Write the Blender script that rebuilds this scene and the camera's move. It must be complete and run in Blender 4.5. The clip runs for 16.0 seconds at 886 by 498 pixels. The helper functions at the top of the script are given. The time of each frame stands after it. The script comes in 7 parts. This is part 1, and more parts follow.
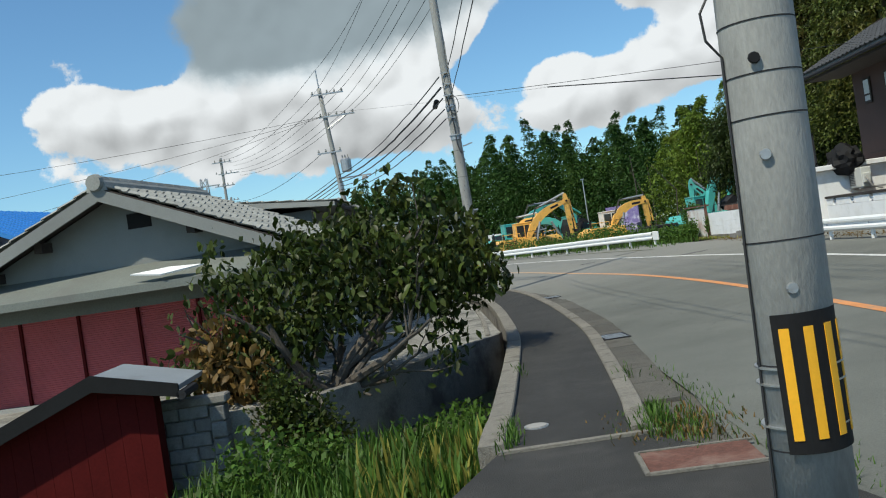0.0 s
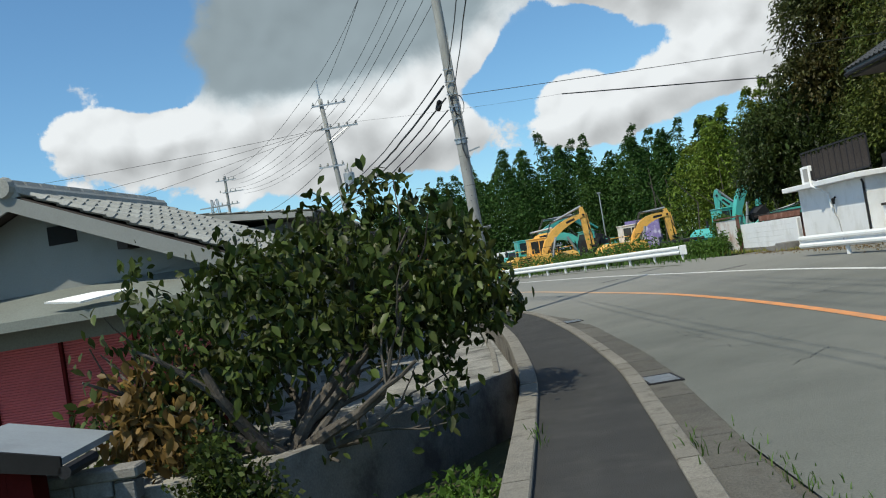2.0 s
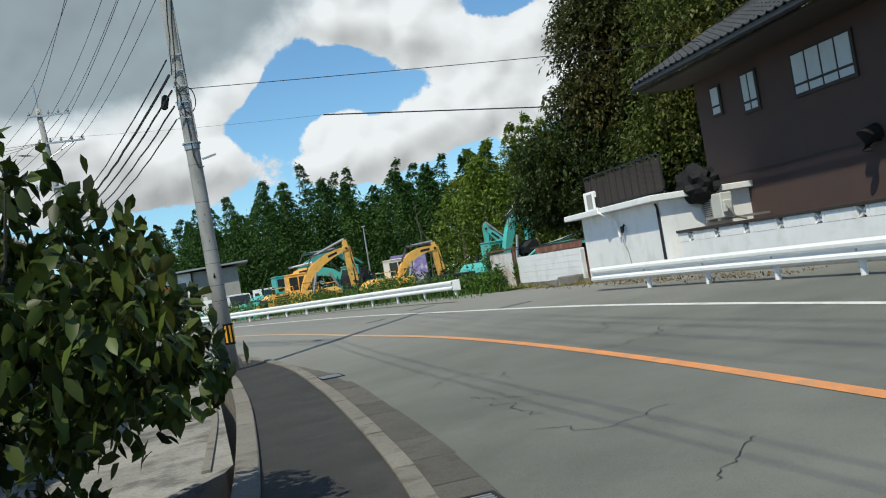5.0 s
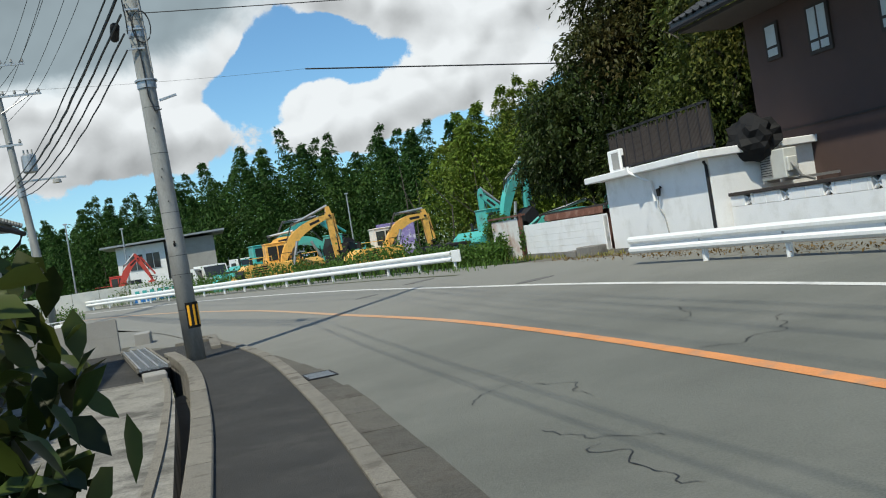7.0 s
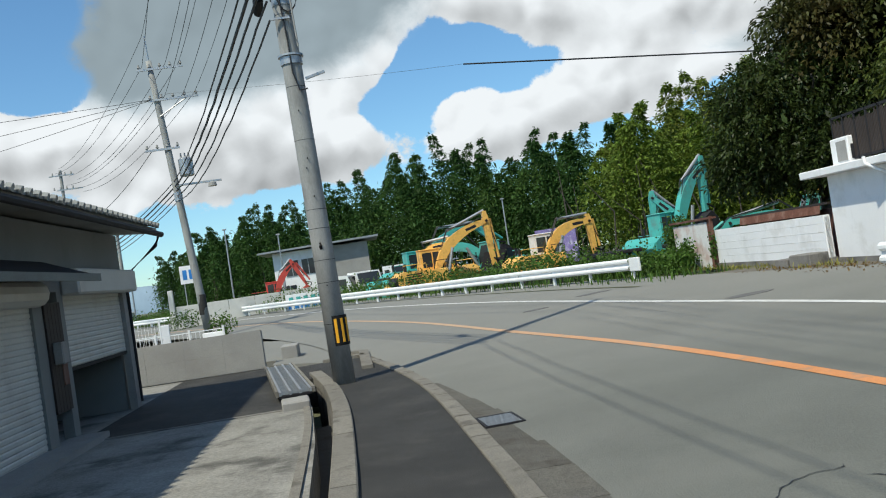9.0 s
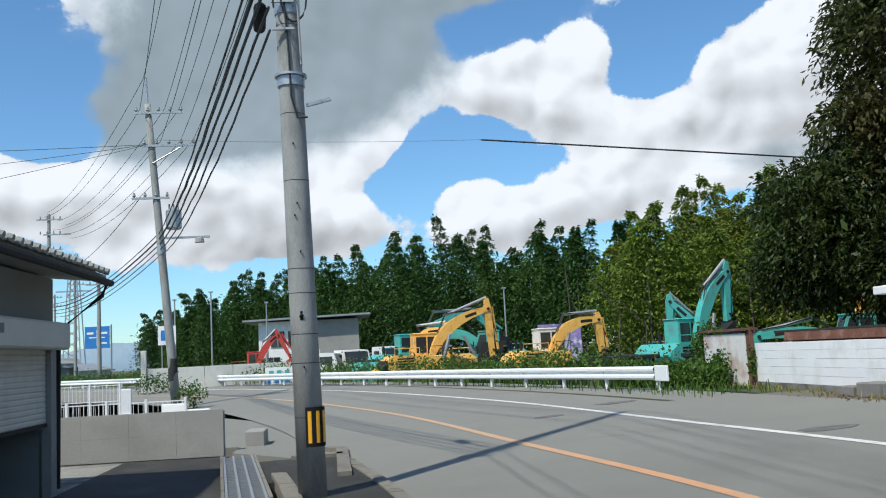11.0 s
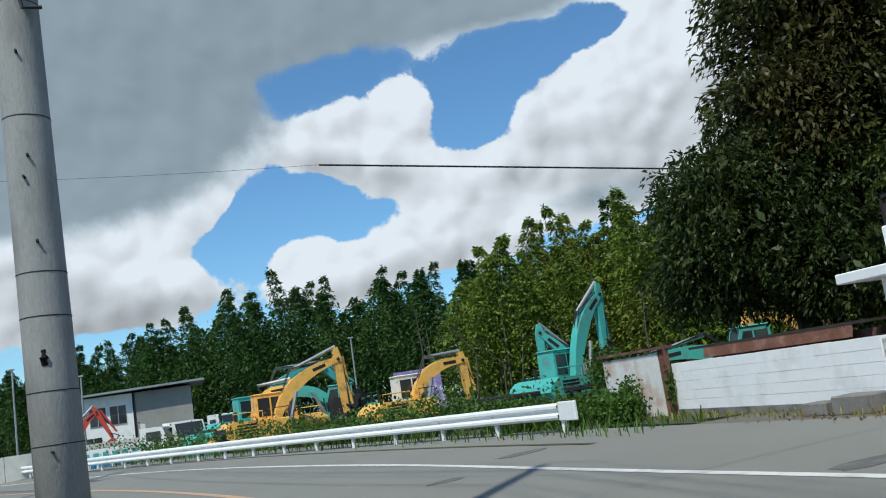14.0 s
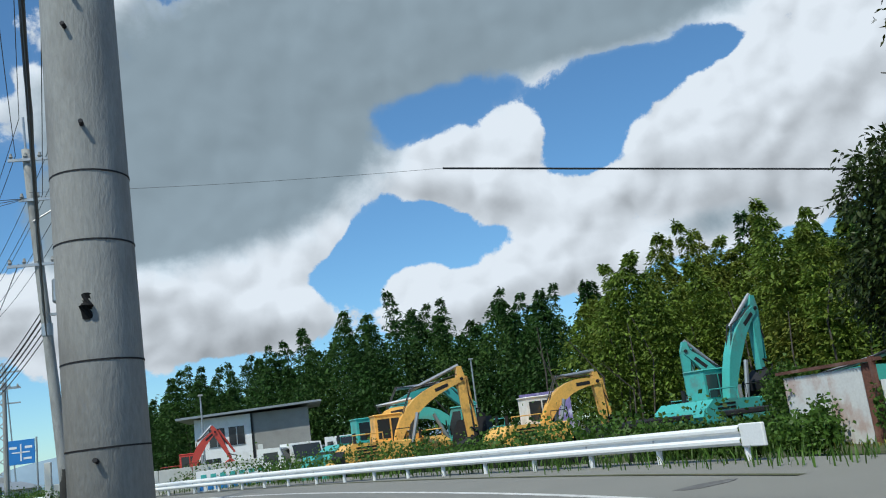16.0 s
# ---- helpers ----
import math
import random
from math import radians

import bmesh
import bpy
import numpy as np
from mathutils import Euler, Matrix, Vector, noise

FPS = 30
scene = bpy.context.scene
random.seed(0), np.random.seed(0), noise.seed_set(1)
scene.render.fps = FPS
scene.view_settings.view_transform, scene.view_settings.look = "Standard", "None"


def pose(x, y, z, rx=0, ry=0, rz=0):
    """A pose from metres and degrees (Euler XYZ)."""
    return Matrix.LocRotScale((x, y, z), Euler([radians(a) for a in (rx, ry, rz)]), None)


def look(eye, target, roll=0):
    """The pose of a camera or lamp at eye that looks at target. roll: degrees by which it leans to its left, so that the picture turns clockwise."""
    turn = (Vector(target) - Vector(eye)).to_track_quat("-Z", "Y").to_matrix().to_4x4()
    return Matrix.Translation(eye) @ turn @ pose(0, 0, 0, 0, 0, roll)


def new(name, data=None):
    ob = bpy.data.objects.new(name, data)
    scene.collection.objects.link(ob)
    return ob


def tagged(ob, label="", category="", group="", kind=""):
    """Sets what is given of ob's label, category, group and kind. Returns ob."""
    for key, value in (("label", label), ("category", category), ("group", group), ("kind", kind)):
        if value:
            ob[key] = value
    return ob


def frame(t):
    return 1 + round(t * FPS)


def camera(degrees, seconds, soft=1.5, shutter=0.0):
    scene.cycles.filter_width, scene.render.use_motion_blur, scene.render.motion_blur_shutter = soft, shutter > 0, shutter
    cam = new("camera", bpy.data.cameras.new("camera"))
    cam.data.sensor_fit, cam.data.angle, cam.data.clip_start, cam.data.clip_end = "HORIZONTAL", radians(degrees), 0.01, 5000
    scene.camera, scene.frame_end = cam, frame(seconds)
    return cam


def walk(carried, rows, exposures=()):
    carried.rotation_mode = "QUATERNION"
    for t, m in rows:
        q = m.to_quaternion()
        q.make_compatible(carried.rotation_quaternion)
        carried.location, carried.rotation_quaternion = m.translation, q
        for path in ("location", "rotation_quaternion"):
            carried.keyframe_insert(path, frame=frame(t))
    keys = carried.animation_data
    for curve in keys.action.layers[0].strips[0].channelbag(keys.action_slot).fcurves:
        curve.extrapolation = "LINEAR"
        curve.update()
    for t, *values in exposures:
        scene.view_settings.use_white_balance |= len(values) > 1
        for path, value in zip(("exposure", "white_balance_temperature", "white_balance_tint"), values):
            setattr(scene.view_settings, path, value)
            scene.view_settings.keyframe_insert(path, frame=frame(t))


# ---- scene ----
cam = camera(52.0, 16.0, 1.1)
PATH = [
    (0, (0.199, -1.884, 1.675), (0.174, 0.116, 1.674), -8.6),
    (0.5, (0.287, -1.148, 1.687), (0.326, 0.851, 1.672), -8.5),
    (1, (0.3, -0.396, 1.659), (0.344, 1.603, 1.666), -7.4),
    (1.5, (0.423, 0.46, 1.664), (0.347, 2.458, 1.71), -8.6),
    (2, (0.421, 1.352, 1.614), (0.371, 3.351, 1.658), -9.2),
    (2.5, (0.501, 2.232, 1.598), (0.483, 4.231, 1.598), -9.7),
    (3, (0.508, 3.064, 1.579), (0.522, 5.064, 1.603), -9.7),
    (3.5, (0.596, 3.892, 1.543), (0.741, 5.887, 1.531), -9.5),
    (4, (0.659, 4.716, 1.525), (0.915, 6.7, 1.528), -8.8),
    (4.5, (0.869, 5.391, 1.501), (1.302, 7.343, 1.552), -9.4),
    (7, (1.339, 9.838, 1.55), (1.84, 11.774, 1.521), -9.0),
    (7.5, (1.3, 10.513, 1.566), (1.621, 12.487, 1.544), -9.1),
    (8, (1.326, 11.296, 1.567), (1.625, 13.273, 1.542), -8.2),
    (8.5, (1.396, 12.106, 1.562), (1.596, 14.096, 1.564), -9.8),
    (11, (1.387, 15.954, 1.645), (1.6, 17.93, 1.87), -3.0),
    (11.5, (1.44, 16.704, 1.657), (1.671, 18.667, 1.959), -4.0),
    (12, (1.473, 17.534, 1.676), (1.837, 19.462, 2.067), -4.2),
    (12.5, (1.576, 18.32, 1.616), (2.054, 20.224, 1.996), -6.6),
    (13, (1.627, 19.198, 1.6), (2.112, 21.104, 1.964), -7.6),
    (13.5, (1.699, 19.924, 1.595), (2.27, 21.815, 1.904), -8.6),
    (14, (1.678, 20.617, 1.572), (2.252, 22.508, 1.88), -8.4),
    (14.5, (1.728, 21.258, 1.576), (2.163, 23.18, 1.916), -7.1),
    (15, (1.744, 22.004, 1.564), (2.189, 23.907, 1.99), -8.3),
    (15.5, (1.754, 22.652, 1.514), (2.185, 24.562, 1.922), -8.7),
    (16, (1.635, 23.275, 1.479), (1.976, 25.205, 1.878), -7.4),
]
walk(cam, [(t, look(eye, target, roll)) for t, eye, target, roll in PATH], [(0.0, -0.17, 6500, 4), (8.5, -0.12, 6450, 4), (11.0, -0.05, 6200, 7), (13.0, -0.25, 6100, 4), (16.0, -0.27, 6000, 4)])


# ---- light ----
SUN_EL, SUN_AZ = 56.0, -137.0          # degrees; azimuth from +y towards +x
sun_dir = Vector((math.sin(radians(SUN_AZ)) * math.cos(radians(SUN_EL)), math.cos(radians(SUN_AZ)) * math.cos(radians(SUN_EL)), math.sin(radians(SUN_EL))))
sun = new("sun", bpy.data.lights.new("sun", "SUN"))
sun.data.energy, sun.data.angle, sun.data.color = 4.8, radians(0.9), (1.0, 0.92, 0.77)
sun.matrix_world = look(sun_dir * 100, (0, 0, 0))


def build_sky():
    world = bpy.data.worlds.new("sky")
    scene.world = world
    world.use_nodes = True
    nt = world.node_tree
    nt.nodes.clear()
    N, L = nt.nodes.new, nt.links.new

    def math_node(op, a, b=None, c=None, clamp=False):
        n = N("ShaderNodeMath")
        n.operation, n.use_clamp = op, clamp
        for i, v in enumerate((a, b, c)):
            if v is None:
                continue
            if isinstance(v, (int, float)):
                n.inputs[i].default_value = v
            else:
                L(v, n.inputs[i])
        return n.outputs[0]

    def ramp(v, lo, hi):
        n = N("ShaderNodeMapRange")
        n.interpolation_type = "SMOOTHSTEP"
        L(v, n.inputs[0])
        n.inputs[1].default_value, n.inputs[2].default_value = lo, hi
        return n.outputs[0]

    def noise_node(vec, scale, detail, rough=0.55, dist=0.0):
        n = N("ShaderNodeTexNoise")
        L(vec, n.inputs["Vector"])
        n.inputs["Scale"].default_value, n.inputs["Detail"].default_value = scale, detail
        n.inputs["Roughness"].default_value, n.inputs["Distortion"].default_value = rough, dist
        return n.outputs[0]

    coord = N("ShaderNodeTexCoord").outputs["Generated"]
    sky = N("ShaderNodeTexSky")
    sky.sky_type, sky.sun_disc = "NISHITA", False
    sky.sun_elevation, sky.sun_rotation = radians(SUN_EL), radians(SUN_AZ)
    sky.air_density, sky.dust_density, sky.ozone_density = 1.0, 0.2, 3.0
    sep = N("ShaderNodeSeparateXYZ")
    L(coord, sep.inputs[0])
    X, Y, Z = sep.outputs
    # azimuth and elevation in degrees, 0 straight along +y
    az = math_node("MULTIPLY", math_node("ARCTAN2", X, Y), 57.2958)
    el = math_node("MULTIPLY", math_node("ARCSINE", Z), 57.2958)
    flat = N("ShaderNodeCombineXYZ")
    L(math_node("MULTIPLY", az, 0.085), flat.inputs[0])
    L(math_node("MULTIPLY", el, 0.09), flat.inputs[1])
    vec = flat.outputs[0]
    edge = noise_node(vec, 2.6, 11, 0.66, 0.2)

    def puffs(v):
        """Rounded heads of cumulus at two sizes."""
        out = 0.0
        for scale, k in ((2.6, 0.6), (6.5, 0.4)):
            n = N("ShaderNodeTexVoronoi")
            n.feature = "SMOOTH_F1"
            L(v, n.inputs["Vector"])
            n.inputs["Scale"].default_value, n.inputs["Smoothness"].default_value = scale, 0.35
            out = math_node("ADD", math_node("MULTIPLY", math_node("SUBTRACT", 0.55, n.outputs["Distance"]), k), out)
        return out

    warp = N("ShaderNodeVectorMath")
    warp.operation = "MULTIPLY_ADD"
    wn = N("ShaderNodeTexNoise")
    L(vec, wn.inputs["Vector"])
    wn.inputs["Scale"].default_value, wn.inputs["Detail"].default_value = 3.0, 5
    L(wn.outputs["Color"], warp.inputs[0])
    warp.inputs[1].default_value = (0.22, 0.22, 0)
    L(vec, warp.inputs[2])
    puff = puffs(warp.outputs[0])
    broad = noise_node(vec, 0.5, 4, 0.5)
    # scattered cloud outside the banks
    aside = ramp(math_node("ABSOLUTE", math_node("SUBTRACT", az, 8.0)), 32.0, 50.0)
    total = math_node("MULTIPLY", math_node("MULTIPLY", math_node("SUBTRACT", broad, 0.42), 2.6), math_node("MAXIMUM", aside, ramp(el, 28.0, 40.0)))
    grey, under = 0.0, 0.0
    for bank_, banks in enumerate((GREY_BANKS, HIGH_HEAPS, LOW_HEAPS, BLUE_GAPS)):
        for a, e, w, h, k in banks:
            da = math_node("DIVIDE", math_node("SUBTRACT", az, a), w)
            de = math_node("DIVIDE", math_node("SUBTRACT", el, e), h)
            r2 = math_node("ADD", math_node("MULTIPLY", da, da), math_node("MULTIPLY", de, de))
            lobe = math_node("MULTIPLY", math_node("EXPONENT", math_node("MULTIPLY", r2, -0.8)), k)
            total = math_node("ADD", total, lobe)
            if bank_ == 0:
                grey = math_node("ADD", lobe, grey)
            elif bank_ < 3:
                under = math_node("ADD", math_node("MULTIPLY", lobe, de), under)
    dens = math_node("ADD", total, math_node("ADD", math_node("MULTIPLY", math_node("SUBTRACT", edge, 0.5), 1.5), math_node("MULTIPLY", puff, 0.95)))
    # thick banks turn grey, heads stay white
    shade = ramp(math_node("ADD", grey, math_node("MULTIPLY", math_node("SUBTRACT", edge, 0.5), 1.1)), 0.3, 1.05)
    # heaps have firm edges, the thick bank frays out
    firm, frayed = ramp(dens, 0.45, 0.62), ramp(dens, 0.2, 0.85)
    mask = math_node("ADD", firm, math_node("MULTIPLY", math_node("SUBTRACT", frayed, firm), math_node("MULTIPLY", shade, 0.8)))
    # lit from above: compare with the cloud a little higher up
    lift = N("ShaderNodeVectorMath")
    lift.operation = "ADD"
    L(warp.outputs[0], lift.inputs[0])
    lift.inputs[1].default_value = (-0.04, 0.07, 0)
    relief = math_node("MULTIPLY", math_node("SUBTRACT", puff, puffs(lift.outputs[0])), 0.75)
    relief = math_node("ADD", relief, math_node("MULTIPLY", math_node("SUBTRACT", edge, 0.52), 0.35))
    relief = math_node("ADD", relief, math_node("MULTIPLY", math_node("MINIMUM", under, 0.25), 0.35))
    relief = math_node("MULTIPLY", relief, math_node("SUBTRACT", 1.0, math_node("MULTIPLY", shade, 0.82)))
    light = math_node("ADD", math_node("MULTIPLY", shade, -0.5), relief)
    lum = math_node("MULTIPLY", math_node("MINIMUM", math_node("MAXIMUM", math_node("ADD", light, 0.95), 0.3), 1.04), 9.6)
    cloud = N("ShaderNodeCombineColor")
    L(math_node("MULTIPLY", lum, math_node("SUBTRACT", 0.975, math_node("MULTIPLY", shade, 0.21))), cloud.inputs[0])
    L(math_node("MULTIPLY", lum, math_node("SUBTRACT", 0.985, math_node("MULTIPLY", shade, 0.07))), cloud.inputs[1])
    L(math_node("MULTIPLY", lum, 1.03), cloud.inputs[2])
    mix = N("ShaderNodeMix")
    mix.data_type = "RGBA"
    L(mask, mix.inputs[0])
    tint = N("ShaderNodeMix")
    tint.data_type, tint.blend_type = "RGBA", "MULTIPLY"
    tint.inputs[0].default_value = 1.0
    L(sky.outputs[0], tint.inputs[6])
    tint.inputs[7].default_value = (1.08, 1.4, 1.55, 1)
    L(tint.outputs[2], mix.inputs[6])
    L(cloud.outputs[0], mix.inputs[7])
    bg = N("ShaderNodeBackground")
    L(mix.outputs[2], bg.inputs[0])
    bg.inputs[1].default_value = 0.1
    out = N("ShaderNodeOutputWorld")
    L(bg.outputs[0], out.inputs[0])


BLUE_GAPS = [(8.7, 19.7, 2.4, 1.4, -0.9), (12.9, 20.8, 3.0, 1.1, -0.9), (20.2, 17.0, 2.0, 2.0, -0.8), (22.6, 20.1, 3.0, 1.5, -0.9), (28.7, 20.8, 3.7, 1.0, -0.9), (9.5, 12.1, 3.4, 1.4, -0.35), (4.0, 10.9, 2.4, 1.4, -0.6), (-22.9, 16.5, 5.1, 2.7, -0.6), (-17.9, 13.7, 3.0, 1.2, -0.5), (-15.6, 17.1, 3.0, 2.0, -0.7), (6.3, 12.8, 2.0, 2.0, -0.8), (-17.2, 14.0, 2.7, 1.4, -0.5), (3.8, 11.0, 2.0, 2.0, -0.4)]
# banks of cloud: azimuth, elevation, half width, half height, weight
GREY_BANKS = [(-0.4, 23.8, 11.2, 5.8, 1.3), (12.3, 24.3, 10.1, 2.7, 1.2), (23.9, 25.0, 9.5, 2.4, 1), (-7.2, 17.8, 7.8, 4.7, 1), (1.7, 18.4, 4.1, 3.4, 0.8), (27.2, 25.9, 8.8, 2.4, 0.9), (-12.0, 14.8, 4.7, 2.7, 1), (-5.5, 15.2, 5.1, 2.0, 0.9), (27.1, 10.6, 5.1, 1.2, 0.7)]
HIGH_HEAPS = [(1.2, 13.6, 3.7, 1.9, 1), (-5.9, 11.2, 5.8, 2.2, 1), (-1.7, 8.3, 4.4, 1.5, 0.9), (-8.0, 7.5, 4.1, 1.7, 0.7), (9.8, 17.0, 2.4, 1.4, 1), (12.9, 15.7, 3.0, 1.9, 1), (15.7, 18.0, 1.9, 1.8, 1), (20.7, 13.5, 3.0, 1.3, 0.9), (25.3, 15.8, 2.9, 2.5, 1), (29.1, 15.7, 3.7, 3.4, 1), (32.3, 18.1, 2.9, 2.9, 1), (35.0, 18.2, 4.2, 3.9, 1), (39.3, 19.8, 4.1, 3.7, 1), (32.5, 13.0, 5.1, 2.7, 1)]
LOW_HEAPS = [(15.3, 14.4, 3.4, 1.3, 1), (18.4, 12.8, 3.7, 1.2, 0.9), (10.3, 15.7, 2.7, 1.1, 0.8), (7.4, 10.2, 2.5, 1.3, 1), (11.5, 8.4, 3.7, 1.4, 1), (16.4, 9.5, 3.7, 1.5, 1), (20.4, 9.5, 4.1, 1.4, 0.9), (8.5, 7.2, 5.1, 1.4, 0.8), (-16.4, 10.2, 2.9, 1.5, 1), (-19.7, 9.8, 3.7, 1.2, 0.8), (-10.3, 11.0, 3.4, 1.9, 0.9), (-6.7, 10.3, 4.1, 2.4, 1), (-2.3, 9.0, 3.0, 2.4, 0.8), (-21.4, 11.5, 3.4, 1.1, 0.8), (-21.7, 13.9, 2.0, 1.1, 0.7), (-16.9, 7.2, 5.1, 1.4, 0.5), (-17.5, 9.9, 4.7, 1.5, 0.8), (33.1, 7.5, 6.8, 1.4, 0.7)]
build_sky()


# ---- materials ----
def material(name, colour, rough=0.7, var=0.25, scale=6.0, grain=40.0, bump=0.15, metal=0.0, stain=None, stain_amount=0.0, stain_scale=1.2, coat=0.0, island=0.0, spec=0.5, stretch=(1, 1, 1)):
    """Principled surface: two scales of variation, optional stains of another colour, fine relief."""
    m = bpy.data.materials.new(name)
    m.use_nodes = True
    nt = m.node_tree
    N, L = nt.nodes.new, nt.links.new
    p = nt.nodes["Principled BSDF"]
    p.inputs["Roughness"].default_value, p.inputs["Metallic"].default_value = rough, metal
    p.inputs["Coat Weight"].default_value = coat
    p.inputs["Specular IOR Level"].default_value = spec
    tc = N("ShaderNodeTexCoord")
    mp = N("ShaderNodeMapping")
    mp.inputs["Scale"].default_value = stretch
    L(tc.outputs["Object"], mp.inputs[0])

    def tex(s, d=4.0, r=0.6):
        n = N("ShaderNodeTexNoise")
        L(mp.outputs[0], n.inputs["Vector"])
        n.inputs["Scale"].default_value, n.inputs["Detail"].default_value, n.inputs["Roughness"].default_value = s, d, r
        return n.outputs[0]

    big, fine = tex(scale), tex(grain, 3.0)
    add = N("ShaderNodeMath")
    add.operation = "ADD"
    L(big, add.inputs[0])
    L(fine, add.inputs[1])
    mr = N("ShaderNodeMapRange")
    L(add.outputs[0], mr.inputs[0])
    mr.inputs[1].default_value, mr.inputs[2].default_value = 0.65, 1.35
    mr.inputs[3].default_value, mr.inputs[4].default_value = 1 - var, 1 + var
    value = mr.outputs[0]
    if island:
        oi = N("ShaderNodeObjectInfo")
        geo = N("ShaderNodeNewGeometry")
        s = N("ShaderNodeMath")
        s.operation = "ADD"
        L(oi.outputs["Random"], s.inputs[0])
        L(geo.outputs["Random Per Island"], s.inputs[1])
        fr = N("ShaderNodeMath")
        fr.operation = "FRACT"
        L(s.outputs[0], fr.inputs[0])
        mi = N("ShaderNodeMapRange")
        L(fr.outputs[0], mi.inputs[0])
        mi.inputs[3].default_value, mi.inputs[4].default_value = 1 - island, 1 + island
        mu = N("ShaderNodeMath")
        mu.operation = "MULTIPLY"
        L(value, mu.inputs[0])
        L(mi.outputs[0], mu.inputs[1])
        value = mu.outputs[0]
    sc = N("ShaderNodeVectorMath")
    sc.operation = "SCALE"
    sc.inputs[0].default_value = colour
    L(value, sc.inputs["Scale"])
    col = sc.outputs[0]
    if stain:
        st = tex(stain_scale, 6.0, 0.65)
        sr = N("ShaderNodeMapRange")
        sr.interpolation_type = "SMOOTHSTEP"
        L(st, sr.inputs[0])
        sr.inputs[1].default_value, sr.inputs[2].default_value = 0.48, 0.68
        sr.inputs[4].default_value = stain_amount
        mx = N("ShaderNodeMix")
        mx.data_type = "RGBA"
        L(sr.outputs[0], mx.inputs[0])
        L(col, mx.inputs[6])
        mx.inputs[7].default_value = (*stain, 1)
        col = mx.outputs[2]
    L(col, p.inputs["Base Color"])
    if bump:
        b = N("ShaderNodeBump")
        b.inputs["Strength"].default_value, b.inputs["Distance"].default_value = bump, 0.02
        L(add.outputs[0], b.inputs["Height"])
        L(b.outputs[0], p.inputs["Normal"])
    return m


def leaf_material(name, colour, island=0.45, rough=0.5, trans=0.3, warm=None, warm_scale=0.25, warm_amount=0.6):
    m = material(name, colour, rough, 0.3, 0.35, 5.0, 0.0, island=island, spec=0.25, stain=warm, stain_amount=warm_amount if warm else 0, stain_scale=warm_scale)
    nt = m.node_tree
    p = nt.nodes["Principled BSDF"]
    tr = nt.nodes.new("ShaderNodeBsdfTranslucent")
    mix = nt.nodes.new("ShaderNodeMixShader")
    mix.inputs[0].default_value = trans
    nt.links.new(p.inputs["Base Color"].links[0].from_socket, tr.inputs[0])
    nt.links.new(p.outputs[0], mix.inputs[1])
    nt.links.new(tr.outputs[0], mix.inputs[2])
    nt.links.new(mix.outputs[0], nt.nodes["Material Output"].inputs[0])
    return m

def pale_ahead(m, colour, y0, y1, amount):
    """Blends in a paler colour with y, ragged by noise: far brightness put into the colour."""
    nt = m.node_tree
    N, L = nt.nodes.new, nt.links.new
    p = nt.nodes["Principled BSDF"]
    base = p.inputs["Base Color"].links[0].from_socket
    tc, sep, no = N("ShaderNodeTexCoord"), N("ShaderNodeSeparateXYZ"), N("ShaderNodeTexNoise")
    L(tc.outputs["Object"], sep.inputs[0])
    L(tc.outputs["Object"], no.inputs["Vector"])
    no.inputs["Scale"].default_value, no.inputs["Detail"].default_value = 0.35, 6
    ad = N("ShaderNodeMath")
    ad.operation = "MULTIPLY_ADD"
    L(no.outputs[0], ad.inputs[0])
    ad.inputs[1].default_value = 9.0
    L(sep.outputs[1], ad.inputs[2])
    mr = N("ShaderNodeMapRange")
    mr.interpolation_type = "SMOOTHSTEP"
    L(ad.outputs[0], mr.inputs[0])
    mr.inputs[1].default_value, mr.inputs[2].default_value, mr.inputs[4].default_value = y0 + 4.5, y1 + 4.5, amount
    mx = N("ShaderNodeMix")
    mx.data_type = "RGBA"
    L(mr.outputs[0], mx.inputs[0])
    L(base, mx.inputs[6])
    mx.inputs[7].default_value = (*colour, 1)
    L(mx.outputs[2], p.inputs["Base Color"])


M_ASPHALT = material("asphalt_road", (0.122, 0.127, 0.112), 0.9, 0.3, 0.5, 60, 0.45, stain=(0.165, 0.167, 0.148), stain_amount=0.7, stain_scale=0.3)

# Brighter road ahead is put into the colour, from about y 15 to 32.
pale_ahead(M_ASPHALT, (0.245, 0.24, 0.218), 15.0, 32.0, 0.68)
M_WALK = material("asphalt_walk", (0.032, 0.031, 0.029), 0.88, 0.45, 1.2, 90, 0.6, stain=(0.06, 0.057, 0.052), stain_amount=0.7, stain_scale=1.1)
M_KERB = material("kerb_concrete", (0.2, 0.186, 0.158), 0.9, 0.4, 3, 60, 0.6, stain=(0.09, 0.08, 0.066), stain_amount=0.85, stain_scale=3.0, island=0.12)
M_GUTTER = material("gutter_concrete", (0.1, 0.094, 0.08), 0.92, 0.45, 2, 50, 0.7, stain=(0.055, 0.048, 0.038), stain_amount=0.9, stain_scale=2.0, island=0.2)
M_LOT = material("lot_concrete", (0.25, 0.242, 0.218), 0.92, 0.4, 1.2, 30, 0.8, stain=(0.075, 0.072, 0.064), stain_amount=0.95, stain_scale=1.1)
M_OLDCON = material("old_concrete", (0.20, 0.19, 0.175), 0.92, 0.3, 2, 40, 0.5, stain=(0.06, 0.055, 0.05), stain_amount=0.8, stain_scale=1.4)
M_PALECON = material("pale_concrete", (0.30, 0.295, 0.28), 0.9, 0.15, 2, 40, 0.25, stain=(0.22, 0.21, 0.2), stain_amount=0.6, stain_scale=1.0)
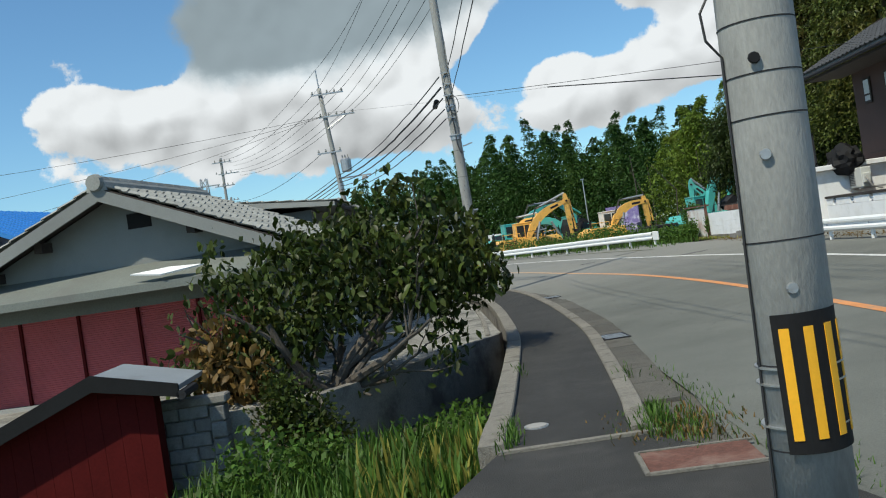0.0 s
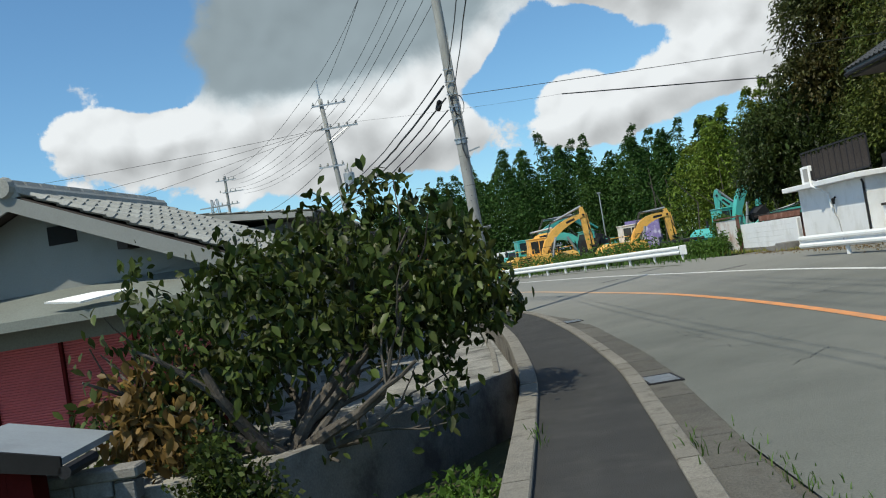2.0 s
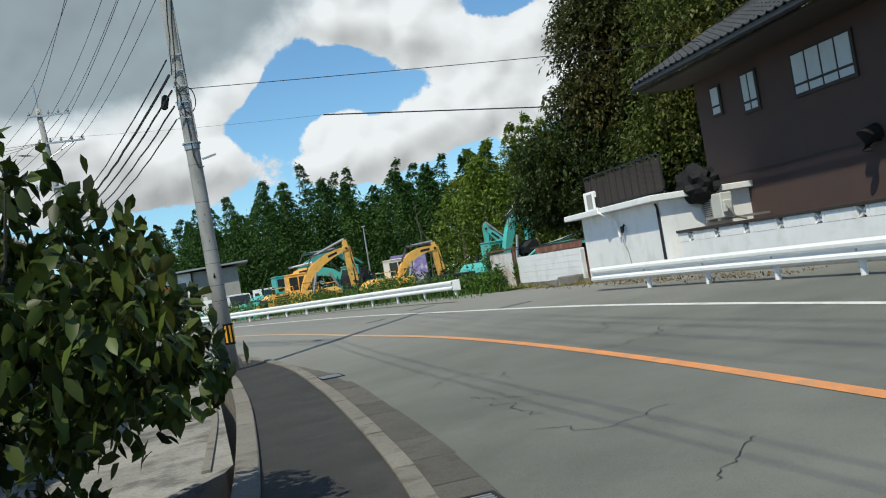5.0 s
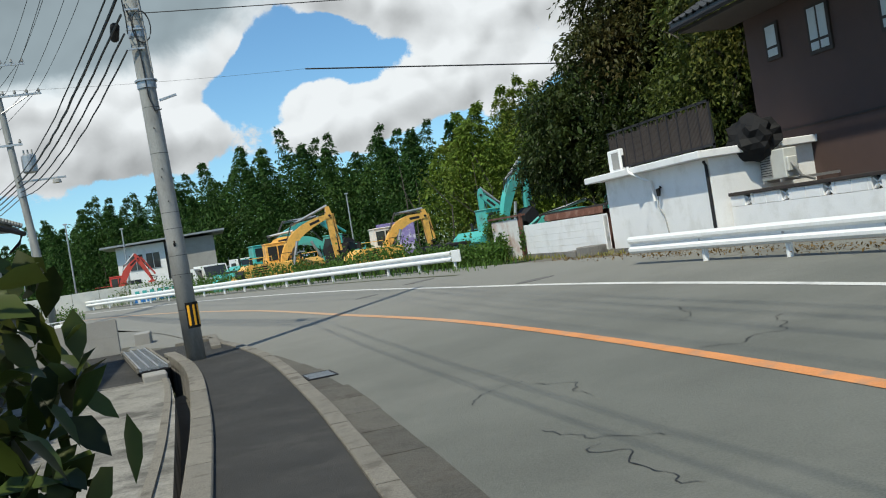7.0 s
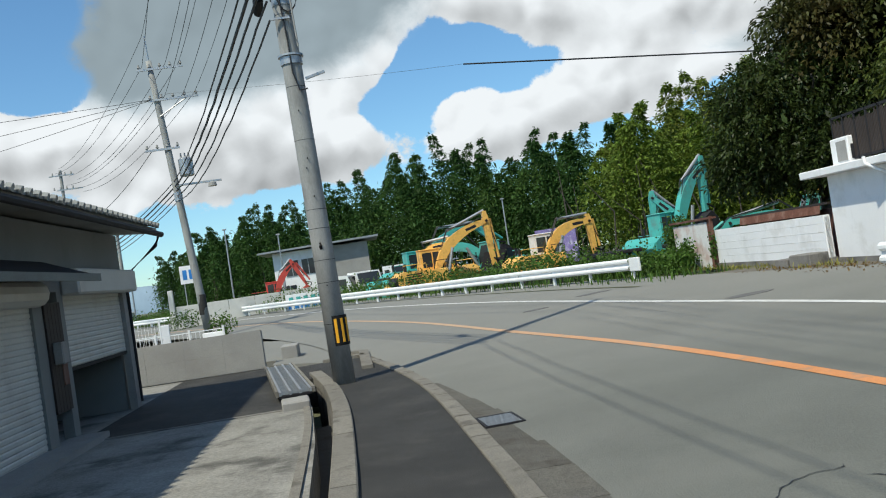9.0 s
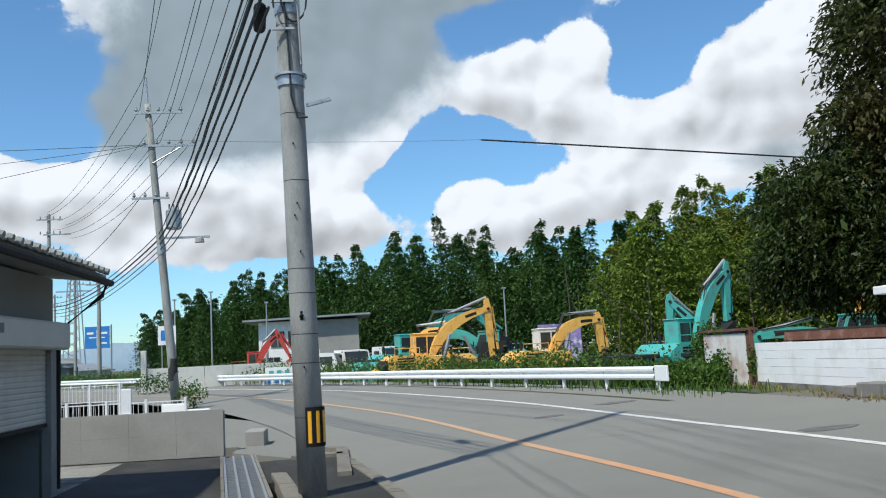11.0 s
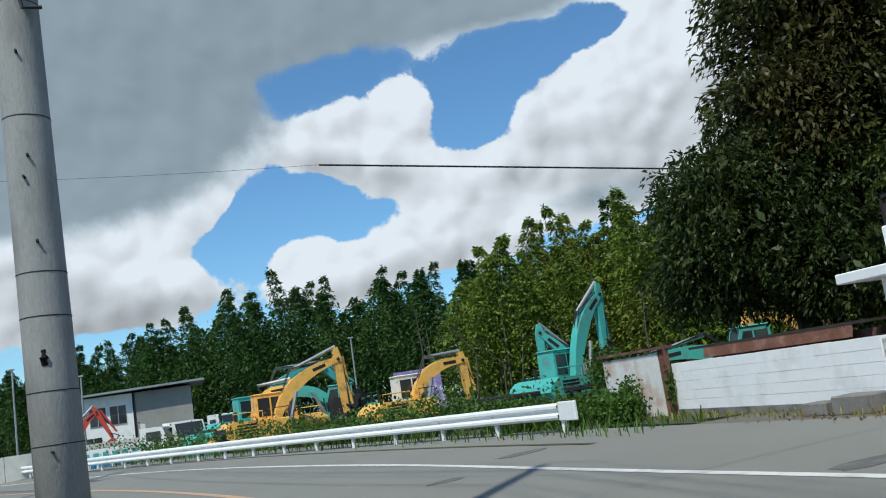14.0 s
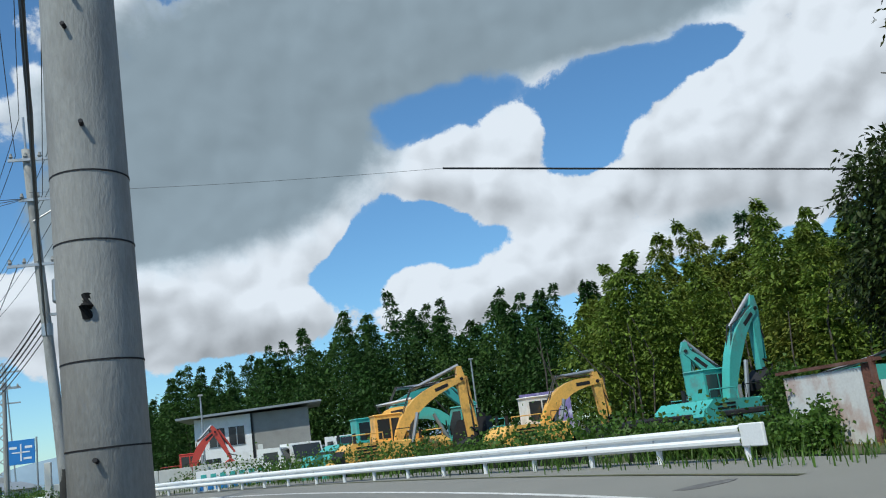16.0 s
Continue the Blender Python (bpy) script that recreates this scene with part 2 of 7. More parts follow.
M_POLE = material("pole_concrete", (0.29, 0.292, 0.28), 0.8, 0.2, 3, 70, 0.25, stain=(0.19, 0.188, 0.18), stain_amount=0.75, stain_scale=3.5, stretch=(1, 1, 0.3))
M_ORANGE = material("orange_line", (0.6, 0.25, 0.09), 0.8, 0.2, 2, 60, 0.2, stain=(0.33, 0.23, 0.16), stain_amount=0.7, stain_scale=3)
# The line pales with distance in its colour too.
pale_ahead(M_ORANGE, (0.46, 0.33, 0.22), 18.0, 34.0, 0.85)
M_WHITELINE = material("white_line", (0.62, 0.62, 0.6), 0.8, 0.15, 2, 60, 0.2, stain=(0.3, 0.3, 0.29), stain_amount=0.5, stain_scale=3)
M_WHITE = material("white_paint", (0.82, 0.82, 0.82), 0.75, 0.05, 1.5, 40, 0.12, stain=(0.6, 0.59, 0.56), stain_amount=0.45, stain_scale=1.6)
M_RAIL = material("guardrail_paint", (0.78, 0.79, 0.79), 0.45, 0.08, 2, 30, 0.06, stain=(0.55, 0.54, 0.5), stain_amount=0.4, stain_scale=2.0)
M_STEEL = material("galvanised_steel", (0.42, 0.43, 0.44), 0.45, 0.15, 6, 40, 0.1, metal=0.7)
M_DARKSTEEL = material("dark_steel", (0.024, 0.024, 0.027), 0.7, 0.3, 6, 40, 0.1, spec=0.2)
# Black things, and the painted dark of openings, pits and holes.
M_BLACK = material("black_parts_and_hollows", (0.012, 0.012, 0.013), 0.7, 0.2, 6, 40, 0.05, spec=0.2)
M_YELLOW = material("reflective_yellow", (0.85, 0.42, 0.02), 0.45, 0.08, 6, 40, 0.03)
M_GREY_WALL = material("grey_plaster", (0.21, 0.22, 0.215), 0.9, 0.1, 1, 60, 0.15, stain=(0.16, 0.165, 0.16), stain_amount=0.5, stain_scale=0.8)
M_TILE = material("grey_roof_tile", (0.27, 0.275, 0.26), 0.75, 0.25, 2, 40, 0.2, island=0.15, stain=(0.15, 0.15, 0.13), stain_amount=0.5, stain_scale=1.0)
M_DARKTILE = material("dark_roof_tile", (0.045, 0.047, 0.05), 0.45, 0.25, 2, 40, 0.1, island=0.2)
M_BROWN = material("brown_plaster", (0.075, 0.046, 0.04), 0.9, 0.12, 1.5, 70, 0.3, stain=(0.062, 0.042, 0.038), stain_amount=0.5, stain_scale=0.7)
M_DARKWOOD = material("dark_wood", (0.035, 0.026, 0.022), 0.75, 0.3, 4, 40, 0.2, stretch=(1, 1, 0.2))
M_RED = material("red_shutter", (0.42, 0.085, 0.09), 0.6, 0.12, 2, 40, 0.05, stain=(0.30, 0.06, 0.06), stain_amount=0.5)
M_DARKRED = material("dark_red_board", (0.07, 0.007, 0.007), 0.85, 0.2, 2, 40, 0.1, spec=0.1)
M_SHUTTER = material("cream_shutter", (0.55, 0.55, 0.51), 0.55, 0.08, 2, 40, 0.05, stain=(0.4, 0.39, 0.36), stain_amount=0.4, stain_scale=1.5)
M_SLATE = material("grey_sheet_roof", (0.26, 0.29, 0.32), 0.5, 0.12, 2, 40, 0.05, stain=(0.17, 0.18, 0.19), stain_amount=0.5)
M_LEANTO = material("weathered_sheet", (0.15, 0.165, 0.15), 0.75, 0.2, 2, 40, 0.1, stain=(0.13, 0.13, 0.12), stain_amount=0.6)
M_BLUE = material("blue_sheet_roof", (0.03, 0.20, 0.55), 0.5, 0.1, 2, 40, 0.03)
M_GRASSGROUND = material("soil_weeds", (0.075, 0.085, 0.035), 0.95, 0.4, 1.2, 20, 0.6, stain=(0.12, 0.10, 0.06), stain_amount=0.6, stain_scale=0.6)
M_FIELD = material("far_ground", (0.10, 0.105, 0.06), 0.95, 0.3, 0.1, 3, 0.2)
M_DIRT = material("yard_dirt", (0.125, 0.112, 0.09), 0.95, 0.3, 0.4, 12, 0.4)
M_BARK = material("bark", (0.07, 0.06, 0.05), 0.9, 0.35, 6, 40, 0.6, stain=(0.13, 0.12, 0.105), stain_amount=0.5, stain_scale=4)
M_GLASS = material("window_glass", (0.03, 0.035, 0.04), 0.08, 0.1, 2, 20, 0.0)
M_PALEGLASS = material("frosted_window", (0.42, 0.45, 0.46), 0.3, 0.1, 2, 20, 0.0)
M_CABLE = material("black_cable", (0.02, 0.02, 0.022), 0.6, 0.1, 2, 20, 0.0)
M_EXC_YEL = material("yellow_machine_paint", (0.83, 0.47, 0.11), 0.45, 0.15, 1.5, 20, 0.08, stain=(0.35, 0.19, 0.06), stain_amount=0.85, stain_scale=1.5)
M_EXC_TEAL = material("teal_machine_paint", (0.08, 0.42, 0.38), 0.45, 0.15, 1.5, 20, 0.08, stain=(0.12, 0.24, 0.22), stain_amount=0.85, stain_scale=1.5)
M_EXC_RED = material("red_machine_paint", (0.55, 0.07, 0.05), 0.5, 0.15, 1.5, 20, 0.08, stain=(0.3, 0.07, 0.05), stain_amount=0.5)
M_EXC_WHITE = material("white_machine_paint", (0.7, 0.71, 0.7), 0.45, 0.1, 1.5, 20, 0.05, stain=(0.4, 0.38, 0.33), stain_amount=0.5)
M_RUST = material("rusty_steel", (0.13, 0.055, 0.038), 0.85, 0.4, 2, 30, 0.3, stain=(0.24, 0.17, 0.14), stain_amount=0.5, stain_scale=2)
M_CORR = material("corrugated_sheet", (0.52, 0.53, 0.53), 0.5, 0.12, 2, 20, 0.05, stain=(0.30, 0.13, 0.08), stain_amount=0.55, stain_scale=1.3)
M_LEAF = leaf_material("persimmon_leaf", (0.042, 0.062, 0.012), 0.65, 0.45, 0.2, warm=(0.075, 0.08, 0.017), warm_scale=1.0, warm_amount=0.8)
M_LEAF_WARM = leaf_material("turning_leaf", (0.16, 0.10, 0.03), 0.5, 0.5, 0.3)
M_WEED = leaf_material("weed_leaf", (0.075, 0.145, 0.024), 0.4, 0.5, 0.35)
M_DRYWEED = leaf_material("dry_weed", (0.25, 0.24, 0.05), 0.4, 0.6, 0.35)
M_BAMBOO = leaf_material("bamboo_leaf", (0.125, 0.19, 0.026), 0.4, 0.6, 0.3, warm=(0.21, 0.21, 0.04), warm_scale=0.15)
M_CEDAR = leaf_material("dark_foliage", (0.034, 0.082, 0.016), 0.45, 0.65, 0.25, warm=(0.075, 0.135, 0.024), warm_scale=0.1)
M_EVERGREEN = leaf_material("evergreen_leaf", (0.036, 0.056, 0.014), 0.5, 0.45, 0.3, warm=(0.075, 0.085, 0.02), warm_scale=0.2)
M_TALLTREE = leaf_material("tall_tree_leaf", (0.05, 0.062, 0.018), 0.5, 0.45, 0.35, warm=(0.13, 0.095, 0.035), warm_scale=0.25)
M_THICKET = leaf_material("thicket_leaf", (0.075, 0.1, 0.02), 0.45, 0.5, 0.28, warm=(0.15, 0.12, 0.03), warm_scale=0.3)


# ---- mesh helpers ----
def part(name, bm, mat, parent=None, label="", smooth=False):
    me = bpy.data.meshes.new(name)
    bm.to_mesh(me)
    bm.free()
    me.materials.append(mat)
    if smooth:
        me.polygons.foreach_set("use_smooth", [True] * len(me.polygons))
    ob = new(name, me)
    if parent:
        ob.parent = parent
    if label:
        ob["label"] = label
    return ob


def thing(name, label, category, at=(0, 0, 0), turn=0.0, group="", kind=""):
    ob = new(name)
    ob.empty_display_size = 0.1
    ob.matrix_basis = pose(*at, 0, 0, turn)
    return tagged(ob, label, category, group, kind)


def box(bm, x0, x1, y0, y1, z0, z1, bevel=0.0, m=None):
    r = bmesh.ops.create_cube(bm, size=1)
    vs = r["verts"]
    bmesh.ops.transform(bm, verts=vs, matrix=Matrix.LocRotScale(((x0 + x1) / 2, (y0 + y1) / 2, (z0 + z1) / 2), None, (abs(x1 - x0), abs(y1 - y0), abs(z1 - z0))))
    if bevel:
        es = list({e for v in vs for e in v.link_edges})
        r = bmesh.ops.bevel(bm, geom=es, offset=bevel, segments=1, affect="EDGES", clamp_overlap=True)
        vs = list({v for v in r["verts"]} | {v for v in vs if v.is_valid})
    if m is not None:
        bmesh.ops.transform(bm, verts=vs, matrix=m)
    return bm


def boxed(*a, **k):
    return box(bmesh.new(), *a, **k)


def tube(bm, pts, radii, n=8, cap=True):
    """A tapered tube along points."""
    pts = [Vector(p) for p in pts]
    rings = []
    for i, p in enumerate(pts):
        d = (pts[min(i + 1, len(pts) - 1)] - pts[max(i - 1, 0)]).normalized()
        u = d.cross(Vector((0, 0, 1)) if abs(d.z) < 0.9 else Vector((1, 0, 0))).normalized()
        v = d.cross(u)
        r = radii[i] if isinstance(radii, (list, tuple)) else radii
        rings.append([bm.verts.new(p + (u * math.cos(2 * math.pi * k / n) + v * math.sin(2 * math.pi * k / n)) * r) for k in range(n)])
    for a, b in zip(rings, rings[1:]):
        for k in range(n):
            bm.faces.new((a[k], a[(k + 1) % n], b[(k + 1) % n], b[k]))
    if cap:
        bm.faces.new(rings[0][::-1])
        bm.faces.new(rings[-1])
    bmesh.ops.recalc_face_normals(bm, faces=bm.faces)
    return bm


def prism(bm, outline, axis, lo, hi, m=None):
    """Extrudes a closed outline of (a, b) along an axis: 'x' takes (y, z), 'y' takes (x, z), 'z' takes (x, y)."""
    def at(p, v):
        return {"x": (v, p[0], p[1]), "y": (p[0], v, p[1]), "z": (p[0], p[1], v)}[axis]
    a = [bm.verts.new(at(p, lo)) for p in outline]
    b = [bm.verts.new(at(p, hi)) for p in outline]
    n = len(outline)
    fs = [bm.faces.new(a[::-1]), bm.faces.new(b)]
    for i in range(n):
        fs.append(bm.faces.new((a[i], a[(i + 1) % n], b[(i + 1) % n], b[i])))
    bmesh.ops.recalc_face_normals(bm, faces=fs)
    if m is not None:
        bmesh.ops.transform(bm, verts=a + b, matrix=m)
    return bm


def quads(name, centres, size, mat, parent=None, label="", aspect=1.8, droop=0.3, rng=None, up=0.4, fold=True):
    """Many small leaves: a kite of two triangles folded along its rib for each centre."""
    rng = rng or np.random.default_rng(1)
    n = len(centres)
    c = np.asarray(centres, dtype=np.float64)
    s = size * rng.uniform(0.65, 1.3, n)[:, None] if np.isscalar(size) else np.asarray(size)[:, None]
    d = rng.normal(size=(n, 3))
    d[:, 2] -= droop
    d /= np.linalg.norm(d, axis=1)[:, None]
    nn = rng.normal(size=(n, 3)) * 0.7
    nn[:, 2] += up
    w = np.cross(d, nn)
    w /= np.linalg.norm(w, axis=1)[:, None] + 1e-9
    f = np.cross(w, d) * s * 0.12 if fold else 0
    v = np.empty((n, 4, 3))
    v[:, 0] = c - d * s * 0.5
    v[:, 1] = c + w * s * 0.5 / aspect + f
    v[:, 2] = c + d * s * 0.5
    v[:, 3] = c - w * s * 0.5 / aspect + f
    return tri_mesh(name, v.reshape(-1, 3), np.arange(n * 4).reshape(n, 4), mat, parent, label)


def tri_mesh(name, verts, faces, mat, parent=None, label=""):
    me = bpy.data.meshes.new(name)
    faces = np.asarray(faces, dtype=np.int32)
    k = faces.shape[1]
    me.vertices.add(len(verts))
    me.vertices.foreach_set("co", np.asarray(verts, dtype=np.float32).ravel())
    me.loops.add(faces.size)
    me.loops.foreach_set("vertex_index", faces.ravel())
    me.polygons.add(len(faces))
    me.polygons.foreach_set("loop_start", np.arange(0, faces.size, k, dtype=np.int32))
    me.update(calc_edges=True)
    me.materials.append(mat)
    ob = new(name, me)
    if parent:
        ob.parent = parent
    if label:
        ob["label"] = label
    return ob


# ---- the line of the road ----
SPINE = [(3.6, -30), (4.3, -14), (4.8, -4), (5.12, 4), (5.33, 10), (5.5, 15.5), (5.4, 20.5), (5.02, 25), (4.1, 30.5), (2.5, 39.5), (-0.4, 49.5), (-3.6, 57), (-9, 66), (-18, 77), (-40, 98), (-80, 130), (-150, 180)]


def spline(pts, step=0.5):
    p = np.array([pts[0], *pts, pts[-1]], dtype=float)
    out = []
    for i in range(1, len(p) - 2):
        a, b, c, d = p[i - 1:i + 3]
        n = max(2, int(np.linalg.norm(c - b) / step))
        for t in np.arange(n) / n:
            out.append(0.5 * (2 * b + (c - a) * t + (2 * a - 5 * b + 4 * c - d) * t ** 2 + (3 * b - a - 3 * c + d) * t ** 3))
    out.append(p[-1])
    return np.array(out)


ROAD = spline(SPINE)
TAN = np.gradient(ROAD, axis=0)
TAN /= np.linalg.norm(TAN, axis=1)[:, None]
NOR = np.stack([TAN[:, 1], -TAN[:, 0]], axis=1)      # to the right of the way ahead
SLOPE = 0.051


def bank(d):
    """Height of the banked carriageway at an offset from its middle line."""
    return SLOPE * (d + 3.0) - 0.03


def at_road(i, d):
    return ROAD[i] + NOR[i] * d


def near_y(y):
    return int(np.argmin(np.abs(ROAD[:, 1] - y)))


def strip(name, d0, d1, lift, mat, i0=0, i1=None, parent=None, cols=1, height=bank):
    i1 = len(ROAD) if i1 is None else i1
    vs, fs = [], []
    for i in range(i0, i1):
        for c in range(cols + 1):
            d = d0 + (d1 - d0) * c / cols
            x, y = at_road(i, d)
            vs.append((x, y, height(d) + lift))
    w = cols + 1
    for r in range(i1 - i0 - 1):
        for c in range(cols):
            fs.append((r * w + c, r * w + c + 1, (r + 1) * w + c + 1, (r + 1) * w + c))
    return tri_mesh(name, vs, fs, mat, parent)


# ---- ground and road ----
def structure(ob, label, category):
    return tagged(ob, label, category, kind="structure")


structure(part("ground", boxed(-900, 900, -300, 1500, -2.2, -1.25), M_FIELD), "wide flat ground of dull green fields", "ground")
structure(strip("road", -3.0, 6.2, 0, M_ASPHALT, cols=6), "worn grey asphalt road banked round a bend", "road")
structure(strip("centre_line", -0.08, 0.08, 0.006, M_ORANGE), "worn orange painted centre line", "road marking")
structure(strip("edge_line", 2.82, 2.97, 0.006, M_WHITELINE), "white painted edge line on asphalt", "road marking")
structure(strip("verge", 6.0, 9.0, -0.02, M_DIRT, near_y(-30), near_y(34.0), cols=2, height=lambda d: bank(6.2)), "bare dusty ground beside the road", "ground")
structure(strip("yard", 4.6, 70.0, -0.06, M_GRASSGROUND, near_y(34.0), None, cols=40, height=lambda d: bank(6.0) - 0.07 * min(7.0, max(0.0, d - 6.0))), "weedy machine yard behind the crash barrier", "ground")

# walkway: right edge as a function of y
WALK_R = spline([(0.9, -12), (1.0, 0), (1.38, 5.3), (1.57, 7), (1.88, 10.4), (2.1, 13.5), (2.17, 18), (2.14, 21), (2.02, 24.5), (1.75, 27.4), (1.25, 30.6), (0.9, 32.4)], 0.3)


def walk_x(y):
    return float(np.interp(y, WALK_R[:, 1], WALK_R[:, 0]))


def ribbon(name, y0, y1, left, right, z0, z1, mat, parent=None, n=60, bevel=0.0):
    """A solid band beside the walkway's right edge, between two offsets and two heights."""
    bm = bmesh.new()
    rows = []
    prof = [(left, z0), (left, z1 - bevel), (left + bevel, z1), (right - bevel, z1), (right, z1 - bevel), (right, z0)] if bevel else [(left, z0), (left, z1), (right, z1), (right, z0)]
    w = len(prof)
    for k in range(n + 1):
        y = y0 + (y1 - y0) * k / n
        x = walk_x(y)
        rows.append([bm.verts.new((x + o, y, z)) for o, z in prof])
    for a, b in zip(rows, rows[1:]):
        for i in range(w):
            bm.faces.new((a[i], a[(i + 1) % w], b[(i + 1) % w], b[i]))
    bm.faces.new(rows[0])
    bm.faces.new(rows[-1][::-1])
    bmesh.ops.recalc_face_normals(bm, faces=bm.faces)
    return part(name, bm, mat, parent)


structure(ribbon("pavement", 5.35, 31.6, -1.03, 0.0, -0.3, 0.0, M_WALK), "dark asphalt footpath between concrete kerbs", "pavement")
apron = prism(bmesh.new(), [(-0.9, -12), (2.25, -12), (2.3, 3.0), (2.05, 4.2), (1.45, 5.35), (0.32, 5.42), (-0.1, 4.2), (-0.6, 0)], "z", -0.5, -0.012)
structure(part("pavement_apron", apron, M_WALK), "dark asphalt driveway crossing of the footpath", "pavement")
structure(part("apron_edge", boxed(0.3, 1.6, 5.3, 5.37, -0.3, 0.012), M_KERB), "thin concrete edging across the footpath", "kerb")
kerb_right = thing("kerb_road", "weathered concrete kerb stones along the road", "kerb", kind="structure")
kerb_left = thing("kerb_drop", "weathered concrete kerb above a drop", "kerb", kind="structure")
y = 5.45
while y < 30.8:
    ribbon("kerb_stone", y, y + 0.585, 0.0, 0.18, -0.3, 0.03 + random.uniform(-0.006, 0.006), M_KERB, kerb_right, 2, 0.012)
    y += 0.6
y = 5.4
while y < 28.6:
    ribbon("coping_stone", y, y + 1.19, -1.25, -1.03, -0.12, 0.055 + random.uniform(-0.004, 0.004), M_KERB, kerb_left, 3, 0.012)
    y += 1.2
structure(ribbon("retaining_wall", 5.4, 28.8, -1.22, -1.06, -1.6, -0.11, M_OLDCON), "dark stained retaining wall below the footpath", "wall")
structure(ribbon("gutter_bed", -12, 32.4, 0.17, 0.72, -0.5, -0.06, M_GUTTER), "stained concrete road gutter", "gutter")
gutter = thing("gutter", "stained concrete gutter slabs between kerb and road", "gutter", kind="structure")
y = 6.6
while y < 31.6:
    ribbon("gutter_slab", y, y + 0.985, 0.185, 0.57 + random.uniform(-0.01, 0.015), -0.3, -0.016 + random.uniform(-0.004, 0.004), M_GUTTER, gutter, 2, 0.008)
    y += 1.0
# loose edge of the carriageway beside the gutter
structure(ribbon("road_edge", 3.0, 32.2, 0.69, 1.3, -0.6, -0.038, M_ASPHALT), "rough asphalt edge along the gutter", "road")


def drain_grate(x, y, turn):
    t = thing("drain_grate", "rusty iron drain grate set in the gutter", "drain grate", (x, y, -0.018), turn, "gutter grates")
    f = bmesh.new()
    for a in ((-0.2, -0.17, -0.3, 0.3), (0.17, 0.2, -0.3, 0.3), (-0.17, 0.17, -0.3, -0.27), (-0.17, 0.17, 0.27, 0.3)):
        box(f, *a, 0.0, 0.02)
    part("frame", f, M_DARKSTEEL, t)
    # Thin black slab paints the shade of the pit below the bars.
    part("pit", boxed(-0.168, 0.168, -0.268, 0.268, 0.0, 0.006), M_BLACK, t)
    for k in range(9):
        yy = -0.235 + k * 0.058
        part("bar", boxed(-0.168, 0.168, yy - 0.011, yy + 0.011, 0.006, 0.02), M_STEEL, t)
    return t


drain_grate(2.36, 11.75, 2)
drain_grate(2.52, 21.85, 4)

mh = thing("valve_cover", "small pale round valve cover set in asphalt", "manhole cover", (0.68, 6.12, 0.0))
part("rim", tube(bmesh.new(), [(0, 0, -0.02), (0, 0, 0.010)], [0.115, 0.112], 20), M_STEEL, mh)
part("lid", tube(bmesh.new(), [(0, 0, 0.0), (0, 0, 0.016)], [0.098, 0.095], 20), M_PALECON, mh)
cov = thing("steel_cover", "rusty brown steel plate over a drain chamber", "drain cover", (1.66, 4.38, -0.01), -4)
part("plate", boxed(-0.38, 0.38, -0.27, 0.27, 0, 0.014, 0.004), M_RUST, cov)
part("frame", boxed(-0.42, -0.385, -0.30, 0.30, 0, 0.02), M_KERB, cov, "concrete edge strip")
part("frame", boxed(-0.385, 0.42, -0.31, -0.275, 0, 0.02), M_KERB, cov)
part("frame", boxed(-0.385, 0.42, 0.275, 0.31, 0, 0.02), M_KERB, cov)


def wander(x, y, heading, length, seed, amp=0.5, step=0.12):
    r = random.Random(seed)
    pts, h = [(x, y)], heading
    for _ in range(int(length / step)):
        h += r.uniform(-amp, amp) + (heading - h) * 0.25
        x, y = x + math.cos(h) * step, y + math.sin(h) * step
        pts.append((x, y))
    return pts


def road_z(x, y):
    i = int(np.argmin(((ROAD - (x, y)) ** 2).sum(1)))
    return bank(float((np.array((x, y)) - ROAD[i]) @ NOR[i]))


def crack(x, y, heading, length, seed, width=0.007):
    """A thin wandering line of tar-dark crack lying on the carriageway."""
    pts, vs, fs = wander(x, y, heading, length, seed, 0.9, 0.07), [], []
    r = random.Random(seed + 1)
    for i, (px, py) in enumerate(pts):
        a = pts[max(i - 1, 0)]
        b = pts[min(i + 1, len(pts) - 1)]
        d = Vector((b[0] - a[0], b[1] - a[1])).normalized()
        w = width * r.uniform(0.3, 1.0) * (0.25 if i in (0, len(pts) - 1) else 1)
        z = road_z(px, py) + 0.006
        vs += [(px - d.y * w, py + d.x * w, z), (px + d.y * w, py - d.x * w, z)]
    for i in range(len(pts) - 1):
        fs.append((2 * i, 2 * i + 1, 2 * i + 3, 2 * i + 2))
    structure(tri_mesh("road_crack", vs, fs, M_CABLE), "thin dark crack in the asphalt", "crack")


for c in ((4.0, 15.2, 2.2, 1.2, 1), (3.7, 14.2, 1.3, 1.6, 2), (4.2, 16.8, 1.9, 1.3, 3), (5.6, 17.5, 0.5, 2.2, 4), (4.5, 13.2, 2.4, 1.8, 5), (6.4, 19.0, 0.9, 1.6, 6), (3.4, 17.6, 1.8, 1.0, 7), (3.6, 11.0, 1.0, 1.1, 8), (4.6, 9.4, 2.0, 1.4, 9)):
    crack(*c)


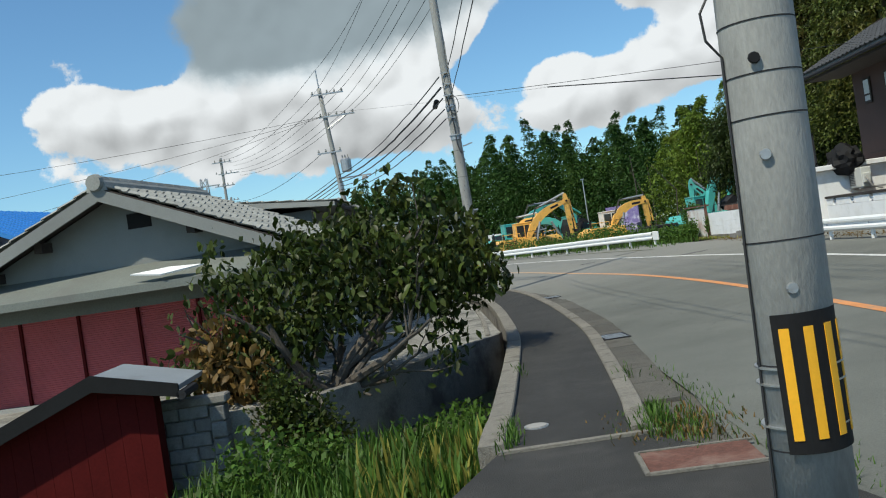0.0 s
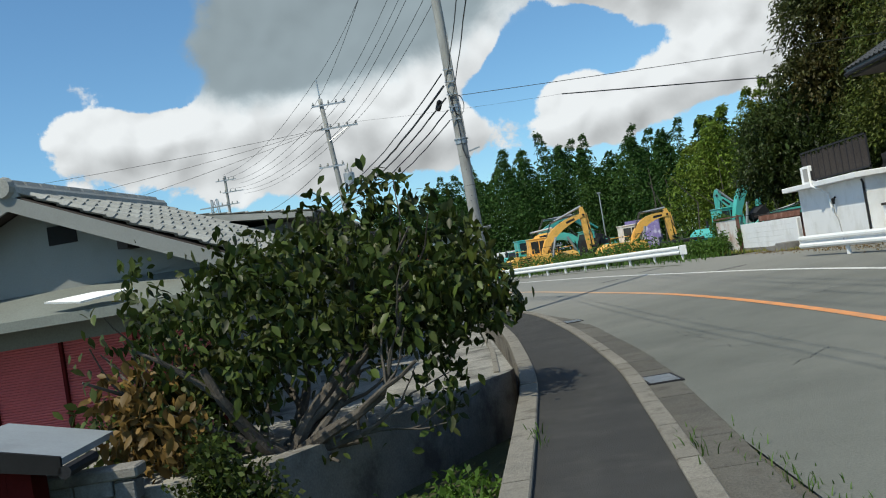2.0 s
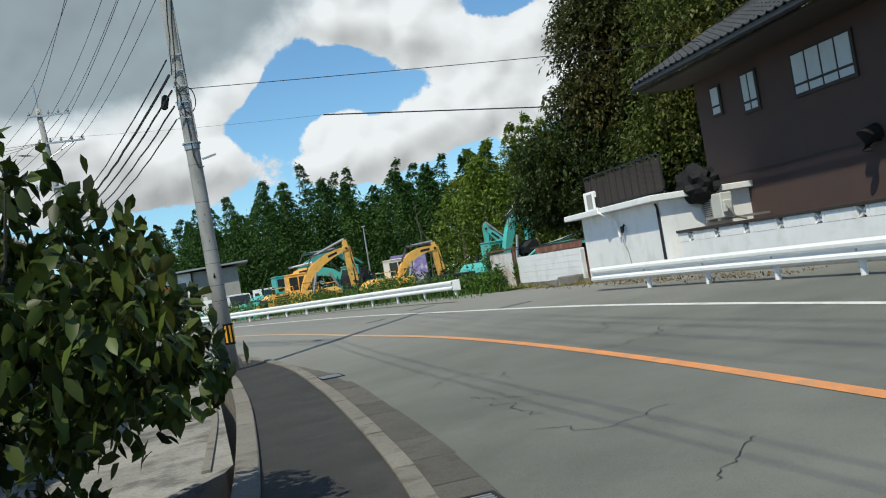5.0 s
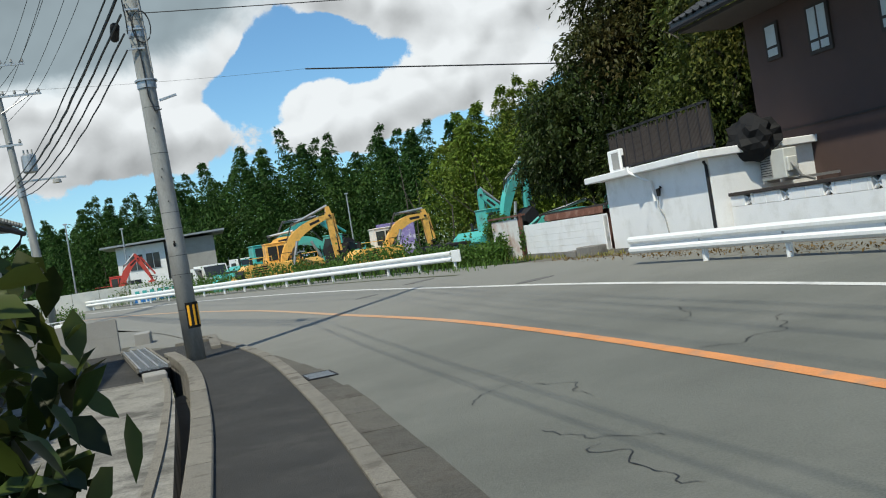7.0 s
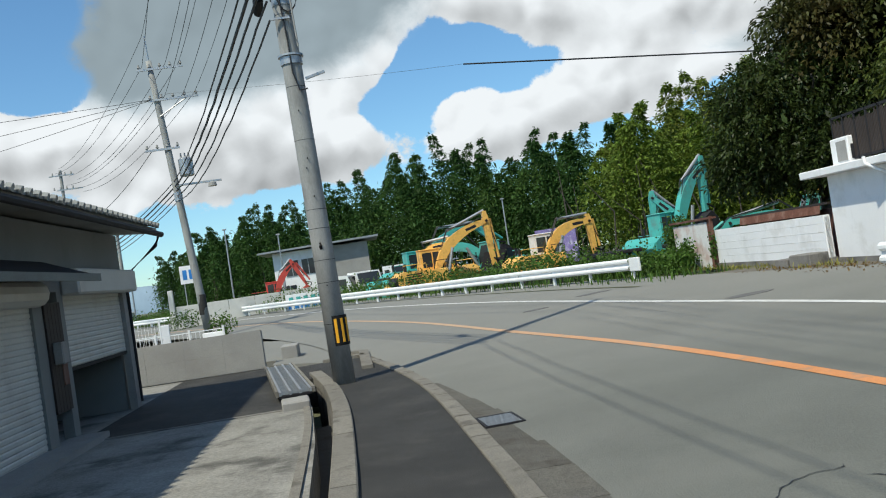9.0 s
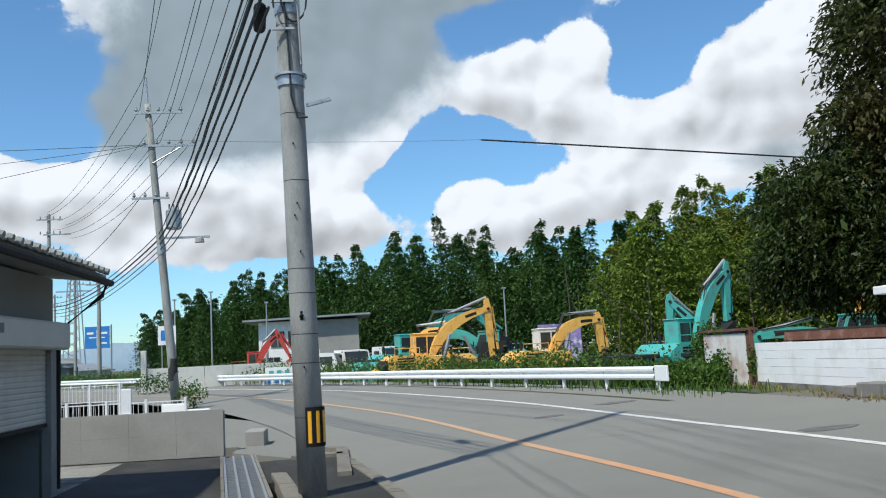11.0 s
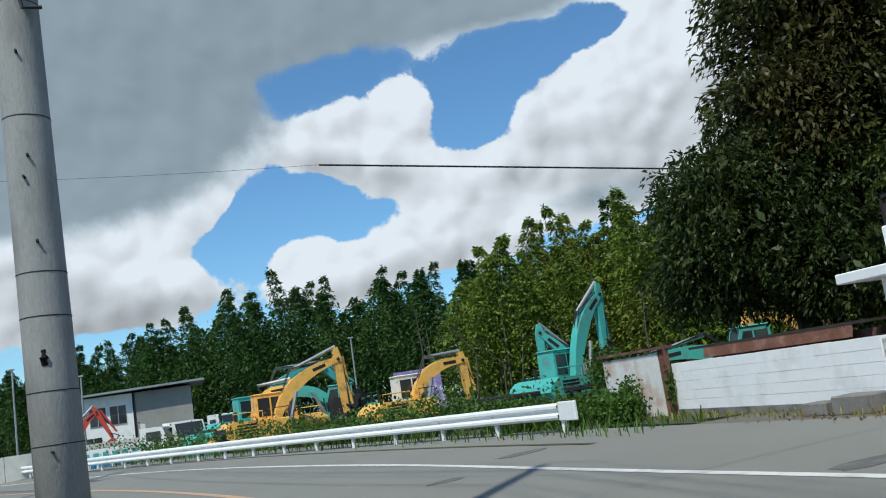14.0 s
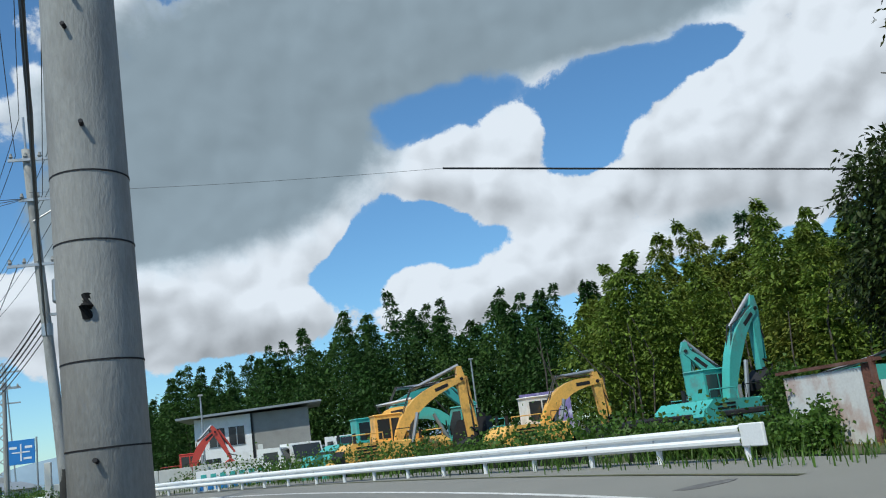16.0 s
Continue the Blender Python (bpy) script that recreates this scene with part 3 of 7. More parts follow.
M_TYREMARK = material("tyre_mark", (0.115, 0.113, 0.11), 0.9, 0.2, 2, 60, 0.3, stain=(0.165, 0.163, 0.158), stain_amount=0.9, stain_scale=5)
for d, yy, w in ((3.9, 35.2, 0.5), (3.5, 27.5, 0.45), (1.9, 34.0, 0.35)):
    i = near_y(yy)
    x, y = at_road(i, d)
    patch = part("patch", prism(bmesh.new(), [(w * math.cos(a) * random.uniform(0.8, 1.1), w * 0.55 * math.sin(a) * random.uniform(0.8, 1.1)) for a in np.linspace(0, 6.28, 13)[:-1]], "z", 0, 0.008), M_TYREMARK)
    patch.matrix_basis = pose(x, y, bank(d) - 0.001, 0, -math.degrees(math.atan(SLOPE)), 0)
    structure(patch, "dark tar patch or drain lid in the road", "road patch")

# ---- forecourt, drop and side street on the inside of the bend ----
LOT = [(0.86, 15.45), (-1.85, 10.85), (-3.05, 10.6), (-14, 10.6), (-14, 33.9), (-0.95, 33.9), (0.0, 29), (0.42, 26), (0.62, 23), (0.72, 20)]
structure(part("forecourt", prism(bmesh.new(), LOT, "z", -1.6, -0.12), M_LOT), "stained pale concrete forecourt", "forecourt")
structure(part("forecourt_curb", prism(bmesh.new(), [(0.86, 15.45), (0.78, 15.1), (-1.9, 10.6), (-2.05, 10.85), (-1.9, 10.95)], "z", -1.6, -0.06), M_OLDCON), "dark mossy retaining wall of the forecourt", "wall")
seam = thing("forecourt_step", "thin dark step between two concrete slabs", "joint", kind="structure")
part("joint", boxed(-2.75, 0.2, 26.02, 26.1, -0.119, -0.105), M_OLDCON, seam)
# asphalt behind the joint, in front of the low wall
structure(part("forecourt_asphalt", prism(bmesh.new(), [(-2.85, 26.1), (0.28, 26.1), (0.05, 28.2), (-0.95, 33.8), (-2.9, 33.8)], "z", -0.13, -0.108), M_WALK), "dark patched asphalt beside the drain", "forecourt")
structure(part("garden_floor", boxed(-16, 1.3, -12, 16, -1.6, -1.0), M_GRASSGROUND), "weedy garden below the footpath", "ground")
structure(part("side_street", prism(bmesh.new(), [(-0.9, 33.8), (1.0, 31.4), (1.3, 32.6), (0.7, 34.5), (-1.2, 42.5), (-4.0, 48), (-60, 60), (-60, 36), (-0.9, 35)], "z", -0.6, -0.05), M_ASPHALT), "grey asphalt mouth of a side street", "road")
structure(part("path_end", prism(bmesh.new(), [(0.1, 28.8), (1.5, 29.0), (1.15, 31.5), (-0.3, 31.6)], "z", -0.5, -0.006), M_WALK), "dark asphalt end of the footpath", "pavement")
for n_, p in (("kerb_end", [(0.35, 31.5), (1.2, 31.5), (1.2, 31.75), (0.35, 31.7)]), ("kerb_end", [(1.15, 29.0), (1.35, 29.0), (1.28, 32.6), (1.0, 32.9), (0.86, 32.7), (1.08, 32.4)])):
    structure(part(n_, prism(bmesh.new(), p, "z", -0.3, 0.06), M_KERB), "short concrete kerb at the street corner", "kerb")

# open channel and its steel grating
ch = thing("drain_channel", "open concrete drain channel with dirty bottom", "drain", kind="structure")
for side, off in (("channel_wall", -1.52), ):
    ribbon(side, 15.6, 26.8, off - 0.09, off, -1.0, -0.09, M_KERB, ch)
ribbon("channel_floor", 15.6, 26.8, -1.53, -1.2, -1.2, -0.55, M_GUTTER, ch)
gr = thing("steel_grating", "galvanised steel grating over the drain", "drain grating", (0.13, 27.0, -0.03), 8)
part("edge_beam", boxed(-0.30, -0.255, 0, 5.4, 0.0, 0.09), M_KERB, gr, "concrete edge")
part("edge_beam", boxed(0.255, 0.30, 0, 5.4, 0.0, 0.09), M_KERB, gr)
part("backing", boxed(-0.25, 0.25, 0, 5.4, -0.02, 0.01), M_DARKSTEEL, gr)
for k in range(4):
    part("panel_edge", boxed(-0.25 + k * 0.155, -0.215 + k * 0.155, 0, 5.4, 0.012, 0.07), M_STEEL, gr)
for k in range(30):
    part("bar", boxed(-0.213, 0.213, 0.05 + k * 0.18, 0.075 + k * 0.18, 0.02, 0.055), M_STEEL, gr)
bl = thing("drain_block", "loose concrete block at the end of the grating", "block", (0.18, 26.2, -0.16), 6)
part("block", boxed(-0.2, 0.2, -0.3, 0.3, 0, 0.16, 0.02), M_PALECON, bl)


# ---- utility poles and cables ----
def pole_frame(x, y, lean_x, height, r0, r1, label, z=0.0):
    t = thing("utility_pole", label, "utility pole", (x, y, z))
    n = 6
    part("shaft", tube(bmesh.new(), [(lean_x * k / n, 0, height * k / n - 0.05) for k in range(n + 1)], [r0 + (r1 - r0) * k / n for k in range(n + 1)], 28), M_POLE, t, smooth=True)
    return t


def shaft_r(r0, r1, height, z):
    return r0 + (r1 - r0) * z / height


def band(t, z, r0, r1, height, lean, wide=0.02, mat=None, proud=0.006, name="band"):
    r = shaft_r(r0, r1, height, z) + proud
    x = lean * z / height
    return part(name, tube(bmesh.new(), [(x, 0, z - wide / 2), (x, 0, z + wide / 2)], r, 28, True), mat or M_STEEL, t)


def warning_plate(t, z0, z1, r, facing, arc, n_stripes):
    """Black sheet wrapped part of the way round, with yellow strips."""
    def shell(a0, a1, za, zb, rad):
        bm = bmesh.new()
        n = max(3, int((a1 - a0) / 0.12))
        rows = []
        for k in range(n + 1):
            a = a0 + (a1 - a0) * k / n
            c, s = math.cos(a), math.sin(a)
            rows.append([bm.verts.new((c * q, s * q, zz)) for q, zz in ((rad, za), (rad + 0.004, za), (rad + 0.004, zb), (rad, zb))])
        for a, b in zip(rows, rows[1:]):
            for i in range(4):
                bm.faces.new((a[i], a[(i + 1) % 4], b[(i + 1) % 4], b[i]))
        bm.faces.new(rows[0])
        bm.faces.new(rows[-1])
        bmesh.ops.recalc_face_normals(bm, faces=bm.faces)
        return bm
    sheet = part("warning_sheet", shell(facing - arc / 2, facing + arc / 2, z0, z1, r + 0.002), M_BLACK, t, "black and yellow striped warning sheet")
    m = 0.1 * (z1 - z0)
    for k in range(n_stripes):
        c = facing - arc / 2 + arc * (k + 0.5) / n_stripes
        part("stripe", shell(c - arc * 0.21 / n_stripes, c + arc * 0.21 / n_stripes, z0 + m, z1 - m, r + 0.0065), M_YELLOW, sheet)


PA = (1.56, 2.02)
pa = pole_frame(*PA, 0.27, 12.0, 0.172, 0.115, "grey concrete utility pole with a striped warning sheet")
for z in (0.98, 1.5, 2.02, 2.2, 2.42, 0.62):
    band(pa, z, 0.172, 0.115, 12, 0.27, 0.006, M_DARKSTEEL, 0.002)
warning_plate(pa, 0.62, 1.2, 0.186, radians(-72), 2.0, 4)
for z in (0.72, 0.97, 0.9):
    band(pa, z, 0.172, 0.115, 12, 0.27, 0.008, M_STEEL, 0.013, "wire_tie")
# The topmost is a solid black stub: a hole's inner shade as colour.
for a, z in ((-100, 2.26), (-104, 1.86), (-95, 1.3)):
    c, s = math.cos(radians(a)), math.sin(radians(a))
    part("bolt_hole", tube(bmesh.new(), [(c * 0.158, s * 0.158, z), (c * 0.172, s * 0.172, z)], [0.026, 0.022], 10), M_BLACK if z > 2 else M_STEEL, pa)
part("ground_wire", tube(bmesh.new(), [(x_ + 0.27 * z_ / 12, -0.02, z_) for x_, z_ in ((-0.176, -0.02), (-0.172, 1.3), (-0.166, 2.3), (-0.225, 2.38), (-0.235, 2.5), (-0.163, 2.62), (-0.158, 4.0))], 0.006, 6), M_CABLE, pa, "thin black cable down the pole")

P1 = (0.88, 27.25)
p1 = pole_frame(*P1, -0.25, 13.5, 0.175, 0.115, "grey concrete utility pole with bundled cables")
for z in (0.95, 1.6, 1.95, 2.45, 2.75, 3.85, 4.7, 5.85, 6.3):
    band(p1, z, 0.175, 0.115, 13.5, -0.25, 0.007, M_DARKSTEEL, 0.002)
band(p1, 5.12, 0.175, 0.115, 13.5, -0.25, 0.12, M_STEEL, 0.02, "clamp")
band(p1, 5.2, 0.175, 0.115, 13.5, -0.25, 0.03, M_STEEL, 0.05, "clamp_flange")
band(p1, 6.1, 0.175, 0.115, 13.5, -0.25, 0.2, M_STEEL, 0.012, "clamp")
warning_plate(p1, 0.6, 1.07, 0.172, radians(-58), 1.7, 3)
for a, z in ((-95, 2.17), (-95, 1.55), (-100, 3.4), (-85, 2.95), (-92, 4.3), (-88, 3.55)):
    c, s = math.cos(radians(a)), math.sin(radians(a))
    x = -0.25 * z / 13.5
    r = shaft_r(0.175, 0.115, 13.5, z)
    if z == 2.17:
        # No hollow here: black solid carries the dark inside the cable hole.
        part("cable_hole", tube(bmesh.new(), [(x + c * (r - 0.02), s * (r - 0.02), z - 0.04), (x + c * (r + 0.004), s * (r + 0.004), z), (x + c * (r - 0.02), s * (r - 0.02), z + 0.04)], 0.03, 10), M_BLACK, p1)
    else:
        part("step_bolt", tube(bmesh.new(), [(x + c * r, s * r, z), (x + c * (r + 0.03), s * (r + 0.03), z + 0.006)], 0.010, 8), M_DARKSTEEL, p1)
part("bracket", boxed(0.10, 0.42, -0.025, 0.025, 4.66, 4.70, m=pose(0, 0, 0, 0, -14, 0) @ pose(1.15, 0, -0.02)), M_STEEL, p1, "small steel arm")
part("riser_cable", tube(bmesh.new(), [(-0.26, -0.14, 6.6), (-0.14, -0.17, 6.1), (-0.10, -0.17, 5.4), (-0.09, -0.18, 4.9), (-0.02, -0.175, 4.62), (0.1, -0.13, 4.64)], 0.014, 6), M_CABLE, p1, "black riser cable")
part("riser_cable", tube(bmesh.new(), [(-0.02, -0.16, 8.2), (-0.03, -0.17, 6.9), (0.03, -0.17, 6.0), (0.05, -0.17, 5.3)], 0.016, 6), M_PALECON, p1, "grey riser pipe")
for k in range(5):
    z = 5.75 + 0.36 * k
    part("cable_hook", boxed(-0.30, -0.02, -0.2, -0.16, z, z + 0.03), M_STEEL, p1)
part("coil", tube(bmesh.new(), [(0.16 * math.cos(a) - 0.02, -0.2 - 0.05 * math.sin(a), 6.15 + 0.28 * math.sin(a)) for a in np.linspace(0, 6.28, 16)], 0.013, 6), M_CABLE, p1, "loop of black cable")

P2 = (-5.65, 54.0)
p2 = pole_frame(*P2, -0.95, 12.6, 0.19, 0.13, "tall leaning concrete utility pole with crossarms and transformer", 0.0)


def p2x(z):
    return -0.95 * z / 12.6


def crossarm(t, x, z, w, dz=0.0, shift=0.0, insulators=5):
    arm = part("crossarm", boxed(x - w / 2 + shift, x + w / 2 + shift, -0.2, -0.13, z, z + 0.09), M_STEEL, t)
    for k in range(insulators):
        xx = x - w / 2 + shift + w * (k + 0.2) / (insulators - 0.6)
        part("insulator", tube(bmesh.new(), [(xx, -0.165, z + 0.09), (xx, -0.165, z + 0.16), (xx, -0.165, z + 0.2), (xx, -0.165, z + 0.28)], [0.03, 0.075, 0.05, 0.04], 8), M_PALECON, arm)
    return arm


part("top_pin", tube(bmesh.new(), [(p2x(12.5), 0, 12.5), (p2x(12.5) - 0.05, 0, 13.7)], 0.04, 8), M_STEEL, p2)
crossarm(p2, p2x(12.2), 12.1, 2.0, shift=0.45)
crossarm(p2, p2x(10.9), 10.7, 2.2, shift=0.75)
part("arm_brace", tube(bmesh.new(), [(p2x(10.0), -0.15, 10.0), (p2x(10.7) + 1.3, -0.165, 10.7)], 0.03, 6), M_STEEL, p2)
crossarm(p2, p2x(8.6), 8.5, 1.5, shift=-0.2, insulators=4)
tr_ = part("transformer", tube(bmesh.new(), [(p2x(7.8) + 0.62, 0, 7.25), (p2x(7.8) + 0.62, 0, 7.3), (p2x(7.8) + 0.62, 0, 8.0), (p2x(7.8) + 0.62, 0, 8.08)], [0.28, 0.32, 0.32, 0.22], 16), M_STEEL, p2, "grey drum transformer")
for k in range(3):
    part("bushing", tube(bmesh.new(), [(p2x(7.8) + 0.45 + 0.17 * k, 0, 8.05), (p2x(7.8) + 0.45 + 0.17 * k, 0, 8.3)], [0.05, 0.03], 8), M_PALECON, tr_)
part("platform", boxed(p2x(7), p2x(7) + 2.0, -0.06, 0.06, 6.85, 6.93), M_STEEL, p2)
part("street_light", tube(bmesh.new(), [(p2x(7) + 1.6, -0.1, 6.65), (p2x(7) + 1.6, -0.1, 6.8), (p2x(7) + 1.6, -0.1, 6.86)], [0.2, 0.17, 0.05], 12), M_PALECON, p2, "grey lamp head")
band(p2, 6.4, 0.19, 0.13, 12.6, -0.95, 0.4, M_STEEL, 0.02, "clamp")
band(p2, 1.5, 0.19, 0.13, 12.6, -0.95, 0.9, M_WALK, 0.006, "dark_sleeve")


def far_pole(x, y, h, arms, lean=0.0):
    t = thing("far_utility_pole", "distant concrete utility pole with crossarms", "utility pole", (x, y, -0.4), 0, "poles along the road")
    part("shaft", tube(bmesh.new(), [(0, 0, 0), (lean, 0, h)], [0.19, 0.12], 10), M_POLE, t)
    for k in range(arms):
        z = h - 0.5 - 1.2 * k
        a = part("crossarm", boxed(-0.9 + 0.5 * (k % 2), 1.1 + 0.6 * (k % 2), -0.2, -0.12, z, z + 0.1), M_STEEL, t)
        for q in range(4):
            part("insulator", tube(bmesh.new(), [(-0.6 + q * 0.5, -0.16, z + 0.1), (-0.6 + q * 0.5, -0.16, z + 0.32)], [0.08, 0.04], 6), M_PALECON, a)
    return t


far_pole(-21.9, 90, 14.5, 3)
far_pole(-17.6, 88, 9.0, 1)
far_pole(-28, 118, 13, 3)
far_pole(-40, 150, 13, 2)
far_pole(-52, 180, 14, 3)
far_pole(-36, 125, 12, 2)


def cable(name, a, b, sag, r, label, wobble=0.0, n=22):
    a, b = Vector(a), Vector(b)
    pts = []
    rr = random.Random(int(a.z * 100 + b.x * 37))
    for k in range(n + 1):
        u = k / n
        p = a.lerp(b, u)
        p.z -= 4 * sag * u * (1 - u)
        if 0 < k < n:
            p += Vector((rr.uniform(-1, 1), 0, rr.uniform(-1, 1))) * wobble
        pts.append(p)
    return tagged(part(name, tube(bmesh.new(), pts, r, 6), M_CABLE), label, "cable", "overhead cables")


def on1(z, dx=0.0, dy=-0.17):
    return (P1[0] - 0.25 * z / 13.5 + dx, P1[1] + dy, z)


def on2(z, dx=0.0):
    return (P2[0] + p2x(z) + dx, P2[1] - 0.17, z)


def onA(z, dx=0.0):
    return (PA[0] + 0.27 * z / 12 + dx, PA[1], z)


# bundled communication cables
for k, (z, r) in enumerate(((5.75, 0.018), (6.05, 0.021), (6.4, 0.025), (6.75, 0.034), (7.1, 0.02))):
    cable("telephone_cable", on1(z, -0.22), on2(6.2 + 0.22 * k), 0.55 - 0.04 * k, r, "thick black telephone cable between poles", 0.012)
    if k in (1, 3):
        cable("telephone_cable", on1(z, -0.16), onA(5.9 + 0.24 * k, -0.12), 0.35, 0.011, "thick black telephone cable between poles", 0.012)
    cable("telephone_cable", on2(6.2 + 0.22 * k), (-22, 90, 6.0 + 0.25 * k), 0.8, r, "thick black telephone cable between poles", 0.0)
# cable closure near the pole
cl = thing("cable_closure", "black splice closure hanging on a cable", "cable box", (0.34, 28.6, 6.52), 0)
part("case", tube(bmesh.new(), [(0, -0.4, 0.02), (0, -0.32, 0), (-0.07, 0.3, -0.06), (-0.08, 0.38, -0.06)], [0.03, 0.09, 0.09, 0.03], 10), M_BLACK, cl)
# power lines
for k, (za, dxa, zb, dxb) in enumerate(((13.0, -0.1, 13.6, -0.05), (12.4, -0.75, 12.3, -0.3), (12.4, 0.5, 12.3, 0.7), (12.4, 0.9, 12.3, 1.3), (10.9, 0.2, 10.9, 0.4), (10.9, 0.8, 10.9, 1.2), (10.9, 1.2, 10.9, 1.7))):
    cable("power_line", on1(za, dxa), on2(zb, dxb), 0.5, 0.011, "thin power line between poles")
    cable("power_line", on1(za, dxa), onA(11.2, dxa), 0.3, 0.011, "thin power line between poles")
    cable("power_line", on2(zb, dxb), (-21.9 + dxb, 89.8, 14.2 - 0.35 * k), 0.9, 0.012, "thin power line between poles")
for k in range(3):
    cable("service_line", on2(10.8, -0.1), (-40, 40 + 9 * k, 8.5 - k), 0.5, 0.011, "thin service line to a house")
cable("service_line", on2(8.6, -0.6), (-21, 89.8, 9.5), 0.7, 0.016, "thin service line between poles")
cable("service_line", (7.1, 52.3, 10.26), on2(11.0), 0.1, 0.006, "thin steel wire over the road")
cable("insulated_line", (7.12, 52.33, 10.26), (30, 52.1, 8.3), 0.0, 0.035, "thick black insulated line over the yard")
cable("service_line", on1(6.45, 0.15, 0.0), (14.2, 26.8, 6.14), 0.03, 0.009, "thin service line over the road")

# ---- tiled roofs ----
def tile_mesh(w, length, mat):
    """One wavy clay tile: a shallow trough and a roll, with a thick lower edge."""
    prof = [(0, 0.02), (0.12, 0.0), (0.4, -0.006), (0.62, 0.004), (0.78, 0.042), (0.9, 0.046), (1.0, 0.02)]
    bm = bmesh.new()
    lo = [bm.verts.new((p * w, 0, z + 0.016)) for p, z in prof]
    hi = [bm.verts.new((p * w, length, z - 0.008)) for p, z in prof]
    un = [bm.verts.new((p * w, 0, z - 0.012)) for p, z in prof]
    for i in range(len(prof) - 1):
        bm.faces.new((lo[i], lo[i + 1], hi[i + 1], hi[i]))
        bm.faces.new((un[i], un[i + 1], lo[i + 1], lo[i]))
    me = bpy.data.meshes.new("tile")
    bm.to_mesh(me)
    bm.free()
    me.materials.append(mat)
    return me


def tiled_slope(parent, origin, along, up, n_along, n_up, w, length, mat):
    """Tiles as separate pieces over a slope: origin is the lower corner, along follows the eave, up the slope."""
    me = tile_mesh(w, length * 1.12, mat)
    a, u = Vector(along).normalized(), Vector(up).normalized()
    n = a.cross(u)
    basis = Matrix((a, u, n)).transposed().to_4x4()
    for r in range(n_up):
        for c in range(n_along):
            ob = new("tile", me)
            ob.parent = parent
            p = Vector(origin) + a * (c * w) + u * (r * length) + n * (0.012 + random.uniform(-0.002, 0.003))
            ob.matrix_basis = Matrix.Translation(p) @ basis


def slats_panel(name, x0, x1, z0, z1, y, pitch, mat, parent, axis="x", label=""):
    """A roller shutter: a folded sheet of rounded slats. axis 'x': faces -y; 'y': faces +x."""
    bm = bmesh.new()
    n = int((z1 - z0) / pitch)
    prev = None
    for k in range(n + 1):
        for dz, out in ((0.0, 0.0), (pitch * 0.25, 0.012), (pitch * 0.75, 0.012)):
            z = min(z1, z0 + k * pitch + dz)
            if axis == "x":
                row = (bm.verts.new((x0, y - out, z)), bm.verts.new((x1, y - out, z)))
            else:
                row = (bm.verts.new((y + out, x0, z)), bm.verts.new((y + out, x1, z)))
            if prev:
                bm.faces.new((prev[0], prev[1], row[1], row[0]))
            prev = row
    return part(name, bm, mat, parent, label)


# ---- small house with red shutters above the garden ----
h1 = thing("house", "small grey plaster house with tiled gable roof and red shutters", "house", (-5.74, 14.4, -0.12), -7.0)
h1.scale = (1.25, 1.25, 1.25)
RZ, SL = 3.0, 0.43                      # ridge height over the base, slope
wl, wr, el, er, deep = -3.6, 2.15, -4.3, 2.65, 3.3


def roof_z(x):
    return RZ - SL * abs(x)


gw = prism(bmesh.new(), [(wl, 1.5), (wr, 1.5), (wr, roof_z(wr) - 0.12), (0, RZ - 0.12), (wl, roof_z(wl) - 0.12)], "y", 0.0, 0.16)
gable = part("gable_wall", gw, M_GREY_WALL, h1)
part("side_wall", boxed(wr - 0.16, wr, 0.16, deep - 0.3, 0, roof_z(wr) - 0.12), M_GREY_WALL, h1)
part("side_wall", boxed(wl, wl + 0.16, 0.16, deep - 0.3, 0, roof_z(wl) - 0.12), M_GREY_WALL, h1)
part("back_wall", prism(bmesh.new(), [(wl, 0), (wr, 0), (wr, roof_z(wr) - 0.12), (0, RZ - 0.12), (wl, roof_z(wl) - 0.12)], "y", deep - 0.3, deep - 0.14), M_GREY_WALL, h1)
part("vent", boxed(0.16, 0.52, -0.012, 0.05, 2.38, 2.6, 0.004), M_BLACK, gable, "dark gable vent")
for x in (-1.9, -1.1, 1.2):
    part("purlin_end", boxed(x - 0.06, x + 0.06, -0.28, 0.02, roof_z(x) - 0.3, roof_z(x) - 0.16), M_DARKWOOD, h1)
roof = part("roof", prism(bmesh.new(), [(el, roof_z(el) - 0.1), (0, RZ - 0.1), (er, roof_z(er) - 0.1), (er, roof_z(er)), (0, RZ), (el, roof_z(el))], "y", -0.42, deep), M_DARKWOOD, h1, "tiled gable roof")
for s, e in ((1, er), (-1, el)):
    part("bargeboard", prism(bmesh.new(), [(0, RZ - 0.2), (e, roof_z(e) - 0.2), (e, roof_z(e) - 0.02), (0, RZ - 0.02)], "y", -0.46, -0.425), M_GREY_WALL, roof, "pale weathered bargeboard")
up_r = Vector((-1, 0, SL))
tiled_slope(roof, (er + 0.05, -0.42, roof_z(er) - 0.01), (0, 1, 0), up_r, 13, 10, 0.28, 0.287, M_TILE)
tiled_slope(roof, (el - 0.05, -0.42 + 4 * 0.28, roof_z(el) - 0.01), (0, -1, 0), Vector((1, 0, SL)), 4, 16, 0.28, 0.29, M_TILE)
ridge = part("ridge", prism(bmesh.new(), [(-0.15, RZ - 0.06), (-0.13, RZ + 0.06), (-0.09, RZ + 0.11), (0.09, RZ + 0.11), (0.13, RZ + 0.06), (0.15, RZ - 0.06)], "y", -0.45, deep + 0.02), M_TILE, roof, "raised ridge of stacked tiles")
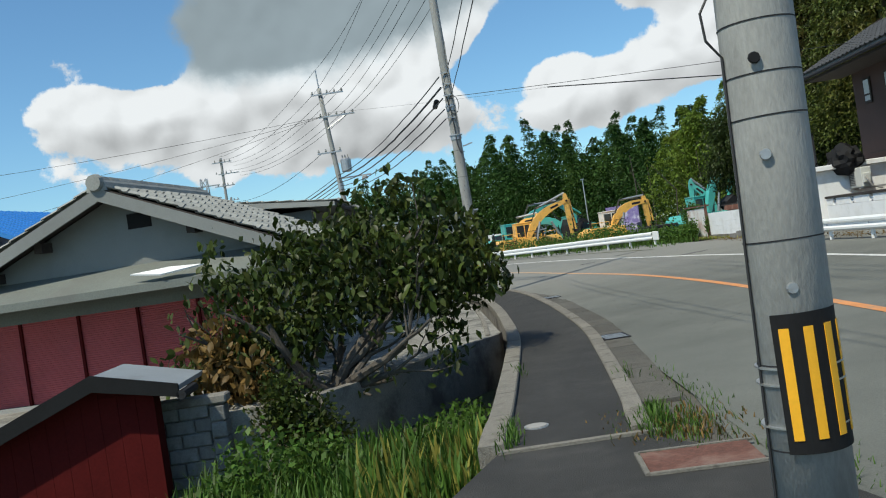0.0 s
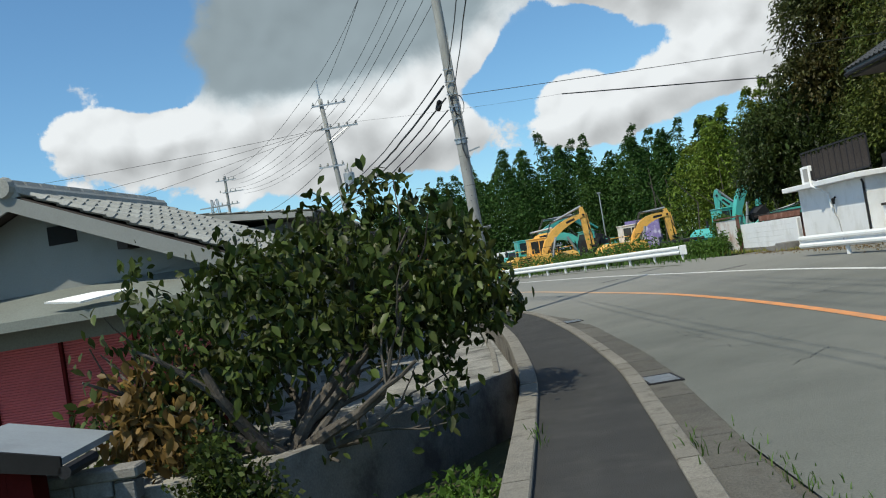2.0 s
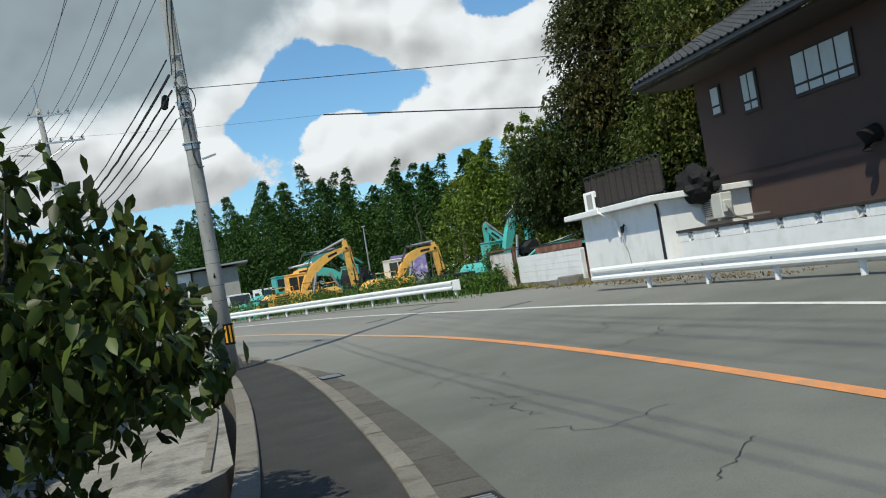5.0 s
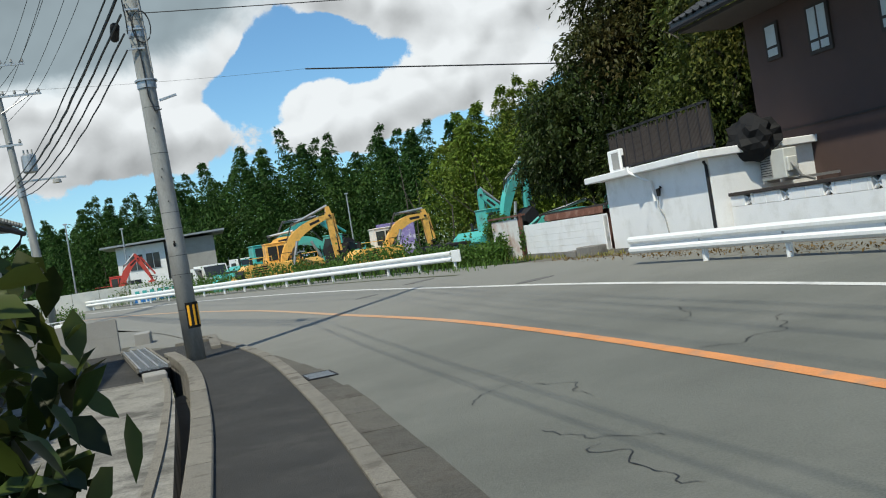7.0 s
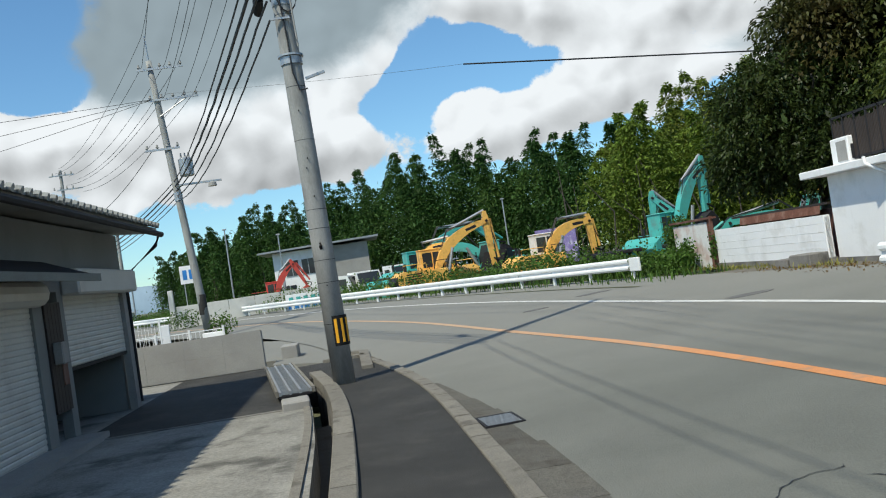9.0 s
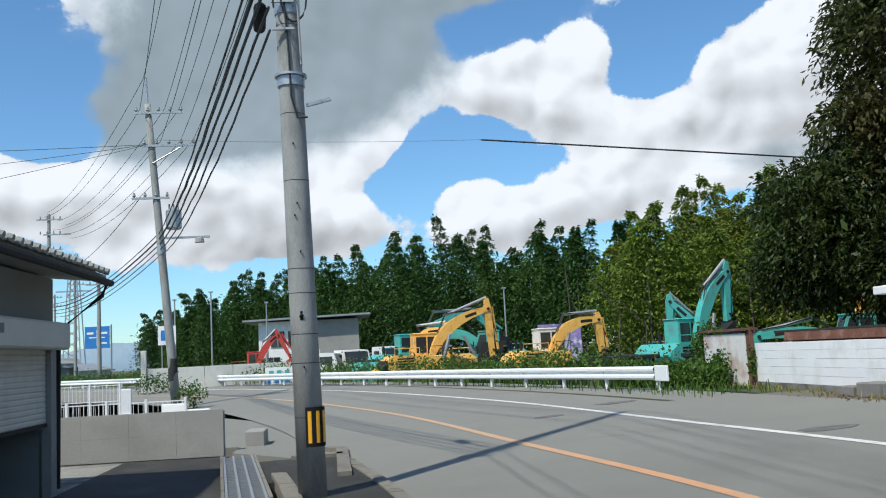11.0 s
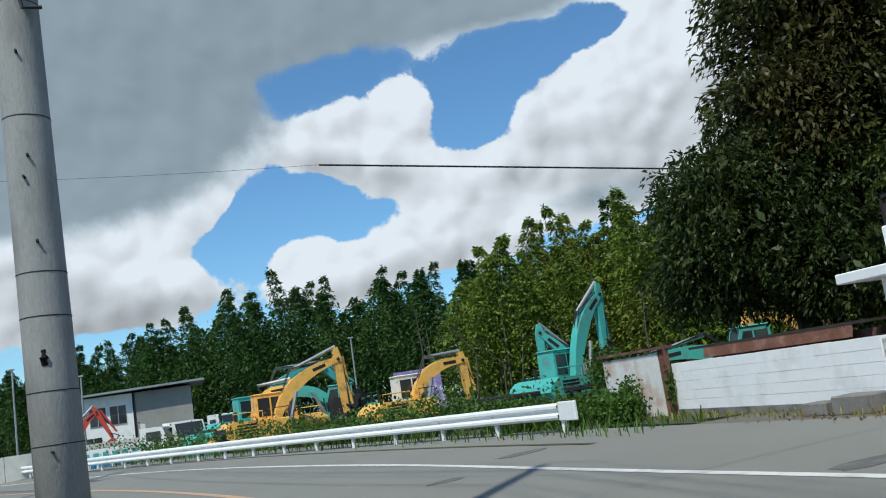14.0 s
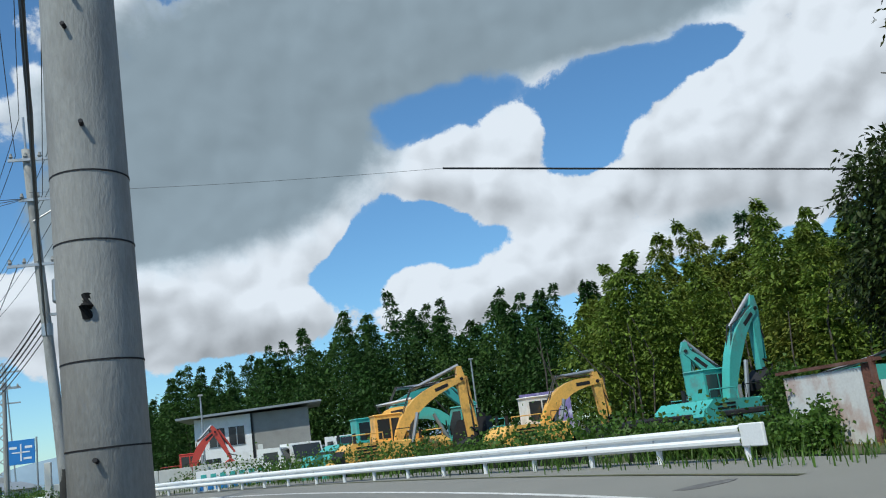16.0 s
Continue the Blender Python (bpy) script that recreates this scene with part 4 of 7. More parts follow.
for k in range(12):
    part("ridge_tile", prism(bmesh.new(), [(-0.1, RZ + 0.10), (-0.07, RZ + 0.15), (0.07, RZ + 0.15), (0.1, RZ + 0.10)], "y", -0.46 + k * 0.3, -0.46 + k * 0.3 + 0.27), M_TILE, ridge)
part("ridge_end", tube(bmesh.new(), [(0, -0.52, RZ + 0.06), (0, -0.44, RZ + 0.06)], [0.11, 0.13], 12), M_TILE, ridge, "round ornamental end tile")
lean = part("lean_to", prism(bmesh.new(), [(0.0, 1.80), (-0.78, 1.52), (-0.78, 1.56), (0.0, 1.86)], "x", wl - 0.3, wr + 0.15), M_LEANTO, h1, "weathered grey lean-to roof")
part("fascia", boxed(wl - 0.3, wr + 0.15, -0.82, -0.783, 1.46, 1.57), M_LEANTO, lean)
part("lintel", boxed(wl, wr, -0.02, 0.14, 1.26, 1.5), M_LEANTO, h1)
# ridge of the rear house continues behind
for k in range(6):
    x0 = wl + 0.05 + k * 0.92
    x1 = min(wr - 0.05, x0 + 0.88)
    slats_panel("shutter", x0, x1, 0.06, 1.26, 0.03, 0.032, M_RED, h1, label="closed red slatted metal shutter" if k == 0 else "")
    part("shutter_post", boxed(x1, x1 + 0.04, -0.02, 0.05, 0.06, 1.26), M_DARKRED, h1)
part("sill", boxed(wl, wr, -0.1, 0.06, 0.0, 0.06), M_PALECON, h1)
part("sheet_patch", prism(bmesh.new(), [(0.1, -0.02), (0.6, -0.18), (1.15, -0.03), (0.65, 0.05)], "z", 1.63, 1.65, pose(0.35, -0.1, 0.2, 22, 0, 0) @ pose(0, 0, 0)), M_WHITE, lean, "pale plastic sheet lying on the lean-to")

# retaining wall of split-face blocks below the house
bw = thing("block_wall", "weathered grey block retaining wall with coping", "wall", (-3.2, 10.42, -1.05), 2)
part("core", boxed(-6.5, -0.02, -0.08, 0.1, 0, 1.1), M_OLDCON, bw)
blk = bpy.data.meshes.new("block")
b_ = boxed(0, 0.385, -0.05, 0.1, 0, 0.18, 0.014)
b_.to_mesh(blk)
b_.free()
M_BLOCK = material("split_block", (0.17, 0.173, 0.175), 0.9, 0.3, 4, 40, 0.6, island=0.22, stain=(0.09, 0.088, 0.085), stain_amount=0.7, stain_scale=3)
blk.materials.append(M_BLOCK)
for r in range(6):
    x = -0.02 - (0.195 if r % 2 else 0)
    while x > -6.3:
        o = new("block", blk)
        o.parent = bw
        o.matrix_basis = pose(x - 0.385, -0.085 + random.uniform(-0.008, 0.008), 0.01 + r * 0.19)
        x -= 0.4
for k in range(5):
    part("pier_block", boxed(-0.19, 0.02, -0.16, 0.1, 0.01 + k * 0.22, 0.21 + k * 0.22, 0.012), M_BLOCK, bw)
part("coping", boxed(-6.5, 0.06, -0.17, 0.14, 1.12, 1.24, 0.02), M_OLDCON, bw, "dark concrete coping")

# dark red garden shed
rs = thing("garden_shed", "dark red board shed with grey sheet roof", "shed", (-4.75, 9.65, -1.67), 4)
rs.scale = (1.25, 1.25, 1.25)
part("front_wall", prism(bmesh.new(), [(-1.0, 0), (0.66, 0), (0.66, 1.66), (0.12, 1.84), (-1.0, 1.4)], "y", 0, 0.06), M_DARKRED, rs)
for k in range(9):
    x = -0.98 + k * 0.185
    part("board", boxed(x, x + 0.182, -0.012, -0.002, 0.05, min(1.78, 1.42 + 0.4 * max(0, x + 1) * 0.9) if x < 0.12 else 1.68), M_DARKRED, rs)
part("side_wall", boxed(0.6, 0.66, 0.06, 0.32, 0, 1.6), M_DARKRED, rs)
part("side_wall", boxed(-1.0, -0.94, 0.06, 0.32, 0, 1.4), M_DARKRED, rs)
rr_ = part("roof", prism(bmesh.new(), [(-1.5, 1.27), (0.15, 1.93), (1.0, 1.72), (1.0, 1.67), (0.15, 1.86), (-1.5, 1.2)], "y", -0.2, 0.95), M_SLATE, rs, "grey sheet metal roof")
part("fascia", prism(bmesh.new(), [(-1.5, 1.12), (0.15, 1.78), (1.0, 1.6), (1.0, 1.735), (0.15, 1.945), (-1.5, 1.285)], "y", -0.24, -0.202), M_BLACK, rr_, "dark edge board")
part("eave_pipe", tube(bmesh.new(), [(1.02, -0.24, 1.62), (1.02, 0.35, 1.62)], 0.05, 8), M_DARKSTEEL, rr_)
part("pale_panel", boxed(-1.75, -1.02, -0.02, 0.04, 0, 1.2), M_PALECON, rs, "pale grey side panel")

# blue roof further back
nb = thing("neighbour_house", "house with bright blue sheet roof behind", "house", (-18.0, 30.5, -0.4), -8)
part("wall", boxed(-5, 4.5, 0, 8, 0, 4.0), M_GREY_WALL, nb)
part("roof", prism(bmesh.new(), [(-5.5, 3.7), (0, 6.0), (5.2, 3.7), (5.2, 3.85), (0, 6.2), (-5.5, 3.85)], "y", -0.6, 8.5), M_BLUE, nb, "blue corrugated sheet roof")
for k in range(20):
    part("rib", prism(bmesh.new(), [(0.1, 6.2), (5.2, 3.9), (5.2, 3.85), (0.1, 6.15)], "y", -0.5 + k * 0.45, -0.44 + k * 0.45), M_BLUE, nb)
nb2 = thing("neighbour_house", "grey tiled house roof in the distance", "house", (-14.6, 17.5, -1.0), -8)
part("wall", boxed(-4, 2.2, 0, 5, 0, 3.6), M_GREY_WALL, nb2)
part("roof", prism(bmesh.new(), [(-4, 5.2), (2.9, 3.55), (2.9, 3.7), (-4, 5.4)], "y", -0.6, 5.4), M_TILE, nb2)

# ---- garage house with pale shutters ----
h2 = thing("garage_house", "cream plaster garage house with tiled eave and roller shutters", "house", (0, 0, -0.12))
X2, Y0, Y1 = -2.9, 18.75, 29.75
E2 = 3.12
wall2 = bmesh.new()
box(wall2, X2 - 0.15, X2, Y0, 22.9, 0, E2)
box(wall2, X2 - 0.15, X2, 22.9, Y1, 2.15, E2)
box(wall2, X2 - 0.15, X2, 25.15, 25.5, 0, 2.15)
box(wall2, X2 - 0.15, X2, 26.15, 26.4, 0, 2.15)
part("side_wall", wall2, M_GREY_WALL, h2)
part("end_wall", boxed(-8.0, X2 - 0.152, Y1 - 0.15, Y1, 0, E2), M_GREY_WALL, h2)
part("front_wall", boxed(-8.0, X2 - 0.152, Y0, Y0 + 0.15, 0, E2), M_GREY_WALL, h2)
part("inner_wall", boxed(-6.2, -6.1, Y0 + 0.2, Y1 - 0.2, 0, E2), M_OLDCON, h2)
part("ceiling_board", boxed(-6.0, X2 - 0.16, Y0 + 0.2, Y1 - 0.2, 2.3, 2.36), M_OLDCON, h2)
r2 = part("roof", prism(bmesh.new(), [(X2 + 0.62, E2 - 0.02), (-5.0, 3.38), (-8.4, E2 - 0.15), (-8.4, E2 - 0.03), (-5.0, 3.52), (X2 + 0.62, E2 + 0.08)], "y", Y0 - 0.5, Y1 + 0.55), M_TILE, h2, "tiled roof with curled eave tiles")
sl2 = Vector((-5.0 - (X2 + 0.62), 0, 3.52 - (E2 + 0.08)))
tiled_slope(r2, (X2 + 0.68, Y0 - 0.45, E2 + 0.075), (0, 1, 0), sl2, 42, 7, 0.28, 0.34, M_TILE)
for k in range(42):
    part("eave_tile", tube(bmesh.new(), [(X2 + 0.66, Y0 - 0.45 + 0.28 * k + 0.235, E2 + 0.12), (X2 + 0.73, Y0 - 0.45 + 0.28 * k + 0.235, E2 + 0.1)], 0.05, 8), M_TILE, r2)
part("gutter_pipe", tube(bmesh.new(), [(X2 + 0.7, Y0 - 0.4, E2 - 0.02), (X2 + 0.7, Y1 + 0.5, E2 - 0.05)], 0.055, 8), M_DARKSTEEL, h2, "dark eave gutter")
part("downpipe", tube(bmesh.new(), [(X2 + 0.7, Y1 + 0.3, E2 - 0.06), (X2 + 0.62, Y1 + 0.3, E2 - 0.25), (X2 + 0.03, Y1 + 0.16, E2 - 0.75), (X2 + 0.03, Y1 + 0.1, 0.1)], 0.035, 8), M_DARKSTEEL, h2, "dark rain pipe")
slats_panel("roller_shutter", 22.9, 25.15, 0.02, 2.0, X2 - 0.05, 0.075, M_SHUTTER, h2, "y", "closed cream roller shutter")
sh2 = slats_panel("roller_shutter", 26.4, 29.55, 1.05, 2.1, X2 - 0.05, 0.075, M_SHUTTER, h2, "y", "half-open cream roller shutter")
part("shutter_foot", boxed(X2 - 0.07, X2 - 0.02, 26.4, 29.55, 1.0, 1.05), M_DARKSTEEL, sh2)
part("shutter_box", tube(bmesh.new(), [(X2 + 0.05, 22.8, 2.12), (X2 + 0.05, 25.25, 2.12)], 0.17, 12), M_SHUTTER, h2, "rounded shutter housing")
part("shutter_box", boxed(X2, X2 + 0.28, 26.35, 29.65, 2.08, 2.46, 0.03), M_SHUTTER, h2, "boxed shutter housing")
part("corner_post", boxed(X2 - 0.1, X2 + 0.03, 29.56, 29.8, 0, 2.1), M_PALECON, h2)
aw = part("awning", prism(bmesh.new(), [(X2, 2.5), (X2 + 0.72, 2.24), (X2 + 0.72, 2.28), (X2, 2.57)], "y", Y0, 25.75), M_DARKSTEEL, h2, "thin dark awning")
part("awning_edge", boxed(X2 + 0.722, X2 + 0.75, Y0, 25.78, 2.2, 2.3), M_LEANTO, aw)
for k in range(5):
    part("wall_board", boxed(X2 + 0.001, X2 + 0.03, 25.5 + 0.13 * k, 25.62 + 0.13 * k, 0.5, 2.0), M_DARKWOOD, h2)
part("meter_box", boxed(X2 + 0.03, X2 + 0.16, 25.62, 25.85, 1.15, 1.45, 0.015), M_PALECON, h2, "grey meter box")
part("notice", boxed(X2 + 0.031, X2 + 0.045, 25.9, 26.1, 0.85, 1.15), M_RUST, h2, "faded orange notice")
part("base_step", boxed(X2 - 0.1, X2 + 0.42, Y0, 26.3, 0.0, 0.09), M_PALECON, h2)


# ---- outer side of the bend: store, walls, barrier, brown house ----
Z0 = bank(6.2)
sd = thing("roadside_store", "white rendered flat-roofed store with overhanging slab", "shed", (11.5, 26.5, Z0 - 0.02))
part("wall", boxed(0, 3.2, 0, 5.0, 0, 1.86, 0.01), M_WHITE, sd)
part("roof_slab", boxed(-0.33, 3.5, -0.2, 5.55, 1.862, 2.02, 0.015), M_WHITE, sd, "white concrete roof slab")
part("plinth", boxed(-0.02, -0.001, 0, 5.0, 0, 0.1), M_OLDCON, sd)
part("conduit", tube(bmesh.new(), [(-0.36, 2.9, 2.04), (-0.37, 2.85, 1.9), (-0.06, 2.45, 1.6), (-0.05, 2.4, 1.15)], 0.035, 8), M_WHITE, sd, "white bent drain pipe")
part("lamp_bracket", tube(bmesh.new(), [(-0.02, 2.1, 1.45), (-0.09, 2.1, 1.4), (-0.1, 2.1, 1.25)], [0.04, 0.06, 0.04], 8), M_BLACK, sd, "small black wall fitting")
part("wire", tube(bmesh.new(), [(-0.1, 2.1, 1.3), (-0.03, 2.3, 1.0), (-0.03, 2.1, 0.8), (-0.02, 1.95, 0.1)], 0.012, 6), M_PALECON, sd)
part("downpipe", tube(bmesh.new(), [(-0.05, 0.1, 1.8), (-0.05, 0.03, 1.7), (-0.05, 0.02, 0.02)], 0.035, 8), M_DARKSTEEL, sd, "dark rain pipe")
bs = thing("concrete_block", "loose concrete blocks beside the store", "block", (10.95, 31.75, Z0 - 0.03), 10)
part("block", boxed(-0.25, 0.25, -0.35, 0.35, 0, 0.28, 0.02), M_OLDCON, bs)
part("block", boxed(-0.2, 0.2, 0.5, 0.95, 0, 0.2, 0.02), M_OLDCON, bs)

ac2 = thing("vent_box", "small white air conditioner unit on the roof slab", "air conditioner", (11.65, 31.1, Z0 + 2.0))
part("case", boxed(0, 0.28, -0.35, 0.35, 0, 0.58, 0.02), M_WHITE, ac2)
part("fan_grille", boxed(-0.012, -0.001, -0.28, 0.1, 0.08, 0.5), M_PALECON, ac2)
part("side_panel", boxed(0.05, 0.2, -0.365, -0.351, 0.1, 0.4), M_DARKSTEEL, ac2)

ac = thing("air_conditioner", "cream outdoor air conditioner unit on wall brackets", "air conditioner", (12.62, 26.0, Z0 + 1.18))
part("case", boxed(0, 0.32, -0.42, 0.42, 0, 0.6, 0.02), M_SHUTTER, ac)
g_ = part("fan_grille", boxed(-0.014, -0.001, 0.0, 0.38, 0.06, 0.54), M_PALECON, ac, "grey fan grille")
for k in range(9):
    part("grille_bar", boxed(-0.022, -0.015, 0.02, 0.36, 0.09 + k * 0.05, 0.105 + k * 0.05), M_DARKSTEEL, g_)
part("valve_cover", boxed(0.02, 0.25, -0.5, -0.421, 0.12, 0.42, 0.02), M_SHUTTER, ac)
part("hose", tube(bmesh.new(), [(0.1, -0.5, 0.3), (0.1, -0.6, 0.2), (0.2, -0.62, 0.0), (0.5, -0.6, -0.1)], 0.03, 8), M_PALECON, ac)
for yy in (-0.3, 0.28):
    part("bracket", boxed(-0.05, 1.35, yy, yy + 0.04, -0.06, -0.005), M_STEEL, ac)

# railing with netting on the roof slab
rl = thing("roof_railing", "dark netted railing on the flat roof", "railing", (11.75, 26.6, Z0 + 2.0))
for k in range(12):
    part("post", boxed(0.0, 0.04, k * 0.44, k * 0.44 + 0.035, 0, 1.05), M_DARKSTEEL, rl)
for z in (0.08, 1.0):
    part("rail", boxed(0.0, 0.045, 0, 4.9, z, z + 0.05), M_DARKSTEEL, rl)
for k in range(90):
    part("picket", boxed(0.012, 0.03, 0.03 + k * 0.054, 0.066 + k * 0.054, 0.1, 1.0 - 0.15 * random.random()), M_DARKWOOD, rl)
tp = thing("tarpaulin", "black tarpaulin heaped over a corner", "tarpaulin", (12.6, 26.45, Z0 + 2.1))
bm = bmesh.new()
bmesh.ops.create_icosphere(bm, subdivisions=3, radius=1.0)
for v in bm.verts:
    n_ = noise.noise(v.co * 2.3) * 0.35 + noise.noise(v.co * 6) * 0.12
    v.co = Vector((v.co.x * 0.5, v.co.y * 0.6, v.co.z * 0.48)) * (1 + n_)
part("sheet", bm, M_BLACK, tp)

# ornamental block wall
ow = thing("ornamental_wall", "pale blue-white block wall with pierced ornamental blocks", "wall", (11.8, 26.4, Z0 - 0.02), kind="structure")
part("lower_wall", boxed(0, 0.15, -22, -0.02, 0, 0.78), M_WHITE, ow)
part("cap", boxed(-0.04, 0.19, -22, -0.02, 1.0, 1.07, 0.01), M_DARKWOOD, ow, "dark coping")
part("footing", boxed(-0.06, -0.001, -22, -0.02, 0, 0.1), M_OLDCON, ow)
for k in range(54):
    y = -0.42 - k * 0.4
    if k % 3 == 1:
        pb = part("pierced_block", boxed(0.0, 0.15, y, y + 0.08, 0.785, 0.998), M_WHITE, ow)
        part("pierced_frame", boxed(0.0, 0.15, y + 0.31, y + 0.39, 0.785, 0.998), M_WHITE, pb)
        f_ = bmesh.new()
        box(f_, 0.03, 0.12, -0.13, 0.13, -0.014, 0.014, m=pose(0, y + 0.195, 0.89, 40, 0, 0))
        box(f_, 0.03, 0.12, -0.13, 0.13, -0.014, 0.014, m=pose(0, y + 0.195, 0.89, -40, 0, 0))
        part("pierced_cross", f_, M_WHITE, pb)
        # Black sheet behind the piercing stands in for its shaded depth.
        part("back", boxed(0.125, 0.149, y + 0.081, y + 0.309, 0.79, 0.995), M_BLACK, pb)
    else:
        part("block", boxed(0.0, 0.15, y, y + 0.39, 0.785, 0.998, 0.004), M_WHITE, ow)

# low white wall of painted blocks
ww = thing("boundary_wall", "white painted block wall with rubbed patches", "wall", (11.3, 31.55, Z0 - 0.02), 0.9, kind="structure")
part("core", boxed(0.03, 0.13, 0, 5.8, 0.1, 1.0), M_WHITE, ww)
part("footing", boxed(-0.05, 0.2, 0, 5.85, 0, 0.12), M_OLDCON, ww)
for r in range(5):
    y, k = 0.0, 0
    while y < 5.7:
        w_ = min(0.6 if (k or r % 2 == 0) else 0.3, 5.8 - y)
        part("block", boxed(0.0, 0.15, y, y + w_ - 0.003, 0.122 + r * 0.185, 0.122 + r * 0.185 + random.uniform(0.178, 0.184), 0.002), M_WHITE, ww)
        y, k = y + w_, k + 1

# rusty corrugated fence at the wall's end
cf = thing("corrugated_fence", "pale corrugated sheet fence with rusty end", "fence", (11.2, 37.43, Z0 - 0.02), 3)


def corrugated(x0, x1, z0, z1, mat, parent, m=None, pitch=0.09, name="sheet"):
    bm = bmesh.new()
    n = int((x1 - x0) / pitch * 4)
    rows = []
    for k in range(n + 1):
        y = x0 + (x1 - x0) * k / n
        o = 0.018 * math.sin(2 * math.pi * k / 4)
        rows.append((bm.verts.new((o, y, z0)), bm.verts.new((o, y, z1)), bm.verts.new((o + 0.006, y, z1)), bm.verts.new((o + 0.006, y, z0))))
    for a, b in zip(rows, rows[1:]):
        for i in range(4):
            bm.faces.new((a[i], b[i], b[(i + 1) % 4], a[(i + 1) % 4]))
    if m is not None:
        bmesh.ops.transform(bm, verts=bm.verts, matrix=m)
    return part(name, bm, mat, parent)


corrugated(0.35, 2.75, 0, 1.3, M_CORR, cf)
corrugated(0.02, 0.34, 0, 1.36, M_RUST, cf)
part("post", boxed(-0.08, 0.0, -0.06, 0.02, 0, 1.45), M_RUST, cf)
part("top_beam", boxed(-0.06, 0.1, -0.1, 2.9, 1.37, 1.43), M_RUST, cf)
rf = thing("rusty_roof", "rusty corrugated sheets leaning behind the wall", "sheet metal", (11.9, 32.2, Z0 + 1.05), 0)
corrugated(0.6, 5.0, 0, 0.2, M_RUST, rf, pose(0, 0, 0, 0, 12, 0))
part("ridge_beam", boxed(0.04, 0.9, 0.3, 5.6, 0.2, 0.25), M_DARKWOOD, rf)
part("sheet_stack", boxed(0.2, 1.6, 0.2, 5.0, -1.05, 0.1), M_RUST, rf)


# crash barriers
def w_beam(bm, a, b, up=None):
    """A folded barrier beam between two points, facing left of the way."""
    a, b = Vector(a), Vector(b)
    d = (b - a).normalized()
    out = Vector((-d.y, d.x, 0))
    prof = [(0.0, -0.17), (0.03, -0.165), (0.075, -0.12), (0.075, -0.07), (0.015, -0.025), (0.015, 0.025), (0.075, 0.07), (0.075, 0.12), (0.03, 0.165), (0.0, 0.17)]
    rings = []
    for p in (a, b):
        front = [bm.verts.new(p + out * o + Vector((0, 0, z))) for o, z in prof]
        back = [bm.verts.new(p + out * (o - 0.008) + Vector((0, 0, z))) for o, z in prof]
        rings.append((front, back))
    (f0, k0), (f1, k1) = rings
    for i in range(len(prof) - 1):
        bm.faces.new((f0[i], f1[i], f1[i + 1], f0[i + 1]))
        bm.faces.new((k0[i], k0[i + 1], k1[i + 1], k1[i]))
    return bm


def barrier(name, label, offs, i0, i1, step, height, post_h):
    t = thing(name, label, "guard rail", kind="structure")
    idx = list(range(i0, i1, step))
    for q, (i, j) in enumerate(zip(idx, idx[1:])):
        da, db = offs(q / (len(idx) - 1)), offs((q + 1) / (len(idx) - 1))
        a, b = at_road(i, da), at_road(j, db)
        za, zb = bank(min(da, 6.2)) + height, bank(min(db, 6.2)) + height
        part("beam", w_beam(bmesh.new(), (*a, za), (*b, zb)), M_RAIL, t)
        part("post", tube(bmesh.new(), [(a[0] + 0.06, a[1], za - height - 0.05), (a[0] + 0.06, a[1], za + 0.12)], 0.057, 10), M_RAIL, t)
        part("bolt", boxed(a[0] - 0.03, a[0] + 0.0, a[1] - 0.02, a[1] + 0.02, za - 0.02, za + 0.02), M_STEEL, t)
    return t, at_road(idx[0], offs(0)), bank(min(offs(0), 6.2)) + height


gi = near_y(36.6)
gt, ge, gz = barrier("guard_rail", "long white crash barrier curving along the yard", lambda u: 4.75 + 1.15 * max(0.0, 1 - u * 5) ** 1.5, gi, near_y(112), 4, 0.43, 0.6)
part("end_sleeve", boxed(-0.03, 0.04, -0.62, 0.02, -0.19, 0.19, 0.015, pose(ge[0], ge[1], gz, 0, 0, 8)), M_RAIL, gt, "white rounded end plate with rust")
g2, _, _ = barrier("guard_rail", "white double crash barrier before the block wall", lambda u: 5.15 - 0.45 * u, near_y(2), near_y(27.6), 4, 0.40, 0.5)
# ---- brown house ----
bh = thing("brown_house", "dark brown rendered house with tiled eaves and barred windows", "house", (14.0, 14.0, Z0))
part("wall", boxed(0, 8, 0, 14.25, 0, 5.2), M_BROWN, bh)
# Dark strip marks on the wall where the eave's shade ends.
part("wall_band", boxed(-0.02, -0.001, 0, 13.7, 2.2, 2.24), M_DARKWOOD, bh)
rb = part("roof", prism(bmesh.new(), [(-1.35, 5.0), (4, 7.6), (9, 5.0), (9, 5.18), (4, 7.85), (-1.35, 5.18)], "y", -0.8, 15.1), M_DARKTILE, bh, "dark tiled roof with deep eaves")
tiled_slope(rb, (-1.4, 15.1, 5.17), (0, -1, 0), Vector((5.35, 0, 2.67)), 46, 8, 0.3, 0.36, M_DARKTILE)
part("soffit", boxed(-1.3, -0.002, -0.7, 14.9, 4.9, 4.98), M_DARKWOOD, bh)
part("gutter_pipe", tube(bmesh.new(), [(-1.43, -0.7, 5.02), (-1.43, 15.0, 5.02)], 0.06, 8), M_DARKSTEEL, bh)
part("gable_board", prism(bmesh.new(), [(-1.35, 4.95), (4, 7.55), (4, 7.9), (-1.35, 5.25)], "y", 15.1, 15.16), M_DARKWOOD, bh)


